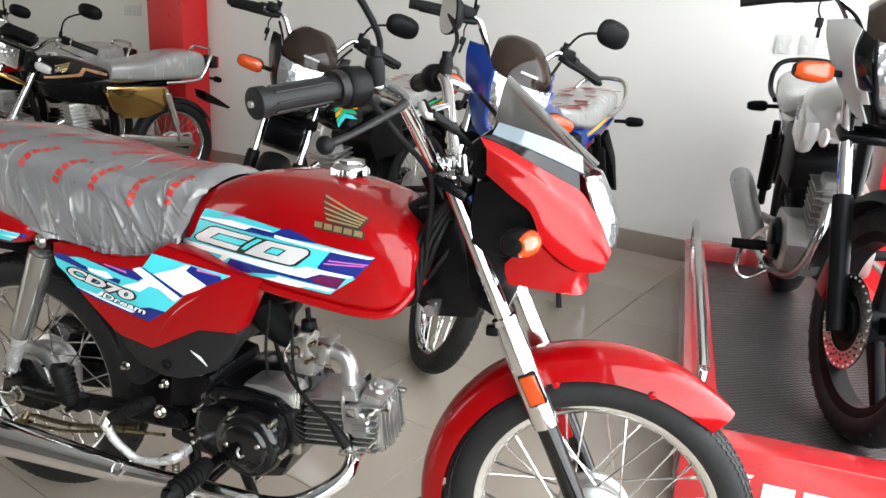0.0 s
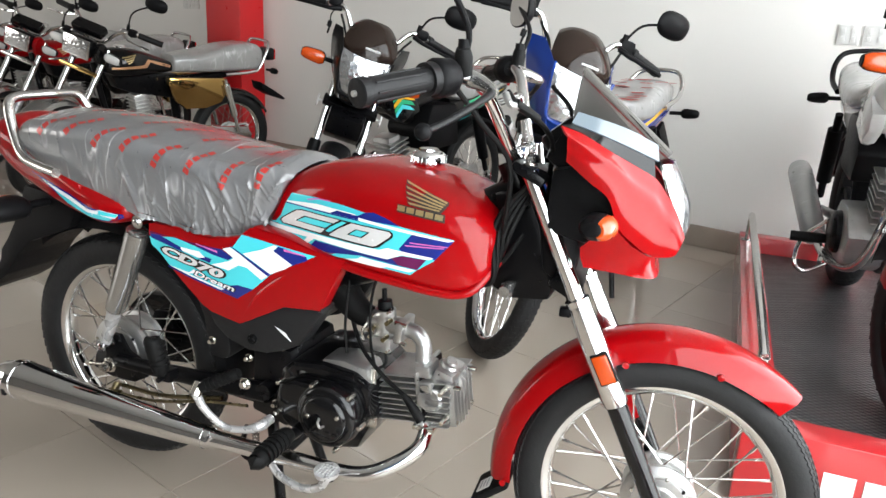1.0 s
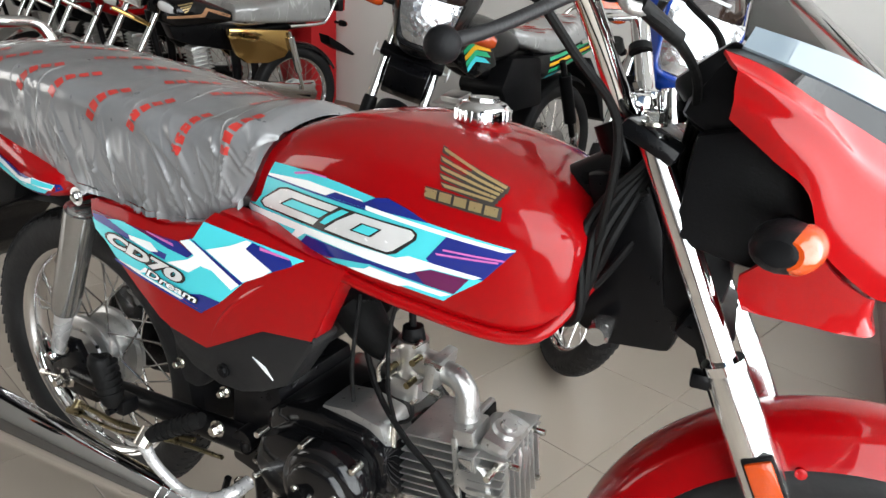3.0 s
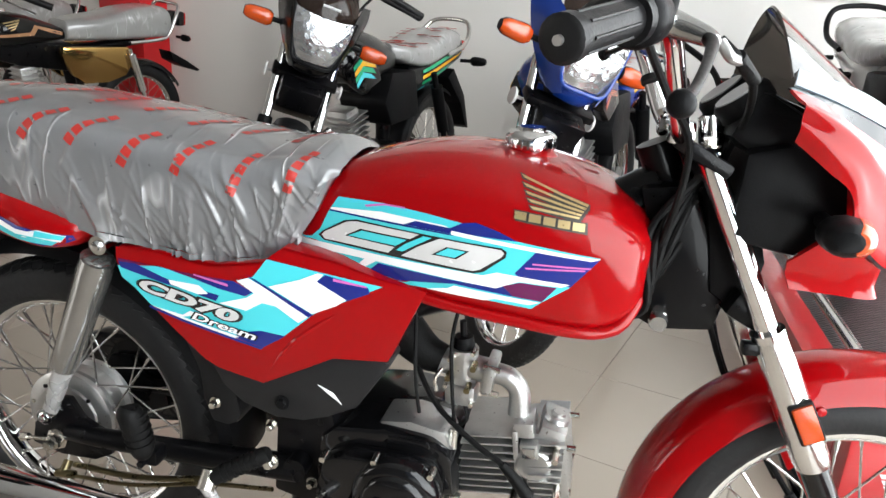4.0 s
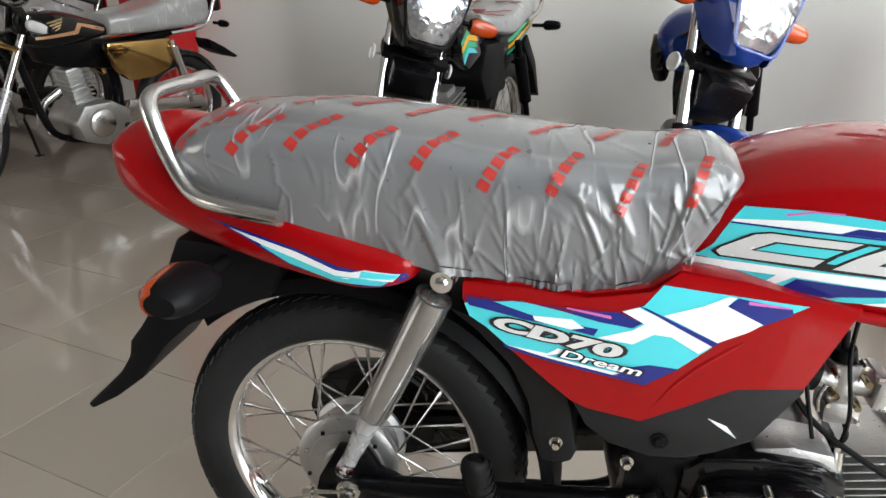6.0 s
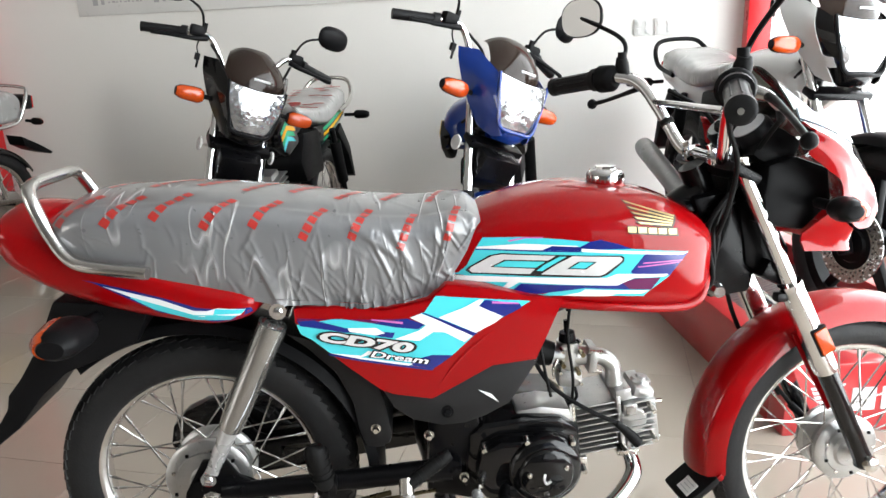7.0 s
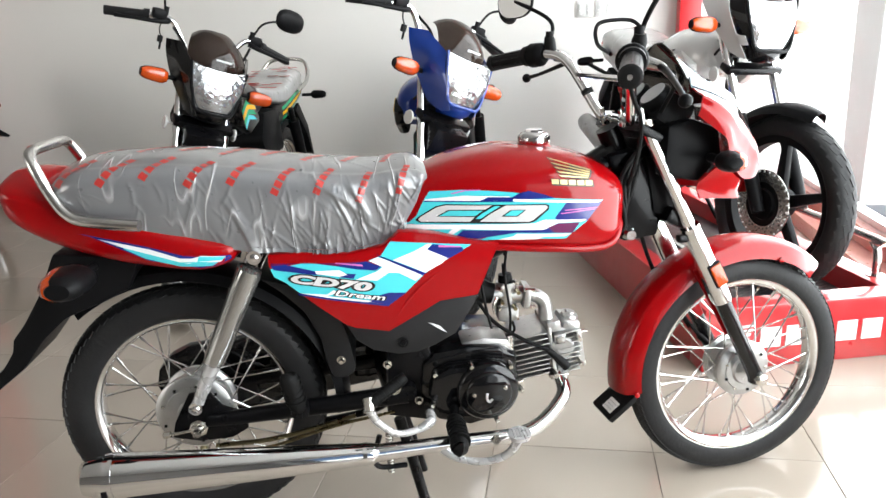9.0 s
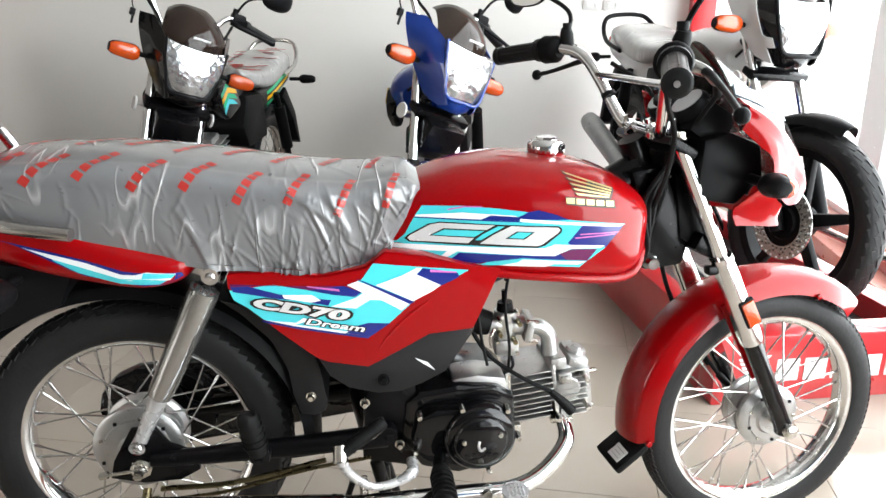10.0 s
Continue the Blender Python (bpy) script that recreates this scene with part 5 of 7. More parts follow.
    part("cylinder", bar((0.655, 0, 0.382), (0.750, 0, 0.386), 0.032, seg=20), FRAME, case, "finned alloy cylinder")
    for k in range(9):
        part("cooling_fin", box((0.704, 0, 0.334 + 0.0118 * k), (0.078 + 0.003 * (k % 2), 0.124 - 0.003 * abs(k - 4), 0.0030), 0.0014, (0, -8, 0)), ALLOY, case)
    part("cylinder_flange", box((0.748, 0, 0.388), (0.009, 0.118, 0.116), 0.004, (0, -8, 0)), ALLOY, case)
    part("flange_gasket", box((0.7535, 0, 0.3885), (0.003, 0.110, 0.106), 0.0, (0, -8, 0)), FRAME, case)
    head = part("cylinder_head", box((0.776, 0, 0.390), (0.038, 0.088, 0.100), 0.008, (0, -8, 0)), ALLOY, case, "cast alloy cylinder head with fins and bolts")
    for k in range(9):
        part("cooling_fin", box((0.788, 0.004, 0.341 + 0.0114 * k), (0.046, 0.140 - 0.004 * abs(k - 4), 0.0029), 0.0012, (0, -8, 0)), ALLOY, head)
    part("head_cover", lathe([(0, -0.062), (0.022, -0.062), (0.026, -0.058), (0.026, -0.044)], (0.770, 0, 0.396), 26), ALLOY, head)
    part("inlet_boss", box((0.752, -0.030, 0.446), (0.030, 0.052, 0.024), 0.005, (0, -8, 0)), ALLOY, head)
    part("square_boss", box((0.763, -0.056, 0.420), (0.026, 0.020, 0.024), 0.004, (0, -8, 0)), ALLOY, head)
    part("rocker_box", box((0.792, -0.012, 0.442), (0.040, 0.076, 0.022), 0.009, (0, 14, 0)), ALLOY, head)
    part("tappet_cap", lathe([(0, 0.012), (0.010, 0.012), (0.011, 0.007), (0.018, 0.006), (0.020, 0), (0.0, 0)], (0, 0, 0), 18), ALLOY, head, "", pose(0.795, -0.016, 0.453) @ Matrix.Rotation(radians(14), 4, "Y") @ Matrix.Rotation(radians(90), 4, "X"))
    part("end_cover", lathe([(0, -0.006), (0.026, -0.006), (0.032, -0.002), (0.032, 0.01)], (0, 0, 0), 28), ALLOY, head, "", pose(0.808, 0, 0.390) @ Matrix.Rotation(radians(82), 4, "Z"))
    for k in range(7):
        part("end_fin", box((0.813, -0.048 + 0.016 * k, 0.388), (0.012, 0.0030, 0.104 - 0.006 * abs(k - 3)), 0.0012, (0, -8, 0)), ALLOY, head)
    part("boss_frame", box((0.763, -0.0665, 0.420), (0.018, 0.004, 0.016), 0.0015, (0, -8, 0)), DULL, head)
    for y, z in ((-0.045, 0.424), (0.045, 0.424), (-0.045, 0.352), (0.045, 0.352)):
        part("head_nut", bar((0.797, y, z), (0.826, y, z + 0.002), 0.0050, 0.0042, 8), ZINC, head)
    for x, z in ((0.752, 0.345), (0.800, 0.424), (0.806, 0.366)):
        part("head_bolt", bar((x, -0.05, z), (x, -0.084, z), 0.0055, 0.0045, 8), ZINC, head)
    part("spark_lead", join(tube([(0.770, -0.092, 0.368), (0.752, -0.090, 0.388), (0.730, -0.086, 0.408)], [0.010, 0.009, 0.006], 12), tube([(0.730, -0.086, 0.408), (0.68, -0.075, 0.432), (0.62, -0.05, 0.470), (0.585, -0.03, 0.53), (0.575, -0.02, 0.60)], 0.0042, 8)), RUBBER, case, "black spark plug lead")
    carb = part("carburettor", join(bar((0.620, -0.020, 0.520), (0.700, -0.020, 0.512), 0.019), bar((0.655, -0.020, 0.545), (0.655, -0.020, 0.478), 0.021)), ALLOY, bike, "silver carburettor with a float bowl")
    part("float_bowl", box((0.656, -0.020, 0.478), (0.046, 0.050, 0.034), 0.010), ALLOY, carb)
    part("carb_top", join(bar((0.655, -0.020, 0.540), (0.653, -0.020, 0.562), 0.017, 0.014), bar((0.653, -0.02, 0.560), (0.651, -0.02, 0.585), 0.005)), PLASTIC, carb)
    part("flange", box((0.696, -0.020, 0.512), (0.016, 0.062, 0.044), 0.005, (0, 8, 0)), ALLOY, carb)
    for x, z in ((0.64, 0.51), (0.668, 0.495), (0.675, 0.53)):
        part("carb_screw", bar((x, -0.036, z), (x, -0.057, z), 0.0045), BRASS, carb)
    part("inlet_pipe", tube([(0.700, -0.020, 0.512), (0.722, -0.020, 0.507), (0.738, -0.022, 0.490), (0.742, -0.024, 0.455)], [0.015, 0.0155, 0.015, 0.017], 16), ALLOY, case, "curved alloy inlet pipe")
    for x, y, z in ((0.636, -0.046, 0.494), (0.674, -0.046, 0.470), (0.640, -0.044, 0.535), (0.672, -0.042, 0.548)):
        part("carb_bolt", bar((x, y + 0.012, z), (x, y - 0.006, z), 0.0042, 0.0034, 6), ZINC, carb)
    for z in (0.494, 0.532):
        part("flange_bolt", bar((0.688, -0.046, z), (0.712, -0.046, z - 0.003), 0.0045, seg=6), ZINC, carb)
    part("choke_lever", tube([(0.630, -0.046, 0.520), (0.622, -0.052, 0.505), (0.624, -0.052, 0.486)], 0.0028, 8), ZINC, carb)
    part("idle_pipe", tube([(0.664, -0.036, 0.462), (0.668, -0.040, 0.440), (0.650, -0.040, 0.425), (0.630, -0.045, 0.430)], 0.0030, 8), RUBBER, carb)
    part("air_boot", tube([(0.625, -0.020, 0.520), (0.595, -0.018, 0.530), (0.555, -0.010, 0.560)], [0.022, 0.027, 0.034], 18), RUBBER, bike)
    for line in ([(0.652, -0.025, 0.605), (0.66, -0.035, 0.66), (0.72, -0.06, 0.70), (0.83, -0.05, 0.72), (0.93, -0.06, 0.80)], [(0.655, -0.06, 0.44), (0.652, -0.075, 0.50), (0.645, -0.06, 0.58), (0.66, -0.04, 0.66)], [(0.61, -0.09, 0.47), (0.60, -0.08, 0.52), (0.59, -0.05, 0.60)]):
        part("control_cable", tube(line, 0.0028, 8), RUBBER, bike, "black control cable")
    part("clutch_cable_end", bar((0.655, -0.062, 0.435), (0.655, -0.066, 0.385), 0.006), ZINC, case)
    part("cable_lug", box((0.663, -0.090, 0.338), (0.026, 0.012, 0.022), 0.004), ZINC, case)

    # exhaust, foot controls and stands
    pipe = part("exhaust", tube([(0.762, -0.040, 0.338), (0.766, -0.055, 0.325), (0.762, -0.090, 0.300), (0.712, -0.128, 0.268), (0.655, -0.146, 0.252), (0.560, -0.155, 0.254), (0.440, -0.165, 0.257), (0.345, -0.172, 0.258)], [0.013, 0.0145, 0.0155, 0.0155, 0.0155, 0.0155, 0.016, 0.018], 20, 6), CHROME, bike, "chromed exhaust with a long tapered silencer")
    part("silencer", tube([(0.370, -0.170, 0.2575), (0.350, -0.171, 0.258), (0.330, -0.173, 0.2585), (0.10, -0.188, 0.272), (-0.130, -0.202, 0.286), (-0.136, -0.2025, 0.2864), (-0.174, -0.205, 0.2884), (-0.179, -0.205, 0.2886), (-0.175, -0.205, 0.2884)],
                          [0.0165, 0.0195, 0.0225, 0.0330, 0.0425, 0.0425, 0.0335, 0.030, 0.012], 36, 4), CHROME, pipe, "mirror-bright tapered silencer")
    for x, y, z, r in ((-0.130, -0.2022, 0.2860, 0.0438), (0.335, -0.1727, 0.2584, 0.0235)):
        part("band", tube([(x - 0.004, y, z), (x + 0.004, y, z)], [r, r], 36), CHROME, pipe)
    part("outlet_screw", box((-0.140, -0.2430, 0.274), (0.010, 0.006, 0.014), 0.001), PLASTIC, pipe)
    part("exhaust_flange", box((0.762, -0.040, 0.332), (0.044, 0.050, 0.012), 0.004), ZINC, pipe)
    part("exhaust_nut", bar((0.600, -0.168, 0.262), (0.600, -0.178, 0.262), 0.009, seg=6), ZINC, pipe)
    peg = part("rider_footpeg", tube([(0.520, -0.150, 0.305), (0.519, -0.165, 0.304), (0.516, -0.245, 0.300), (0.515, -0.252, 0.300)], [0.013, 0.0185, 0.0180, 0.012], 16, 4), RUBBER, bike, "ribbed black rubber footpeg")
    for k in range(6):
        part("rib", tube([(0.519, -0.172 - 0.012 * k, 0.304), (0.5188, -0.176 - 0.012 * k, 0.3038)], [0.0205, 0.0205], 16), RUBBER, peg)
    part("peg_bar", bar((0.520, 0.20, 0.27), (0.520, -0.160, 0.298), 0.011), FRAME, peg)
    kick = part("kick_starter", tube([(0.470, -0.140, 0.318), (0.468, -0.172, 0.318), (0.440, -0.186, 0.310), (0.400, -0.195, 0.312), (0.365, -0.205, 0.345), (0.350, -0.210, 0.378)], [0.010, 0.0105, 0.0072, 0.0068, 0.0072, 0.009], 14), SILVER, bike, "silver kick-start lever with a black rubber pedal")
    part("pedal", tube([(0.350, -0.206, 0.384), (0.358, -0.200, 0.388), (0.418, -0.175, 0.418), (0.422, -0.173, 0.420)], [0.008, 0.0115, 0.0115, 0.006], 14, 4), RUBBER, kick)
    for k in range(7):
        t = 0.12 + 0.12 * k
        p, q = Vector((0.358, -0.200, 0.388)), Vector((0.418, -0.175, 0.418))
        part("rib", tube([p.lerp(q, t), p.lerp(q, t + 0.05)], [0.013, 0.013], 12), RUBBER, kick)
    part("hinge", bar((0.350, -0.214, 0.374), (0.350, -0.196, 0.392), 0.012), ZINC, kick)
    brake = part("brake_pedal", tube([(0.470, -0.150, 0.262), (0.510, -0.185, 0.240), (0.570, -0.200, 0.232), (0.618, -0.205, 0.248), (0.640, -0.210, 0.284)], [0.008, 0.007, 0.0075, 0.008, 0.010], 12), SILVER, bike, "silver brake pedal with a dimpled pad")
    part("pad", join(tube([(0.640, -0.212, 0.288), (0.640, -0.2125, 0.297)], [0.022, 0.0235], 20), *[bar((0.640 + dx, -0.2125 + dy, 0.295), (0.640 + dx, -0.2125 + dy, 0.2995), 0.0018, seg=6) for dx in (-0.013, -0.0065, 0, 0.0065, 0.013) for dy in (-0.013, -0.0065, 0, 0.0065, 0.013)]), SILVER, brake)
    for s in (-1, 1):
        ppeg = part("pillion_footpeg", tube([(0.212, s * 0.150, 0.362), (0.211, s * 0.152, 0.370), (0.200, s * 0.158, 0.432), (0.199, s * 0.158, 0.440)], [0.010, 0.017, 0.018, 0.009], 14, 4), RUBBER, bike, "black rubber pillion footpeg folded up")
        for k in range(5):
            part("rib", tube([(0.2095 - 0.002 * k, s * 0.1525, 0.378 + 0.011 * k), (0.2089 - 0.002 * k, s * 0.1526, 0.382 + 0.011 * k)], [0.0205, 0.0205], 14), RUBBER, ppeg)
        part("peg_mount", join(box((0.213, s * 0.135, 0.352), (0.034, 0.030, 0.026), 0.006), bar((0.213, s * 0.150, 0.350), (0.213, s * 0.164, 0.350), 0.006, seg=6)), FRAME, ppeg)
    stand = part("centre_stand", join(*[tube([(0.410, s * 0.05, 0.262), (0.435, s * 0.07, 0.160), (0.470, s * 0.10, 0.006)], [0.013, 0.012, 0.011], 10) for s in (-1, 1)], bar((0.430, -0.068, 0.170), (0.430, 0.068, 0.170), 0.010), *[box((0.478, s * 0.103, 0.007), (0.050, 0.024, 0.014), 0.004) for s in (-1, 1)]), FRAME, bike, "black centre stand resting on the floor")
    coil = [(0.385 + 0.007 * math.cos(a) - 0.0000, -0.075 + 0.007 * math.sin(a), 0.245 - 0.0010 * k) for k, a in enumerate(0.9 * i for i in range(100))]
    part("spring", tube(coil, 0.0016, 6, 1), ZINC, stand, "coiled steel stand spring")
    part("side_stand", tube([(0.415, 0.09, 0.25), (0.36, 0.11, 0.20), (0.24, 0.13, 0.17), (0.14, 0.14, 0.165)], 0.009, 10), FRAME, bike)
    part("spring_bracket", tube([(0.365, -0.078, 0.24), (0.352, -0.080, 0.19), (0.362, -0.080, 0.165), (0.42, -0.075, 0.160)], 0.006, 8), FRAME, stand)

    # handlebar, grips, levers, mirrors
    tilt = lambda x, y, z: (x, y, z + 0.047 * y)  # noqa: E731
    half = [(0.742, 0.366, 0.980), (0.797, 0.262, 0.998), (0.832, 0.195, 1.000), (0.852, 0.158, 0.985), (0.868, 0.120, 0.945), (0.890, 0.075, 0.882), (0.898, 0.045, 0.872)]
    hb = [tilt(x, -y, z) for x, y, z in half] + [tilt(x, y, z) for x, y, z in reversed(half)]
    bar_m = part("handlebar", tube(hb, 0.0108, 14, 8), CHROME, bike, "chromed high handlebar with a cross brace", S)
    part("cross_brace", bar((0.862, -0.132, 0.952), (0.862, 0.132, 0.964), 0.006), CHROME, bar_m, "", S)
    for s in (-1, 1):
        part("bar_clamp", box((0.898, s * 0.042, 0.872), (0.032, 0.020, 0.030), 0.008), CHROME, bar_m, "", S)
        part("clamp_bolt", bar((0.888, s * 0.042, 0.884), (0.884, s * 0.042, 0.893), 0.005, seg=6), CHROME, bar_m, "", S)
        part("cable_tie", tube([(0.876, s * 0.096, 0.923), (0.874, s * 0.100, 0.930)], [0.0135, 0.0135], 12), RUBBER, bar_m, "", S)
        inner, outer = tilt(0.802, s * 0.254, 0.998), tilt(0.741, s * 0.369, 0.980)
        grip(inner, outer, bar_m, S, 0.0172)
        part("grip_cap", bar(tilt(0.7395, s * 0.3715, 0.9796), tilt(0.7375, s * 0.375, 0.9790), 0.004), ALLOY, bar_m, "", S)
        part("switch_housing", tube([tilt(0.822, s * 0.214, 1.000), tilt(0.817, s * 0.224, 1.000), tilt(0.805, s * 0.247, 0.998), tilt(0.802, s * 0.252, 0.9975)], [0.016, 0.0265, 0.0280, 0.020], 18, 3), PLASTIC, bar_m, "black switch housing", S)
        lev = part("brake_lever" if s < 0 else "clutch_lever", tube([tilt(0.862, s * 0.185, 0.990), tilt(0.878, s * 0.215, 0.982), tilt(0.868, s * 0.265, 0.968), tilt(0.848, s * 0.330, 0.950), tilt(0.833, s * 0.368, 0.941)], [0.0065, 0.0068, 0.0050, 0.0044, 0.0050], 12), GRIP, bar_m, "black lever with a ball end", S)
        bmb = bmesh.new()
        bmesh.ops.create_uvsphere(bmb, u_segments=16, v_segments=10, radius=0.0112)
        bmb.transform(Matrix.Translation(tilt(0.831, s * 0.372, 0.940)))
        part("lever_ball", bmb, PLASTIC, lev, "", S)
        part("lever_perch", tube([tilt(0.838, s * 0.186, 0.998), tilt(0.854, s * 0.188, 0.993), tilt(0.876, s * 0.204, 0.985), tilt(0.881, s * 0.216, 0.981)], [0.0135, 0.0125, 0.0095, 0.0070], 14, 4), DULL, bar_m, "", S)
        part("mirror_boss", tube([tilt(0.834, s * 0.205, 1.004), tilt(0.834, s * 0.215, 1.028), tilt(0.834, s * 0.219, 1.040)], [0.0125, 0.0135, 0.010], 14, 3), RUBBER, bar_m, "", S)
    mirror((0.834, 0.214, 1.030), (0.846, 0.242, 1.085), (0.801, 0.359, 1.140), (-0.80, -0.48, 0.02), bar_m, S, 1.0)
    mirror((0.834, -0.214, 1.012), (0.841, -0.232, 1.060), (0.822, -0.395, 1.150), (-0.85, 0.45, 0.05), bar_m, S, 1.0)
    part("brake_cable", join(tube([(0.895, -0.180, 0.975), (0.912, -0.190, 0.958), (0.935, -0.160, 0.940), (0.955, -0.090, 0.900), (0.950, -0.03, 0.83), (0.955, 0.04, 0.72), (1.03, 0.085, 0.52), (1.13, 0.08, 0.36)], 0.0044, 8),
                              bar((0.910, -0.192, 0.960), (0.938, -0.155, 0.938), 0.0070)), RUBBER, bar_m, "black brake cable", S)
    part("cable_elbow", tube([(0.893, -0.188, 0.972), (0.903, -0.196, 0.958), (0.914, -0.188, 0.956)], 0.0055, 10), ALLOY, bar_m, "", S)
    part("throttle_cable", tube([(0.840, -0.195, 0.985), (0.870, -0.150, 0.930), (0.905, -0.110, 0.870), (0.900, -0.090, 0.78), (0.875, -0.06, 0.70), (0.80, -0.05, 0.67)], 0.0044, 8), RUBBER, bar_m)
    part("clutch_cable", tube([(0.895, 0.18, 0.975), (0.95, 0.12, 0.93), (0.955, 0.02, 0.85), (0.92, -0.045, 0.74), (0.86, -0.06, 0.66), (0.76, -0.05, 0.64)], 0.0044, 8), RUBBER, bar_m)
    for k in range(4):
        part("wire", tube([(0.935, -0.03 - 0.012 * k, 0.84), (0.91 - 0.01 * k, -0.075, 0.76), (0.885, -0.07 - 0.006 * k, 0.70 - 0.012 * k), (0.82, -0.06, 0.66 - 0.006 * k)], 0.005, 8), RUBBER, bike, "black wire under the tank")
    part("ignition_switch", join(bar((0.935, -0.035, 0.862), (0.930, -0.035, 0.892), 0.015, seg=18), bar((0.930, -0.035, 0.891), (0.9295, -0.035, 0.894), 0.011, seg=18)), CHROME, bike, "chromed ignition switch", S)
    part("horn", lathe([(0, -0.018), (0.030, -0.016), (0.034, 0), (0.02, 0.02), (0, 0.022)], (0, 0, 0), 24), PLASTIC, bike, "", pose(0.92, 0, 0.655, 0, 0, 70))
    part("steering_lock", join(box((0.905, -0.055, 0.645), (0.020, 0.030, 0.024), 0.004), lathe([(0, -0.012), (0.010, -0.012), (0.012, 0.0)], (0.905, -0.070, 0.645), 16)), DULL, bike)

    # headlamp cowl
    cowl = part("lamp_bracket", join(plate([(0.955, 0.760), (0.960, 0.860), (1.010, 0.872), (1.070, 0.850), (1.080, 0.790), (1.030, 0.745)], -0.098, 0.098, 0.010)), PLASTIC, bike, "red headlamp cowl with a smoked visor over the lamp", S)
    # plate added so the space between the fork legs reads dark
    part("stem_cover", plate([(0.935, 0.800), (1.000, 0.780), (1.016, 0.725), (1.010, 0.686), (0.985, 0.664), (0.955, 0.680)], -0.055, 0.055, 0.010), PLASTIC, bike, "black filler plate between the fork legs", S)
    for s in (-1, 1):
        up = [(0.974, 0.157, 0.932), (1.008, 0.150, 0.921), (1.046, 0.136, 0.900), (1.085, 0.118, 0.880), (1.118, 0.100, 0.861), (1.136, 0.098, 0.839), (1.153, 0.098, 0.816), (1.171, 0.092, 0.777)]
        dn = [(0.986, 0.158, 0.881), (1.024, 0.158, 0.853), (1.053, 0.152, 0.831), (1.072, 0.137, 0.787), (1.102, 0.120, 0.759), (1.126, 0.107, 0.744), (1.150, 0.098, 0.743), (1.162, 0.092, 0.747)]
        upc, dnc = curve_points(up, 5), curve_points(dn, 5)
        grid = []
        for a, b in zip(upc, dnc):
            row = []
            for j in range(25):
                t = j / 24
                p = a.lerp(b, t)
                bulge = math.sin(math.pi * t)
                ridge = 0.28 * math.exp(-((t - 0.36) / 0.10) ** 2) - 0.15 * math.exp(-((t - 0.62) / 0.12) ** 2)
                p = p + Vector((0.006, 0.012, 0.005)) * (bulge + ridge) * min(1.0, (1.180 - a.x) / 0.06)
                row.append((p.x, s * p.y, p.z))
            grid.append(row)
        part("cowl_shell", sheet(grid, 0.003), RED, cowl, "glossy red cowl side", S)
        wing = [[(1.018, s * 0.112, 0.744), (1.060, s * 0.134, 0.784), (1.095, s * 0.117, 0.757), (1.127, s * 0.090, 0.739), (1.140, s * 0.0, 0.738)],
                [(1.019, s * 0.109, 0.730), (1.066, s * 0.108, 0.736), (1.102, s * 0.098, 0.724), (1.130, s * 0.078, 0.716), (1.142, s * 0.0, 0.715)],
                [(1.026, s * 0.111, 0.713), (1.077, s * 0.102, 0.708), (1.115, s * 0.092, 0.703), (1.138, s * 0.072, 0.702), (1.145, s * 0.0, 0.700)]]
        part("chin_wing", sheet([[Vector(p) for p in curve_points(r, 4)] for r in wing], 0.004), RED, cowl, "glossy red chin below the lamp", S)
        trim = [[(0.986, s * 0.131, 0.936), (1.030, s * 0.123, 0.922), (1.075, s * 0.107, 0.905), (1.118, s * 0.087, 0.887)], [(0.992, s * 0.114, 0.952), (1.032, s * 0.107, 0.942), (1.074, s * 0.092, 0.929), (1.114, s * 0.072, 0.910)]]
        part("visor_trim", sheet([[Vector(p) for p in curve_points(r, 5)] for r in trim], 0.003), PALE_TRIM, cowl, "pale glossy visor trim", S)
        at = (1.042, s * 0.182, 0.793)
        base = [[(q[0] - 0.002, s * (abs(q[1]) - 0.004), q[2] + 0.001) for q in (g[0] for g in grid[:21])], [(q.x, q.y, q.z - 0.002) for q in curve_points([Vector(w) for w in trim[0]], 7)][:21]]
        base[1] += [base[1][-1]] * (len(base[0]) - len(base[1]))
        part("visor_base", sheet([[Vector(p) for p in r] for r in base], 0.002), BLACK_PAINT, cowl, "gloss black strip under the visor", S)
        indicator(at, s, cowl, S @ Matrix.Translation(at) @ Matrix.Rotation(radians(s * 12), 4, "Z") @ Matrix.Translation(-Vector(at)), 0.84, 1, 0.05, 1.25, None, 0.70)
    lens = []
    for k in range(13):
        t = k / 12
        mid = fit_line([(0, 1.147), (0.25, 1.165), (0.5, 1.178), (0.8, 1.182), (1, 1.166)], t)
        edge = fit_line([(0, 1.124), (0.3, 1.138), (0.5, 1.151), (0.8, 1.168), (1, 1.158)], t)
        w = fit_line([(0, 0.084), (0.3, 0.096), (0.5, 0.097), (0.8, 0.091), (1, 0.080)], t)
        lens.append([(mid - (mid - edge) * abs(q) ** 2.2, q * w, 0.882 - 0.130 * t) for q in np.linspace(-1, 1, 17)])
    part("headlamp", sheet(lens, 0.004), LENS, cowl, "clear faceted headlamp", S)
    vis = []
    for k in range(13):
        t = k / 12
        cx, cz = 0.986 + 0.153 * t, 1.021 - 0.125 * t
        w = 0.120 - 0.034 * t ** 1.5
        vis.append([(cx - 0.022 * t * abs(q) ** 2.2, q * w, cz - (0.078 - 0.070 * t) * abs(q) ** 1.7) for q in np.linspace(-1, 1, 17)])
    part("visor", sheet(vis, 0.003), MAIN_SMOKE, cowl, "smoked plastic visor", S)
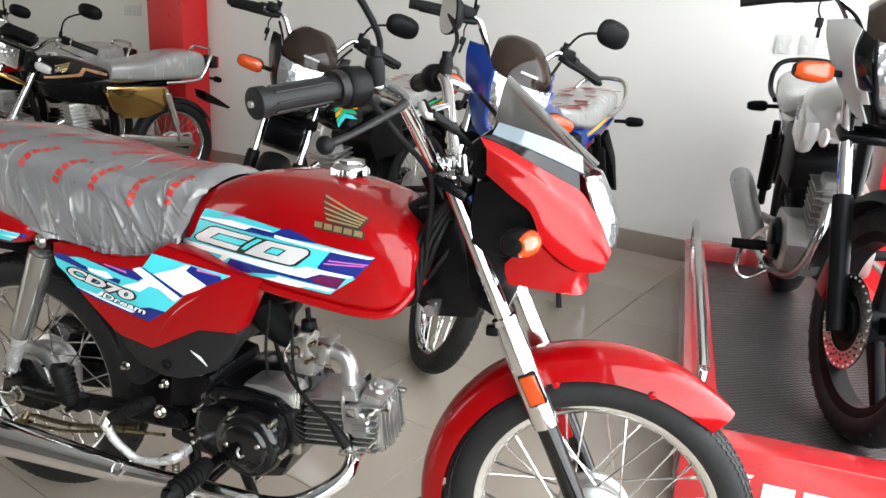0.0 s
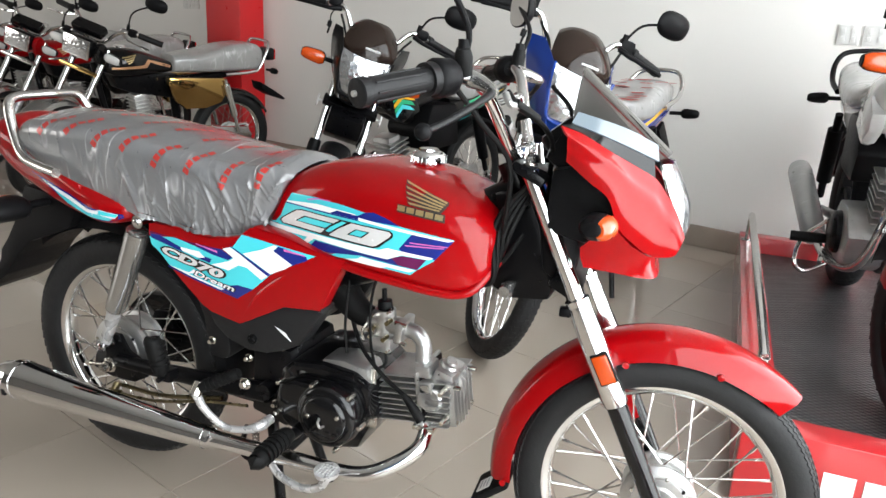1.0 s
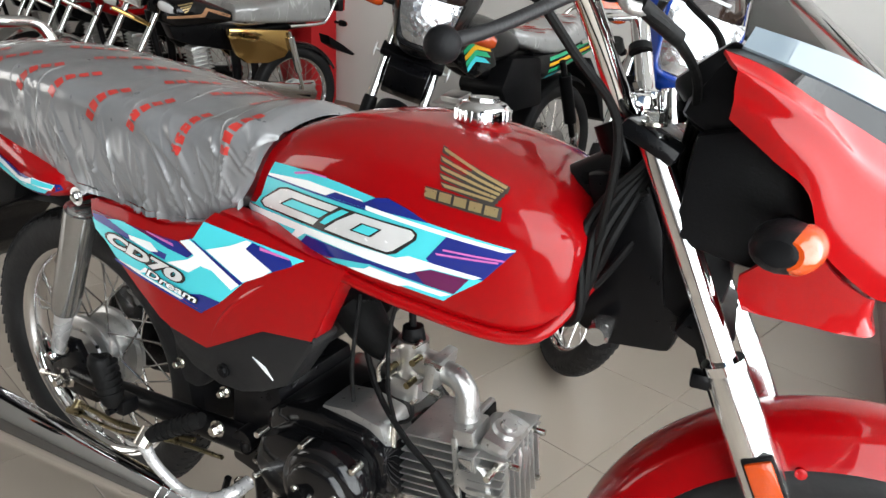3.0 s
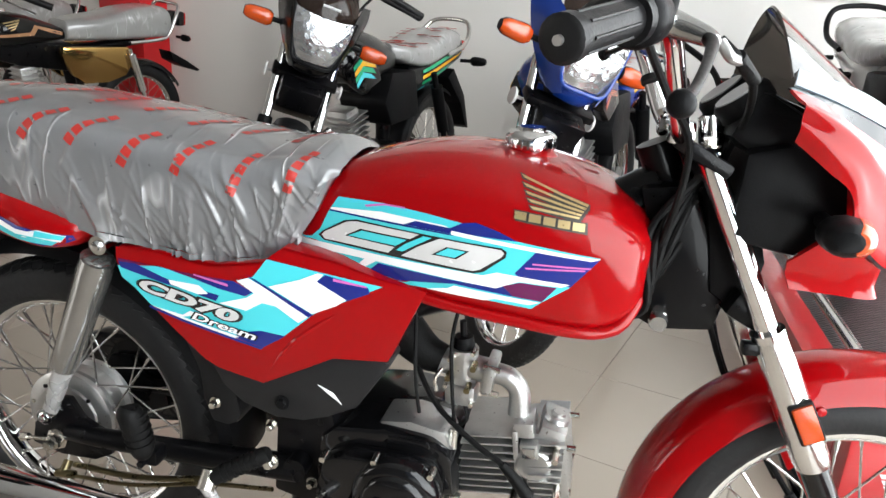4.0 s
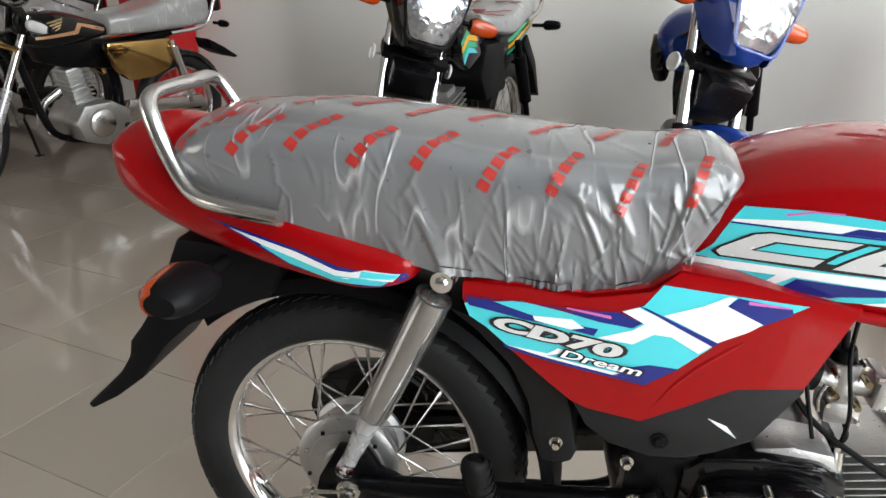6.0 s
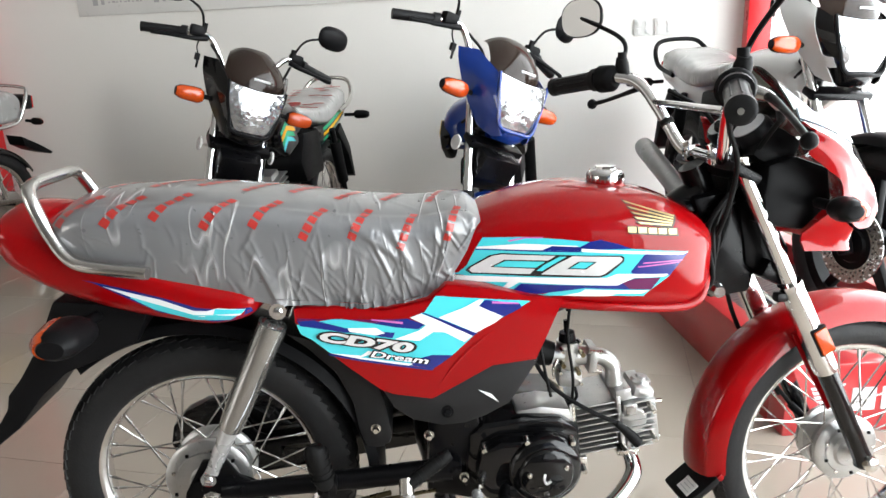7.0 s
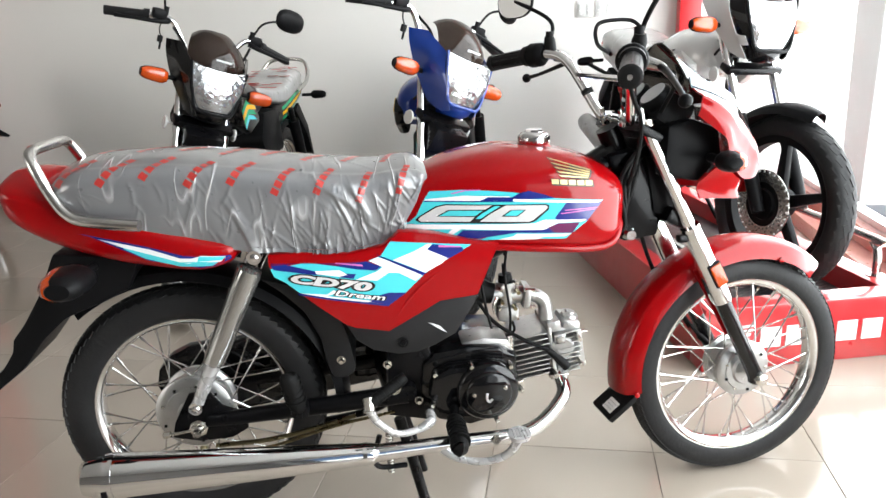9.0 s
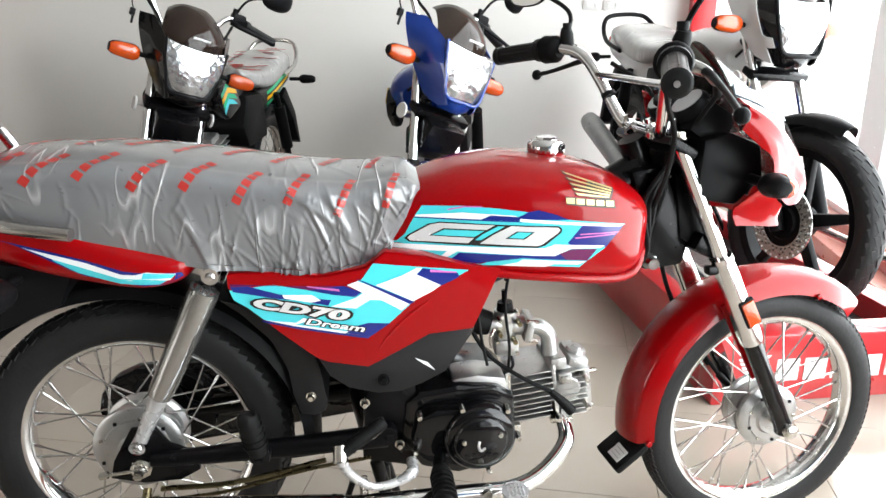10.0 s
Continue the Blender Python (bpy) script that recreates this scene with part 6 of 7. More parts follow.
    dash = part("instrument_panel", box((0.988, 0, 0.884), (0.075, 0.160, 0.068), 0.018, (0, 30, 0)), PLASTIC, cowl, "black instrument panel", S)
    for s in (-1, 1):
        part("gauge", lathe([(0, 0.012), (0.030, 0.012), (0.034, 0.006), (0.034, -0.01)], (0, 0, 0), 26), PLASTIC, dash, "", S @ pose(0.962, s * 0.042, 0.912) @ Matrix.Rotation(radians(-40), 4, "Y") @ Matrix.Rotation(radians(90), 4, "X"))
        part("gauge_glass", lathe([(0, 0.0135), (0.028, 0.0135), (0.028, 0.011)], (0, 0, 0), 26), GREY_PRINT, dash, "grey gauge face", S @ pose(0.962, s * 0.042, 0.912) @ Matrix.Rotation(radians(-40), 4, "Y") @ Matrix.Rotation(radians(90), 4, "X"))
    return bike


red_motorcycle()


# ---------------------------------------------------------------- the other motorcycles
def commuter(label, paint, place, heading, lean=6, turn=4, trims=(), alloy=False, disc=False, wrap=None, half_white=False, group=""):
    """A commuter motorcycle with a trapezoid headlamp in a small cowl. place: where its front tyre stands; heading: degrees of its nose from +x."""
    wb, fr, rr = 1.255, 0.295 if alloy else 0.284, 0.295
    m = Matrix.Translation(place) @ Matrix.Rotation(radians(heading), 4, "Z") @ Matrix.Rotation(radians(-lean), 4, "X") @ Matrix.Translation((-wb, 0, 0))
    bike = thing("motorcycle", m, label, "motorcycle", group)
    S = steer(turn, (0.90, 0, 0.86), 26)
    ahead = wb if alloy else wb - 0.045
    fc, rc = (ahead, 0, fr), (0, 0, rr)
    if alloy:
        alloy_wheel("front_wheel", fc, fr, 0.228, 0.085, bike, S, "black five-spoke alloy wheel")
        alloy_wheel("rear_wheel", rc, rr, 0.222, 0.100, bike, None, "black five-spoke alloy wheel")
    else:
        spoked_wheel("front_wheel", fc, fr, 0.226, 0.066, bike, S, 0.058, 1, False, label="spoked wheel with a chromed rim")
        spoked_wheel("rear_wheel", rc, rr, 0.228, 0.085, bike, None, 0.072, -1, False, label="spoked wheel with a chromed rim")
    top, low = Vector((0.955, 0, 0.905)), Vector((ahead, 0, fr))
    d = (low - top).normalized()
    for s in (-1, 1):
        y = Vector((0, s * 0.092, 0))
        leg = part("fork_leg", bar(top + y - d * 0.02, top + y + d * 0.40, 0.0165), CHROME, bike, "chromed fork tube", S)
        part("lower_leg", tube([top + y + d * 0.37, top + y + d * 0.385, low + y, low + y + d * 0.02], [0.020, 0.0255, 0.023, 0.016], 16, 3), PLASTIC, leg, "black lower fork leg", S)
        rf = Vector((1.015, s * 0.135, 0.715))
        part("reflector", join(lathe([(0, 0.004 * s), (0.024, 0.004 * s), (0.026, 0.0), (0.024, -0.004 * s), (0, -0.004 * s)], rf, 20), bar(rf, rf + Vector((0.0, -s * 0.03, 0.0)), 0.005)), CLEAR_LENS, leg, "round clear side reflector", S)
    part("upper_yoke", box((0.955, 0, 0.905), (0.07, 0.22, 0.028), 0.008, (0, 26, 0)), FRAME, bike, "", S)
    part("lower_yoke", box((1.040, 0, 0.735), (0.056, 0.23, 0.026), 0.008, (0, 26, 0)), FRAME, bike, "", S)
    if not half_white:
        part("fork_brace", plate([(1.02, 0.58), (1.09, 0.62), (1.12, 0.70), (1.04, 0.74), (0.98, 0.66)], -0.075, 0.075, 0.01), FRAME, bike, "", S)
    guard_mat = PLASTIC if (alloy or paint is BLACK_PAINT) else paint
    fender("front_fender", fc, fr + 0.044, 0.125, 68 if alloy else 55, 172, guard_mat, bike, S, 0.035, 0.01, lambda t: 1.0 if t > 0.15 else 0.45 + 0.55 * t / 0.15, "front mudguard")
    if disc:
        dm = S @ Matrix.Translation(fc)
        rotor = part("brake_disc", lathe([(0.075, -0.070), (0.118, -0.070), (0.118, -0.066), (0.075, -0.066)], (0, 0, 0), 48, True), STEEL, bike, "drilled steel brake disc", dm)
        for k in range(30):
            a = 2 * math.pi * k / 30
            for r in (0.112, 0.102 if k % 2 else 0.094, 0.084):
                part("drill_hole", lathe([(0, -0.0712), (0.0032, -0.0712), (0.0032, -0.0648), (0, -0.0648)], (r * math.cos(a + r * 9), 0, r * math.sin(a + r * 9)), 8), WHITE if r > 0.11 else INK, rotor, "", dm)
        part("disc_carrier", lathe([(0, -0.074), (0.05, -0.074), (0.055, -0.066), (0.080, -0.064), (0.080, -0.058), (0, -0.055)], (0, 0, 0), 24), PLASTIC, rotor, "", dm)
        part("caliper", box((wb - 0.085, -0.088, fr + 0.085), (0.060, 0.042, 0.105), 0.012, (0, 20, 0)), RED, bike, "red painted brake caliper", S)

    # cowl round the headlamp, with a smoked dome above it
    cowl_mat = paint
    cowl = part("lamp_bracket", plate([(0.985, 0.770), (0.985, 0.930), (1.040, 0.955), (1.085, 0.900), (1.090, 0.785)], -0.082, 0.082, 0.012), PLASTIC, bike, "headlamp cowl with a smoked dome visor", S)
    for s in (-1, 1):
        grid = []
        rows = [((0.916, 0.162, 1.016), (0.940, 0.160, 0.965), (0.980, 0.134, 0.880), (1.030, 0.088, 0.790)),
                ((0.985, 0.128, 1.020), (1.005, 0.138, 0.955), (1.030, 0.118, 0.870), (1.065, 0.080, 0.775)),
                ((1.045, 0.110, 0.985), (1.062, 0.124, 0.925), (1.085, 0.104, 0.845), (1.105, 0.070, 0.765)),
                ((1.086, 0.102, 0.962), (1.104, 0.104, 0.912), (1.122, 0.088, 0.842), (1.134, 0.058, 0.775))]
        for r in rows:
            grid.append([Vector((p.x, s * p.y, p.z)) for p in curve_points(r, 5)])
        part("cowl_shell", sheet(grid, 0.003), cowl_mat, cowl, "", S)
        if half_white:
            dense = [[a.lerp(b, f) for a, b in zip(g, h)] for g, h in zip(grid, grid[1:]) for f in (0, 0.25, 0.5, 0.75)] + [grid[-1]]
            edge = [[Vector((p.x + 0.003, p.y + s * 0.005, p.z)) for p in g] for g in dense[:8]]
            lip = [[Vector((p.x + 0.003, p.y + s * 0.005, p.z)) for p in g[10:13]] for g in dense[6:11]]
            part("cowl_edge", sheet(edge, 0.004), WHITE_PAINT, cowl, "white cowl edge", S)
            part("cowl_edge", sheet(lip, 0.004), WHITE_PAINT, cowl, "white cowl edge", S)
        indicator((1.015, s * 0.205, 0.880), s, cowl, S, 1.15, 1, 0.05)
    lens = []
    for k in range(9):
        t = k / 8
        z, w = 0.953 - 0.150 * t, 0.105 * (1 - 0.32 * t ** 1.4)
        x = 1.108 + 0.030 * math.sin(math.pi * (0.15 + 0.6 * t)) + 0.006 * t
        lens.append([(x - 0.022 * abs(q) ** 2.4, q * w, z + 0.012 * q * q * (1 - t)) for q in np.linspace(-1, 1, 13)])
    part("headlamp", sheet(lens, 0.004), LENS, cowl, "clear trapezoid headlamp", S)
    part("lamp_surround", tube([(lens[0][0][0], -0.106, 0.968), (lens[4][0][0], -0.086, 0.858), (1.128, -0.066, 0.800), (1.142, 0, 0.793), (1.128, 0.066, 0.800), (lens[4][0][0], 0.086, 0.858), (lens[0][0][0], 0.106, 0.968)], 0.006, 8), PLASTIC if not (paint is BLUE_PAINT) else paint, cowl, "", S)
    chin = [[(x - 0.030 * abs(q) ** 2.2, q * w, z + 0.006 * q * q) for q in np.linspace(-1, 1, 9)] for x, w, z in ((1.138, 0.066, 0.800), (1.140, 0.066, 0.784), (1.130, 0.060, 0.766), (1.110, 0.054, 0.754))]
    part("cowl_chin", sheet(chin, 0.004), cowl_mat, cowl, "", S)
    vis = []
    for k in range(13):
        t = k / 12
        cx, cz = 0.985 + 0.118 * math.sin(1.45 * t) ** 0.85, 1.088 - 0.136 * t ** 1.30
        w = 0.070 + 0.040 * math.sin(math.pi / 2 * min(1.0, 0.15 + 1.1 * t))
        vis.append([(cx - 0.052 * abs(q) ** 2.2, q * w, cz - 0.030 * (1 - t) * abs(q) ** 3.5) for q in np.linspace(-1, 1, 19)])
    visor = part("visor", sheet(vis, 0.003), SMOKE, cowl, "smoked dome visor", S)
    part("visor_back", box((0.985, 0, 0.955), (0.050, 0.150, 0.090), 0.02, (0, 20, 0)), PLASTIC, cowl, "", S)
    part("visor_mark", join(box((1.094, 0.012, 0.990), (0.003, 0.060, 0.007), 0, (0, 30, 0))), WHITE, visor, "", S)

    B = S @ Matrix.Translation((-0.045, 0, 0.008))
    hb = [(0.850, -0.360, 1.045), (0.905, -0.200, 1.075), (0.925, -0.140, 1.070), (0.945, -0.080, 0.985), (0.950, -0.040, 0.945), (0.950, 0.040, 0.945), (0.945, 0.080, 0.985), (0.925, 0.140, 1.070), (0.905, 0.200, 1.075), (0.850, 0.360, 1.045)]
    bars = part("handlebar", tube([*hb[:4], (0.985, -0.055, 0.975), (0.990, 0.055, 0.975), *hb[6:]], 0.011, 12, 7), CHROME, bike, "chromed handlebar", B)
    for s in (-1, 1):
        part("grip", tube([(0.898, s * 0.220, 1.071), (0.891, s * 0.240, 1.068), (0.890, s * 0.244, 1.067), (0.847, s * 0.368, 1.043)], [0.022, 0.022, 0.0165, 0.0175], 16, 3), GRIP, bars, "black rubber grip", B)
        part("switch_housing", box((0.910, s * 0.190, 1.085), (0.040, 0.055, 0.042), 0.012), PLASTIC, bars, "", B)
        part("lever", tube([(0.935, s * 0.160, 1.068), (0.955, s * 0.200, 1.058), (0.945, s * 0.290, 1.045), (0.925, s * 0.345, 1.038)], [0.011, 0.009, 0.006, 0.0085], 10), PLASTIC, bars, "", B)
        mirror((0.920, s * 0.170, 1.090), (0.935, s * 0.205, 1.165), (0.905, s * 0.320, 1.205), (-0.9, -s * 0.35, 0), bars, B, 1.05, 0.074, 0.044)
    key = part("key_ring", join(tube([(0.918, -0.175, 1.072), (0.950, -0.190, 1.035), (0.965, -0.185, 1.010)], 0.0025, 6), box((0.965, -0.185, 0.998), (0.016, 0.018, 0.026), 0.004), box((0.968, -0.182, 0.973), (0.004, 0.008, 0.028), 0.001)), PLASTIC, bars, "keys hanging on a cord", B)

    # tank, seat, panels and tail
    tank_h = Hull(wide=[(0.42, 0.07), (0.48, 0.10), (0.62, 0.128), (0.76, 0.145), (0.86, 0.135), (0.905, 0.09)], top=[(0.42, 0.800), (0.48, 0.822), (0.60, 0.868), (0.72, 0.885), (0.83, 0.868), (0.905, 0.815)],
                  mid=[(0.42, 0.765), (0.62, 0.775), (0.905, 0.770)], low=[(0.42, 0.735), (0.62, 0.700), (0.82, 0.690), (0.905, 0.735)], n=2.6, k=4)
    tank = part("fuel_tank", tank_h.mesh(spread(0.42, 0.905, 24, 0.5), 36), WHITE_PAINT if half_white else paint, bike, "painted fuel tank with stickers")
    part("fuel_cap", lathe([(0, 0.014), (0.030, 0.014), (0.034, 0.008), (0.036, 0)], (0, 0, 0), 20), CHROME, tank, "", pose(0.70, 0, 0.880) @ Matrix.Rotation(radians(90), 4, "X"))
    shroud_a = [(0.66, 0.700), (0.72, 0.795), (0.83, 0.805), (0.895, 0.755), (0.88, 0.705), (0.79, 0.655)]
    for s in (-1, 1):
        sh = part("tank_shroud", plate(shroud_a, s * 0.108, s * 0.152, 0.018), WHITE_PAINT if half_white else BLACK_PAINT, tank, "tank shroud with coloured stripes")
        for k, mt in enumerate(trims):
            z = 0.806 - 0.021 * k
            part("stripe", plate([(0.72 + 0.01 * k, z - 0.014), (0.81, z - 0.004), (0.872 - 0.008 * k, z - 0.046), (0.868 - 0.008 * k, z - 0.062), (0.80, z - 0.024), (0.715, z - 0.034)], s * 0.1522, s * 0.1532), mt, sh)
        if half_white:
            for k in range(4):
                part("wing_mark", plate([(0.70 + 0.012 * k, 0.80 - 0.014 * k), (0.79 - 0.01 * k, 0.812 - 0.016 * k), (0.785 - 0.01 * k, 0.804 - 0.016 * k), (0.71 + 0.012 * k, 0.792 - 0.014 * k)], s * 0.1522, s * 0.1536), INK, sh)
    seat_h = Hull(wide=[(-0.18, 0.07), (-0.14, 0.105), (0.05, 0.130), (0.25, 0.130), (0.40, 0.105), (0.46, 0.075)], top=[(-0.18, 0.868), (-0.10, 0.888), (0.05, 0.875), (0.20, 0.832), (0.36, 0.818), (0.46, 0.832)],
                  mid=[(-0.18, 0.835), (0.05, 0.800), (0.25, 0.765), (0.46, 0.790)], low=[(-0.18, 0.815), (0.05, 0.760), (0.25, 0.725), (0.46, 0.765)], n=3.4, k=4)
    bm = seat_h.mesh(spread(-0.18, 0.46, 60, 0.3), 56)
    for v in bm.verts:
        n1 = 1 - abs(2 * noise.noise(Vector((v.co.x * 22, v.co.y * 12, v.co.z * 14))))
        v.co += Vector((0, math.copysign(0.4, v.co.y), 0.7)) * 0.006 * max(0, n1 - 0.4)
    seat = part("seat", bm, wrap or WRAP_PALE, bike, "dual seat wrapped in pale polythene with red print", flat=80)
    rng = random.Random(int(heading * 7))
    if not half_white:
        for k in range(22):
            x, y = -0.13 + 0.55 * rng.random(), -0.10 + 0.2 * rng.random()
            t = seat_h.at(x)
            z = t[2] + (t[1] - t[2]) * max(0.0, 1 - (abs(y) / t[0]) ** 3.4) ** (1 / 3.4)
            part("print_bar", box((x, y, z + 0.0045), (0.012, 0.052, 0.002), 0, (0, 0, rng.uniform(-15, 15))), PRINT, seat)
    tail_h = Hull(wide=[(-0.30, 0.04), (-0.22, 0.08), (-0.05, 0.105), (0.20, 0.115), (0.34, 0.10)], top=[(-0.30, 0.845), (-0.22, 0.845), (-0.05, 0.805), (0.20, 0.765), (0.34, 0.745)],
                  mid=[(-0.30, 0.80), (-0.05, 0.75), (0.34, 0.68)], low=[(-0.30, 0.765), (-0.05, 0.70), (0.20, 0.62), (0.34, 0.60)], n=3, k=3)
    tail = part("tail_cowl", tail_h.mesh(spread(-0.30, 0.34, 20, 0.4), 30), WHITE_PAINT if half_white else paint, bike, "painted tail and side panels with stripes")
    for k, mt in enumerate(trims):
        for s in (-1, 1):
            decal("stripe", [(-0.20, 0.800 - 0.020 * k), (0.02, 0.765 - 0.022 * k), (0.25, 0.715 - 0.025 * k), (0.25, 0.700 - 0.025 * k), (0.02, 0.750 - 0.022 * k)], mt, tail_h.side, tail, 0.001 + 0.0003 * k, "", s, step=0.05)
    part("grab_rail", tube([(0.05, -0.132, 0.775), (-0.12, -0.135, 0.815), (-0.20, -0.120, 0.885), (-0.235, -0.070, 0.925), (-0.235, 0.070, 0.925), (-0.20, 0.120, 0.885), (-0.12, 0.135, 0.815), (0.05, 0.132, 0.775)], 0.0105, 10), PLASTIC if half_white else STEEL, bike, "grab rail behind the seat")
    part("side_panel", plate([(0.28, 0.52), (0.52, 0.50), (0.58, 0.60), (0.52, 0.72), (0.32, 0.72)], -0.118, 0.118, 0.02), PLASTIC, bike, "black side panel")
    part("rear_flap", plate([(-0.16, 0.70), (-0.10, 0.66), (-0.26, 0.52), (-0.33, 0.40), (-0.37, 0.38), (-0.30, 0.56)], -0.07, 0.07, 0.006), PLASTIC, bike, "black mudguard tail")
    fender("rear_fender", rc, 0.335, 0.12, 5, 120, PLASTIC, bike, None, 0.02, 0.01, None, "black rear mudguard", 24)
    for s in (-1, 1):
        indicator((-0.235, s * 0.165, 0.735), s, bike, None, 0.95, -1, 0.06)
    part("tail_lamp", box((-0.305, 0, 0.805), (0.03, 0.10, 0.05), 0.01), RED_LENS, bike)

    # running gear
    part("frame", join(tube([(0.93, 0, 0.88), (0.78, 0, 0.72), (0.60, 0, 0.66), (0.36, 0, 0.66), (0.0, 0, 0.75)], 0.032, 10), tube([(0.95, 0, 0.80), (0.90, 0, 0.55), (0.80, 0, 0.33), (0.62, 0, 0.24)], 0.020, 10), tube([(0.42, 0, 0.64), (0.40, 0, 0.42), (0.44, 0, 0.28)], 0.032, 10)), FRAME, bike, "black tubular frame")
    eng = part("engine", plate([(0.44, 0.25), (0.42, 0.36), (0.50, 0.44), (0.66, 0.44), (0.75, 0.36), (0.72, 0.27), (0.60, 0.22)], -0.13, 0.13, 0.02), ALLOY if alloy else FRAME, bike, "single-cylinder engine with fins")
    part("cylinder", box((0.70, 0, 0.50), (0.085, 0.10, 0.17), 0.012, (0, 14, 0)), ALLOY, eng)
    for k in range(7):
        part("cooling_fin", box((0.678 + 0.0055 * k, 0, 0.425 + 0.022 * k), (0.135, 0.150, 0.006), 0.002, (0, 14, 0)), ALLOY, eng)
    part("clutch_cover", lathe([(0, -0.155), (0.06, -0.155), (0.072, -0.145), (0.075, -0.12)], (0.58, 0, 0.34), 28), FRAME, eng)
    run = [(0.76, -0.03, 0.50), (0.80, -0.05, 0.42), (0.77, -0.08, 0.30), (0.68, -0.11, 0.245), (0.50, -0.15, 0.235), (0.30, -0.165, 0.262)] if half_white else [(0.76, -0.03, 0.50), (0.83, -0.06, 0.44), (0.84, -0.09, 0.32), (0.76, -0.13, 0.235), (0.50, -0.16, 0.225), (0.30, -0.165, 0.24)]
    ex = part("exhaust", tube(run, 0.015, 12), DULL if half_white else STEEL, bike, "metal exhaust pipe and silencer")
    part("silencer", tube([(0.33, -0.165, 0.255), (0.28, -0.168, 0.272), (-0.10, -0.20, 0.43), (-0.12, -0.20, 0.438)] if half_white else [(0.33, -0.165, 0.238), (0.28, -0.168, 0.242), (-0.16, -0.19, 0.31), (-0.18, -0.19, 0.313)], [0.022, 0.044, 0.048, 0.03], 18, 3), WRAP_PALE if half_white else BLACK_PAINT, ex)
    for s in (-1, 1):
        sh = part("shock_absorber", join(bar((0.18, s * 0.13, 0.70), (0.03, s * 0.13, 0.36), 0.014), bar((0.15, s * 0.13, 0.64), (0.06, s * 0.13, 0.43), 0.028)), PLASTIC, bike, "black shock absorber with a coil spring")
        part("swing_arm", tube([(-0.03, s * 0.11, 0.295), (0.25, s * 0.105, 0.33), (0.44, s * 0.10, 0.36)], 0.019, 10), FRAME, bike)
        part("footpeg", join(tube([(0.47, s * 0.12, 0.29), (0.465, s * 0.17, 0.285), (0.46, s * 0.26, 0.285)], [0.014, 0.019, 0.018], 12), bar((0.47, s * 0.05, 0.28), (0.47, s * 0.16, 0.285), 0.010)), RUBBER, bike, "black rubber footpeg")
    part("brake_pedal", tube([(0.46, -0.15, 0.25), (0.56, -0.17, 0.22), (0.66, -0.18, 0.26)], 0.007, 8), CHROME, bike)
    if half_white:
        part("guard_loop", tube([(0.40, -0.14, 0.34), (0.46, -0.22, 0.28), (0.50, -0.24, 0.20), (0.47, -0.20, 0.16), (0.40, -0.12, 0.18)], 0.007, 8), STEEL, bike)
    a = radians(lean)
    foot = Vector((0.46, 0.235, math.tan(a) * 0.235 + 0.004))
    if lean > 0 or half_white:
        part("side_stand", join(tube([(0.43, 0.09, 0.27), (0.44, 0.15, 0.17), foot], [0.011, 0.010, 0.009], 10), box(foot, (0.045, 0.035, 0.008), 0.003)), FRAME, bike, "side stand swung out")
    else:
        part("centre_stand", join(*[tube([(0.40, q * 0.06, 0.26), (0.42, q * 0.09, 0.14), (0.46, q * 0.12, 0.010)], [0.013, 0.012, 0.011], 10) for q in (-1, 1)], bar((0.42, -0.09, 0.14), (0.42, 0.09, 0.14), 0.009)), FRAME, bike, "black centre stand on the floor")
    for s in (-1, 1):
        part("cable", tube([(0.94, s * 0.15, 1.06), (1.00, s * 0.11, 1.0), (0.99, s * 0.06, 0.86), (0.90, s * 0.05, 0.78)], 0.005, 6), RUBBER, bike, "", S)
    return bike


commuter("black motorcycle with green and orange stripes and a wrapped seat", BLACK_PAINT, (-0.317, 1.213, 0), -102.6, 0, 44, (GREEN, YELLOW, GREEN, CYAN), group="showroom motorcycles")
commuter("deep blue motorcycle with yellow stripes and a wrapped seat", BLUE_PAINT, (0.609, 0.929, 0), -102.5, -2, 48, (YELLOW, NAVY, AMBER), group="showroom motorcycles")
commuter("white and black motorcycle with a disc brake on a red stand", BLACK_PAINT, (1.786, 0.790, 0.131), -89.2, -2, 11.5, (), alloy=True, disc=True, half_white=True, group="showroom motorcycles")


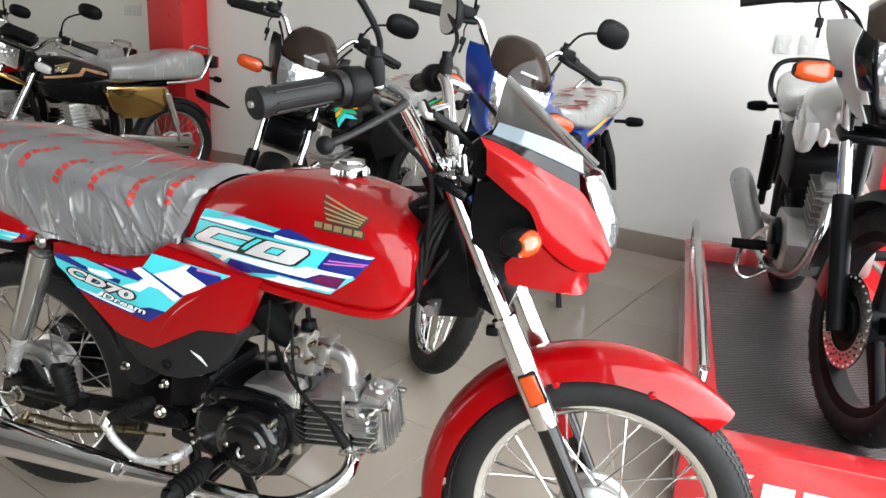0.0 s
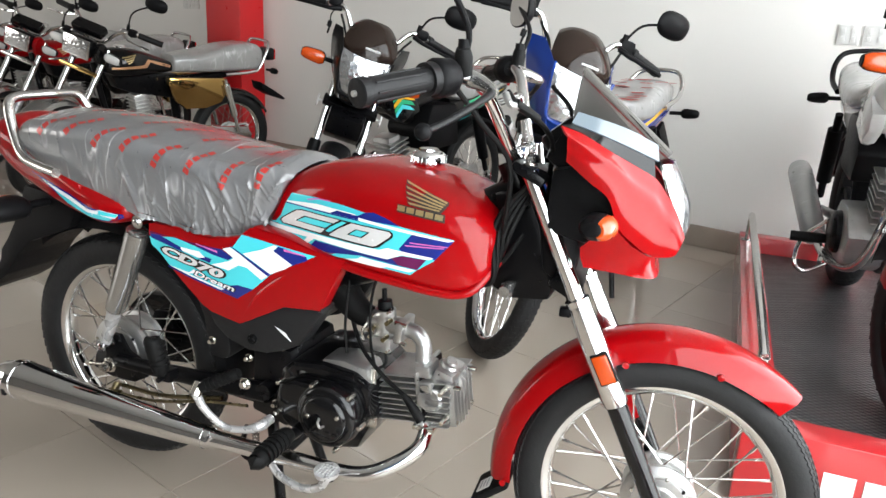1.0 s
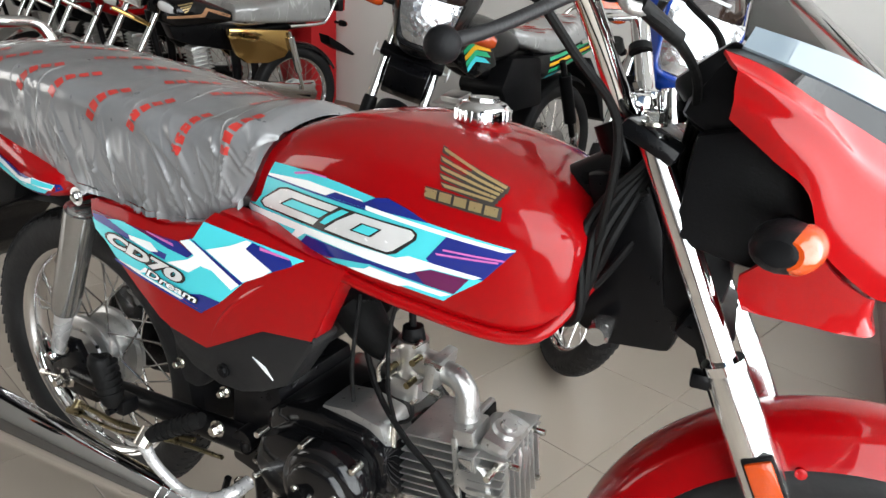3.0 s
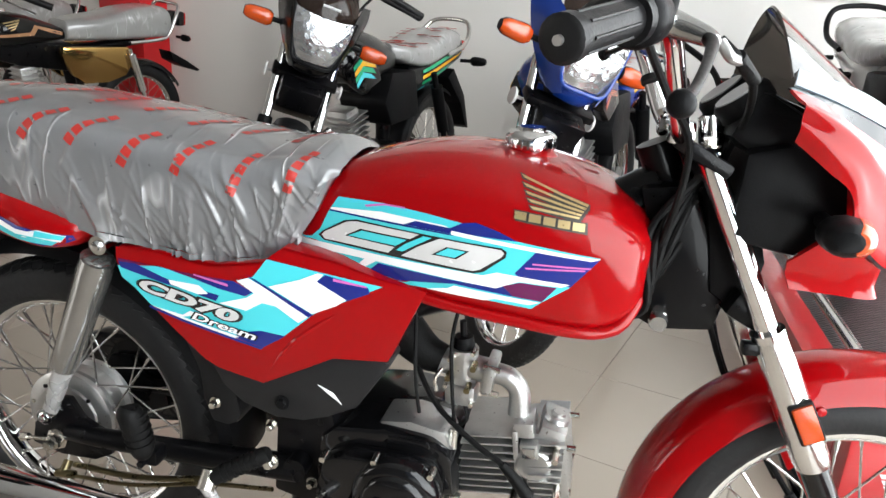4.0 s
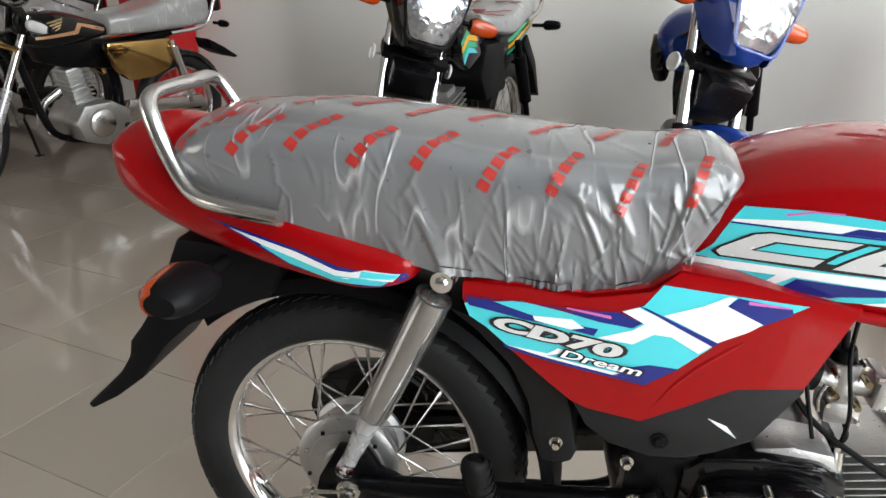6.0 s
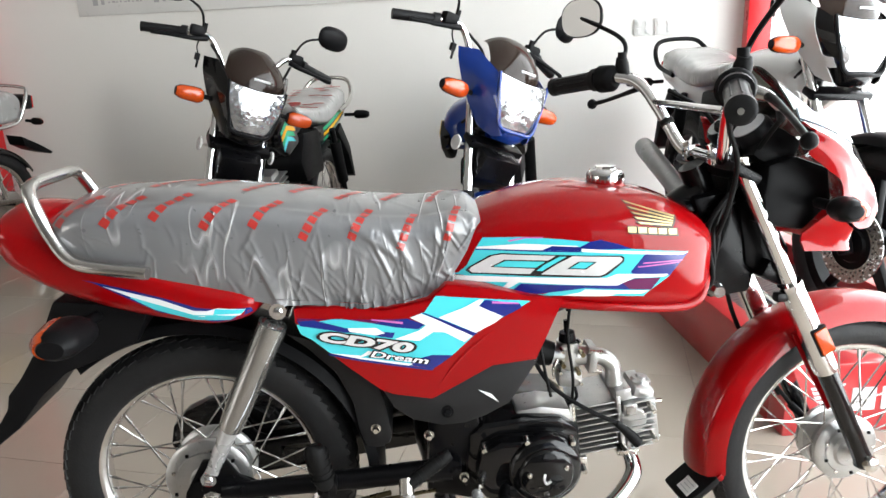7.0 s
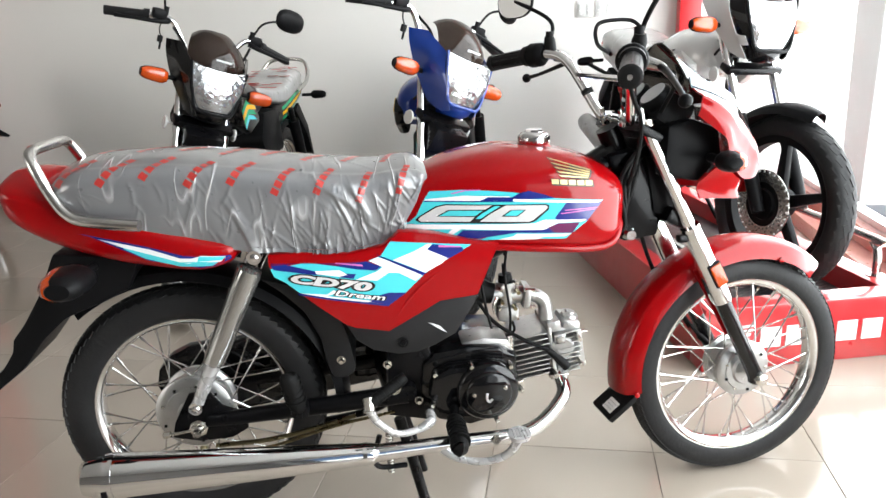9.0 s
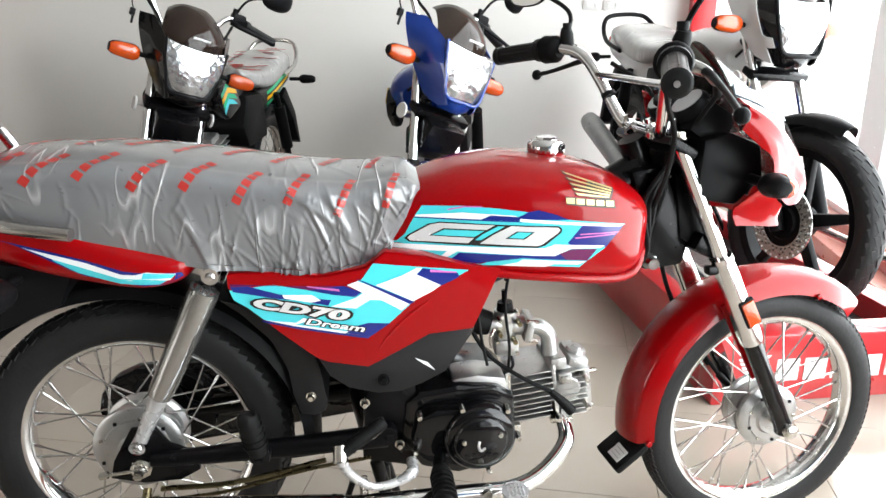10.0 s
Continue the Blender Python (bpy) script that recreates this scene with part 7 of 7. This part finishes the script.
def roadster(label, paint, trim, cover, place, heading, lean=7, turn=0):
    """A plain 125-class motorcycle with a rectangular headlamp, teardrop tank and chromed fittings."""
    wb, fr, rr = 1.21, 0.285, 0.295
    m = Matrix.Translation(place) @ Matrix.Rotation(radians(heading), 4, "Z") @ Matrix.Rotation(radians(-lean), 4, "X") @ Matrix.Translation((-wb, 0, 0))
    bike = thing("motorcycle", m, label, "motorcycle", "parked motorcycles in a row")
    S = steer(turn, (0.90, 0, 0.84), 27)
    fc, rc = (wb, 0, fr), (0, 0, rr)
    spoked_wheel("front_wheel", fc, fr, 0.226, 0.072, bike, S, 0.062, 1, False, label="spoked wheel with a chromed rim")
    spoked_wheel("rear_wheel", rc, rr, 0.226, 0.082, bike, None, 0.078, 1, False, label="spoked wheel with a chromed rim")
    top, low = Vector((0.915, 0, 0.88)), Vector((wb, 0, fr))
    d = (low - top).normalized()
    for s in (-1, 1):
        y = Vector((0, s * 0.092, 0))
        leg = part("fork_leg", bar(top + y, top + y + d * 0.40, 0.0165), CHROME, bike, "chromed fork tube", S)
        part("lower_leg", tube([top + y + d * 0.36, top + y + d * 0.37, low + y, low + y + d * 0.02], [0.02, 0.024, 0.022, 0.014], 14, 3), SILVER, leg, "", S)
        part("lamp_ear", plate([(0.955, 0.800), (0.950, 0.900), (0.985, 0.935), (1.030, 0.930), (1.045, 0.880), (1.020, 0.820)], s * 0.084, s * 0.112, 0.008), paint, leg, "painted lamp bracket", S)
        indicator((0.985, s * 0.178, 0.868), s, bike, S, 1.15, 1, 0.045, 0.85, CLEAR_LENS)
    # darker metal than chrome imitates the shade among the parked bikes
    fender("front_fender", fc, fr + 0.040, 0.118, 50, 175, DULL, bike, S, 0.035, 0.008, None, "metal front mudguard, dulled to stand for shade", 30)
    lampb = part("headlamp", box((1.030, 0, 0.888), (0.085, 0.162, 0.106), 0.028), BLACK_PAINT, bike, "rectangular headlamp in a black shell", S)
    part("lamp_rim", box((1.069, 0, 0.888), (0.014, 0.165, 0.109), 0.006), CHROME, lampb, "", S)
    part("lamp_glass", box((1.075, 0, 0.888), (0.012, 0.147, 0.092), 0.005), LENS, lampb, "", S)
    part("yoke_trim", box((1.030, 0, 0.755), (0.030, 0.235, 0.020), 0.006), trim, bike, "", S)
    dash = part("instrument_panel", box((0.975, 0, 0.985), (0.075, 0.190, 0.050), 0.016, (0, 30, 0)), BLACK_PAINT, bike, "black twin-dial panel", S)
    hb = [(0.800, -0.345, 1.000), (0.870, -0.190, 1.020), (0.900, -0.120, 0.990), (0.915, -0.05, 0.915), (0.915, 0.05, 0.915), (0.900, 0.120, 0.990), (0.870, 0.190, 1.020), (0.800, 0.345, 1.000)]
    bars = part("handlebar", tube(hb, 0.011, 12, 7), CHROME, bike, "chromed handlebar", S)
    for s in (-1, 1):
        part("grip", tube([(0.855, s * 0.225, 1.015), (0.800, s * 0.348, 1.000)], [0.0175, 0.0175], 14), GRIP, bars, "black rubber grip", S)
        part("switch_housing", box((0.868, s * 0.195, 1.018), (0.040, 0.05, 0.042), 0.012), PLASTIC, bars, "", S)
        part("lever", tube([(0.90, s * 0.16, 1.00), (0.93, s * 0.21, 0.99), (0.90, s * 0.33, 0.97)], 0.006, 8), CHROME, bars, "", S)
        mirror((0.880, s * 0.170, 1.030), (0.890, s * 0.195, 1.14), (0.870, s * 0.315, 1.225), (-0.9, -s * 0.3, 0), bars, S, 1.0, 0.062, 0.040)
    th = Hull(wide=[(0.44, 0.055), (0.52, 0.085), (0.66, 0.118), (0.80, 0.128), (0.88, 0.10), (0.905, 0.06)], top=[(0.44, 0.785), (0.55, 0.825), (0.68, 0.862), (0.80, 0.865), (0.88, 0.835), (0.905, 0.79)],
              mid=[(0.44, 0.755), (0.68, 0.775), (0.905, 0.765)], low=[(0.44, 0.735), (0.60, 0.715), (0.80, 0.700), (0.905, 0.735)], n=2.4, k=4)
    tank = part("fuel_tank", th.mesh(spread(0.44, 0.905, 24, 0.5), 36), paint, bike, "glossy tank with a contrasting flash")
    part("fuel_cap", lathe([(0, 0.016), (0.028, 0.016), (0.032, 0.01), (0.034, 0)], (0, 0, 0), 20), CHROME, tank, "", pose(0.76, 0, 0.862) @ Matrix.Rotation(radians(90), 4, "X"))
    for s in (-1, 1):
        decal("flash", [(0.47, 0.772), (0.56, 0.795), (0.64, 0.812), (0.67, 0.778), (0.86, 0.762), (0.86, 0.750), (0.65, 0.762), (0.625, 0.795), (0.56, 0.776), (0.48, 0.758)], COPPER if trim is GOLD else trim, th.side, tank, 0.001, "", s, step=0.04)
        for k in range(4):
            decal("wing_mark", [(0.71 + 0.01 * k, 0.838 - 0.012 * k), (0.80 - 0.01 * k, 0.822 - 0.011 * k), (0.80 - 0.01 * k, 0.816 - 0.011 * k), (0.715 + 0.01 * k, 0.830 - 0.012 * k)], GOLD_FOIL, th.side, tank, 0.0012, "", s, step=0.05)
        part("side_cover", plate([(0.105, 0.600), (0.125, 0.700), (0.510, 0.704), (0.520, 0.660), (0.460, 0.550), (0.400, 0.505), (0.260, 0.505), (0.150, 0.540)], s * 0.085, s * 0.128, 0.014), cover, bike, "bright side cover")
    sh = Hull(wide=[(-0.20, 0.07), (-0.16, 0.115), (0.10, 0.130), (0.36, 0.125), (0.46, 0.09)], top=[(-0.20, 0.878), (-0.15, 0.918), (0.0, 0.922), (0.12, 0.902), (0.25, 0.866), (0.36, 0.850), (0.46, 0.832)], mid=[(-0.20, 0.825), (0.10, 0.810), (0.46, 0.780)],
              low=[(-0.20, 0.748), (0.10, 0.730), (0.46, 0.728)], n=3.4, k=4)
    bm = sh.mesh(spread(-0.20, 0.46, 50, 0.3), 44)
    for v in bm.verts:
        v.co += Vector((0, math.copysign(0.4, v.co.y), 0.7)) * 0.006 * max(0, 0.6 - abs(2 * noise.noise(v.co * 16)))
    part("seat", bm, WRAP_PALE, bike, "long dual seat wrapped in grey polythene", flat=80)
    loop = [(0.12, 0.130, 0.722), (-0.06, 0.135, 0.738), (-0.13, 0.135, 0.765), (-0.185, 0.130, 0.860), (-0.218, 0.112, 0.925), (-0.226, 0.070, 0.940)]
    part("grab_rail", tube([(x, -y, z) for x, y, z in loop] + [(x, y, z) for x, y, z in reversed(loop)], 0.010, 10), CHROME, bike, "chromed grab rail round the seat")
    fender("rear_fender", rc, 0.322, 0.11, 42, 150, BLACK_PAINT, bike, None, 0.03, 0.01, None, "black rear mudguard", 30)
    part("rear_flap", plate([(-0.22, 0.60), (-0.20, 0.66), (-0.32, 0.60), (-0.42, 0.54), (-0.40, 0.53), (-0.30, 0.56)], -0.06, 0.06, 0.006), PLASTIC, bike)
    lamp = part("tail_lamp", box((-0.285, 0, 0.850), (0.05, 0.115, 0.085), 0.014), BLACK_PAINT, bike, "red tail lamp in a black shell")
    part("tail_lens", box((-0.312, 0, 0.850), (0.02, 0.105, 0.074), 0.008), RED_LENS, lamp)
    for s in (-1, 1):
        indicator((-0.26, s * 0.125, 0.745), s, bike, None, 0.85, -1, 0.04)
        part("shock_absorber", join(bar((0.13, s * 0.135, 0.69), (0.02, s * 0.135, 0.34), 0.012), bar((0.12, s * 0.135, 0.66), (0.055, s * 0.135, 0.45), 0.023)), CHROME, bike, "chromed shock absorber")
        part("swing_arm", tube([(-0.04, s * 0.11, 0.295), (0.25, s * 0.105, 0.32), (0.44, s * 0.10, 0.345)], 0.017, 10), FRAME, bike)
        part("footpeg", tube([(0.46, s * 0.10, 0.28), (0.46, s * 0.16, 0.285), (0.455, s * 0.25, 0.285)], [0.012, 0.018, 0.017], 12), RUBBER, bike)
    part("chain_case", plate([(-0.10, 0.31), (-0.06, 0.37), (0.10, 0.375), (0.42, 0.41), (0.45, 0.34), (0.40, 0.28), (0.0, 0.225), (-0.07, 0.245)], 0.085, 0.125, 0.014), STEEL if cover is GOLD else BLACK_PAINT, bike, "chain case")
    part("frame", join(tube([(0.90, 0, 0.84), (0.78, 0, 0.70), (0.60, 0, 0.67), (0.36, 0, 0.67), (-0.05, 0, 0.73)], 0.030, 10), tube([(0.92, 0, 0.78), (0.86, 0, 0.50), (0.78, 0, 0.28), (0.56, 0, 0.20)], 0.018, 10), tube([(0.44, 0, 0.66), (0.40, 0, 0.42), (0.44, 0, 0.24)], 0.028, 10)), FRAME, bike, "black tubular frame")
    eng = part("engine", plate([(0.44, 0.22), (0.42, 0.36), (0.52, 0.42), (0.68, 0.42), (0.74, 0.34), (0.70, 0.24), (0.58, 0.20)], -0.125, 0.125, 0.02), ALLOY, bike, "alloy upright single-cylinder engine")
    part("cylinder", box((0.645, 0, 0.50), (0.09, 0.10, 0.19), 0.012, (0, 10, 0)), ALLOY, eng)
    for k in range(8):
        part("cooling_fin", box((0.625 + 0.004 * k, 0, 0.425 + 0.022 * k), (0.120, 0.130, 0.005), 0.002, (0, 10, 0)), ALLOY, eng)
    # added black mass stands for the dark underside of the tank
    part("air_box", plate([(0.40, 0.56), (0.42, 0.715), (0.84, 0.720), (0.80, 0.63), (0.70, 0.60), (0.56, 0.58)], -0.055, 0.055, 0.012), FRAME, bike, "black filler plate under the tank")
    part("side_case", lathe([(0, 0.15), (0.055, 0.15), (0.07, 0.14), (0.075, 0.12)], (0.60, 0, 0.32), 28), STEEL, eng)
    ex = part("exhaust", tube([(0.70, -0.03, 0.48), (0.79, -0.06, 0.40), (0.76, -0.11, 0.25), (0.50, -0.15, 0.22), (0.30, -0.16, 0.24)], 0.018, 12), CHROME, bike, "chromed exhaust")
    part("silencer", tube([(0.33, -0.16, 0.235), (0.28, -0.165, 0.24), (-0.20, -0.18, 0.29), (-0.24, -0.18, 0.295)], [0.020, 0.040, 0.042, 0.03], 18, 3), CHROME, ex)
    a = radians(lean)
    foot = Vector((0.46, 0.235, math.tan(a) * 0.235 + 0.004))
    part("side_stand", join(tube([(0.43, 0.09, 0.25), (0.44, 0.15, 0.16), foot], [0.011, 0.010, 0.009], 10), box(foot, (0.045, 0.035, 0.008), 0.003)), FRAME, bike, "side stand swung out")
    return bike


ROW = Vector((-0.92, 0.345, 0))
FIRST = Vector((-2.412, 1.769, 0))
roadster("black and gold motorcycle with a gold side cover", BLACK_PAINT, GOLD, GOLD, FIRST, -109.5, 4.6, 32)
for k in range(1, 5):
    roadster("red motorcycle with bright metal mudguards parked in a row", RED, STEEL, BLACK_PAINT, FIRST + ROW * k, -107.5 + (k % 2) * 2, 5, 32 + 2 * (k % 3))


# ---------------------------------------------------------------- floor tiles, 400 mm square
def tiles():
    pitch, gap = 0.40, 0.0015
    h = pitch / 2 - gap / 2
    bm = bmesh.new()
    v = [bm.verts.new((x * h, y * h, z)) for z in (-0.006, -0.0008) for x, y in ((-1, -1), (1, -1), (1, 1), (-1, 1))]
    t = [bm.verts.new((x * (h - 0.0008), y * (h - 0.0008), 0.0)) for x, y in ((-1, -1), (1, -1), (1, 1), (-1, 1))]
    for i in range(4):
        j = (i + 1) % 4
        bm.faces.new((v[i], v[j], v[4 + j], v[4 + i]))
        bm.faces.new((v[4 + i], v[4 + j], t[j], t[i]))
    bm.faces.new(t)
    me = bpy.data.meshes.new("tile")
    bm.to_mesh(me)
    bm.free()
    me.materials.append(TILE)
    spots = []
    u = 0.40 - pitch * 20
    while u < GLASS_U + 0.1:
        n = 0.55 - pitch * 14
        while n < WALL_N + 0.2:
            if LEFT_U - 0.2 < u and u + h < GLASS_U + 0.25 and BACK_N - 0.2 < n:
                spots.append((u, n))
            n += pitch
        u += pitch
    spots.sort(key=lambda s: (s[0] - 0.2) ** 2 + (s[1] - 0.6) ** 2)
    for s in spots[:300]:
        ob = new("tile", me)
        ob.parent = floor
        ob.location = (s[0], s[1], 0)
    verts, faces = [], []
    for s in spots[300:]:
        b = len(verts)
        verts += [(s[0] + p.co.x, s[1] + p.co.y, p.co.z) for p in me.vertices]
        faces += [[b + i for i in p.vertices] for p in me.polygons]
    far = bpy.data.meshes.new("far_tiles")
    far.from_pydata(verts, [], faces)
    far.materials.append(TILE)
    ob = new("far_tiles", far)
    ob.parent = floor
    tagged(ob, "", "", "", "stuff")


tiles()
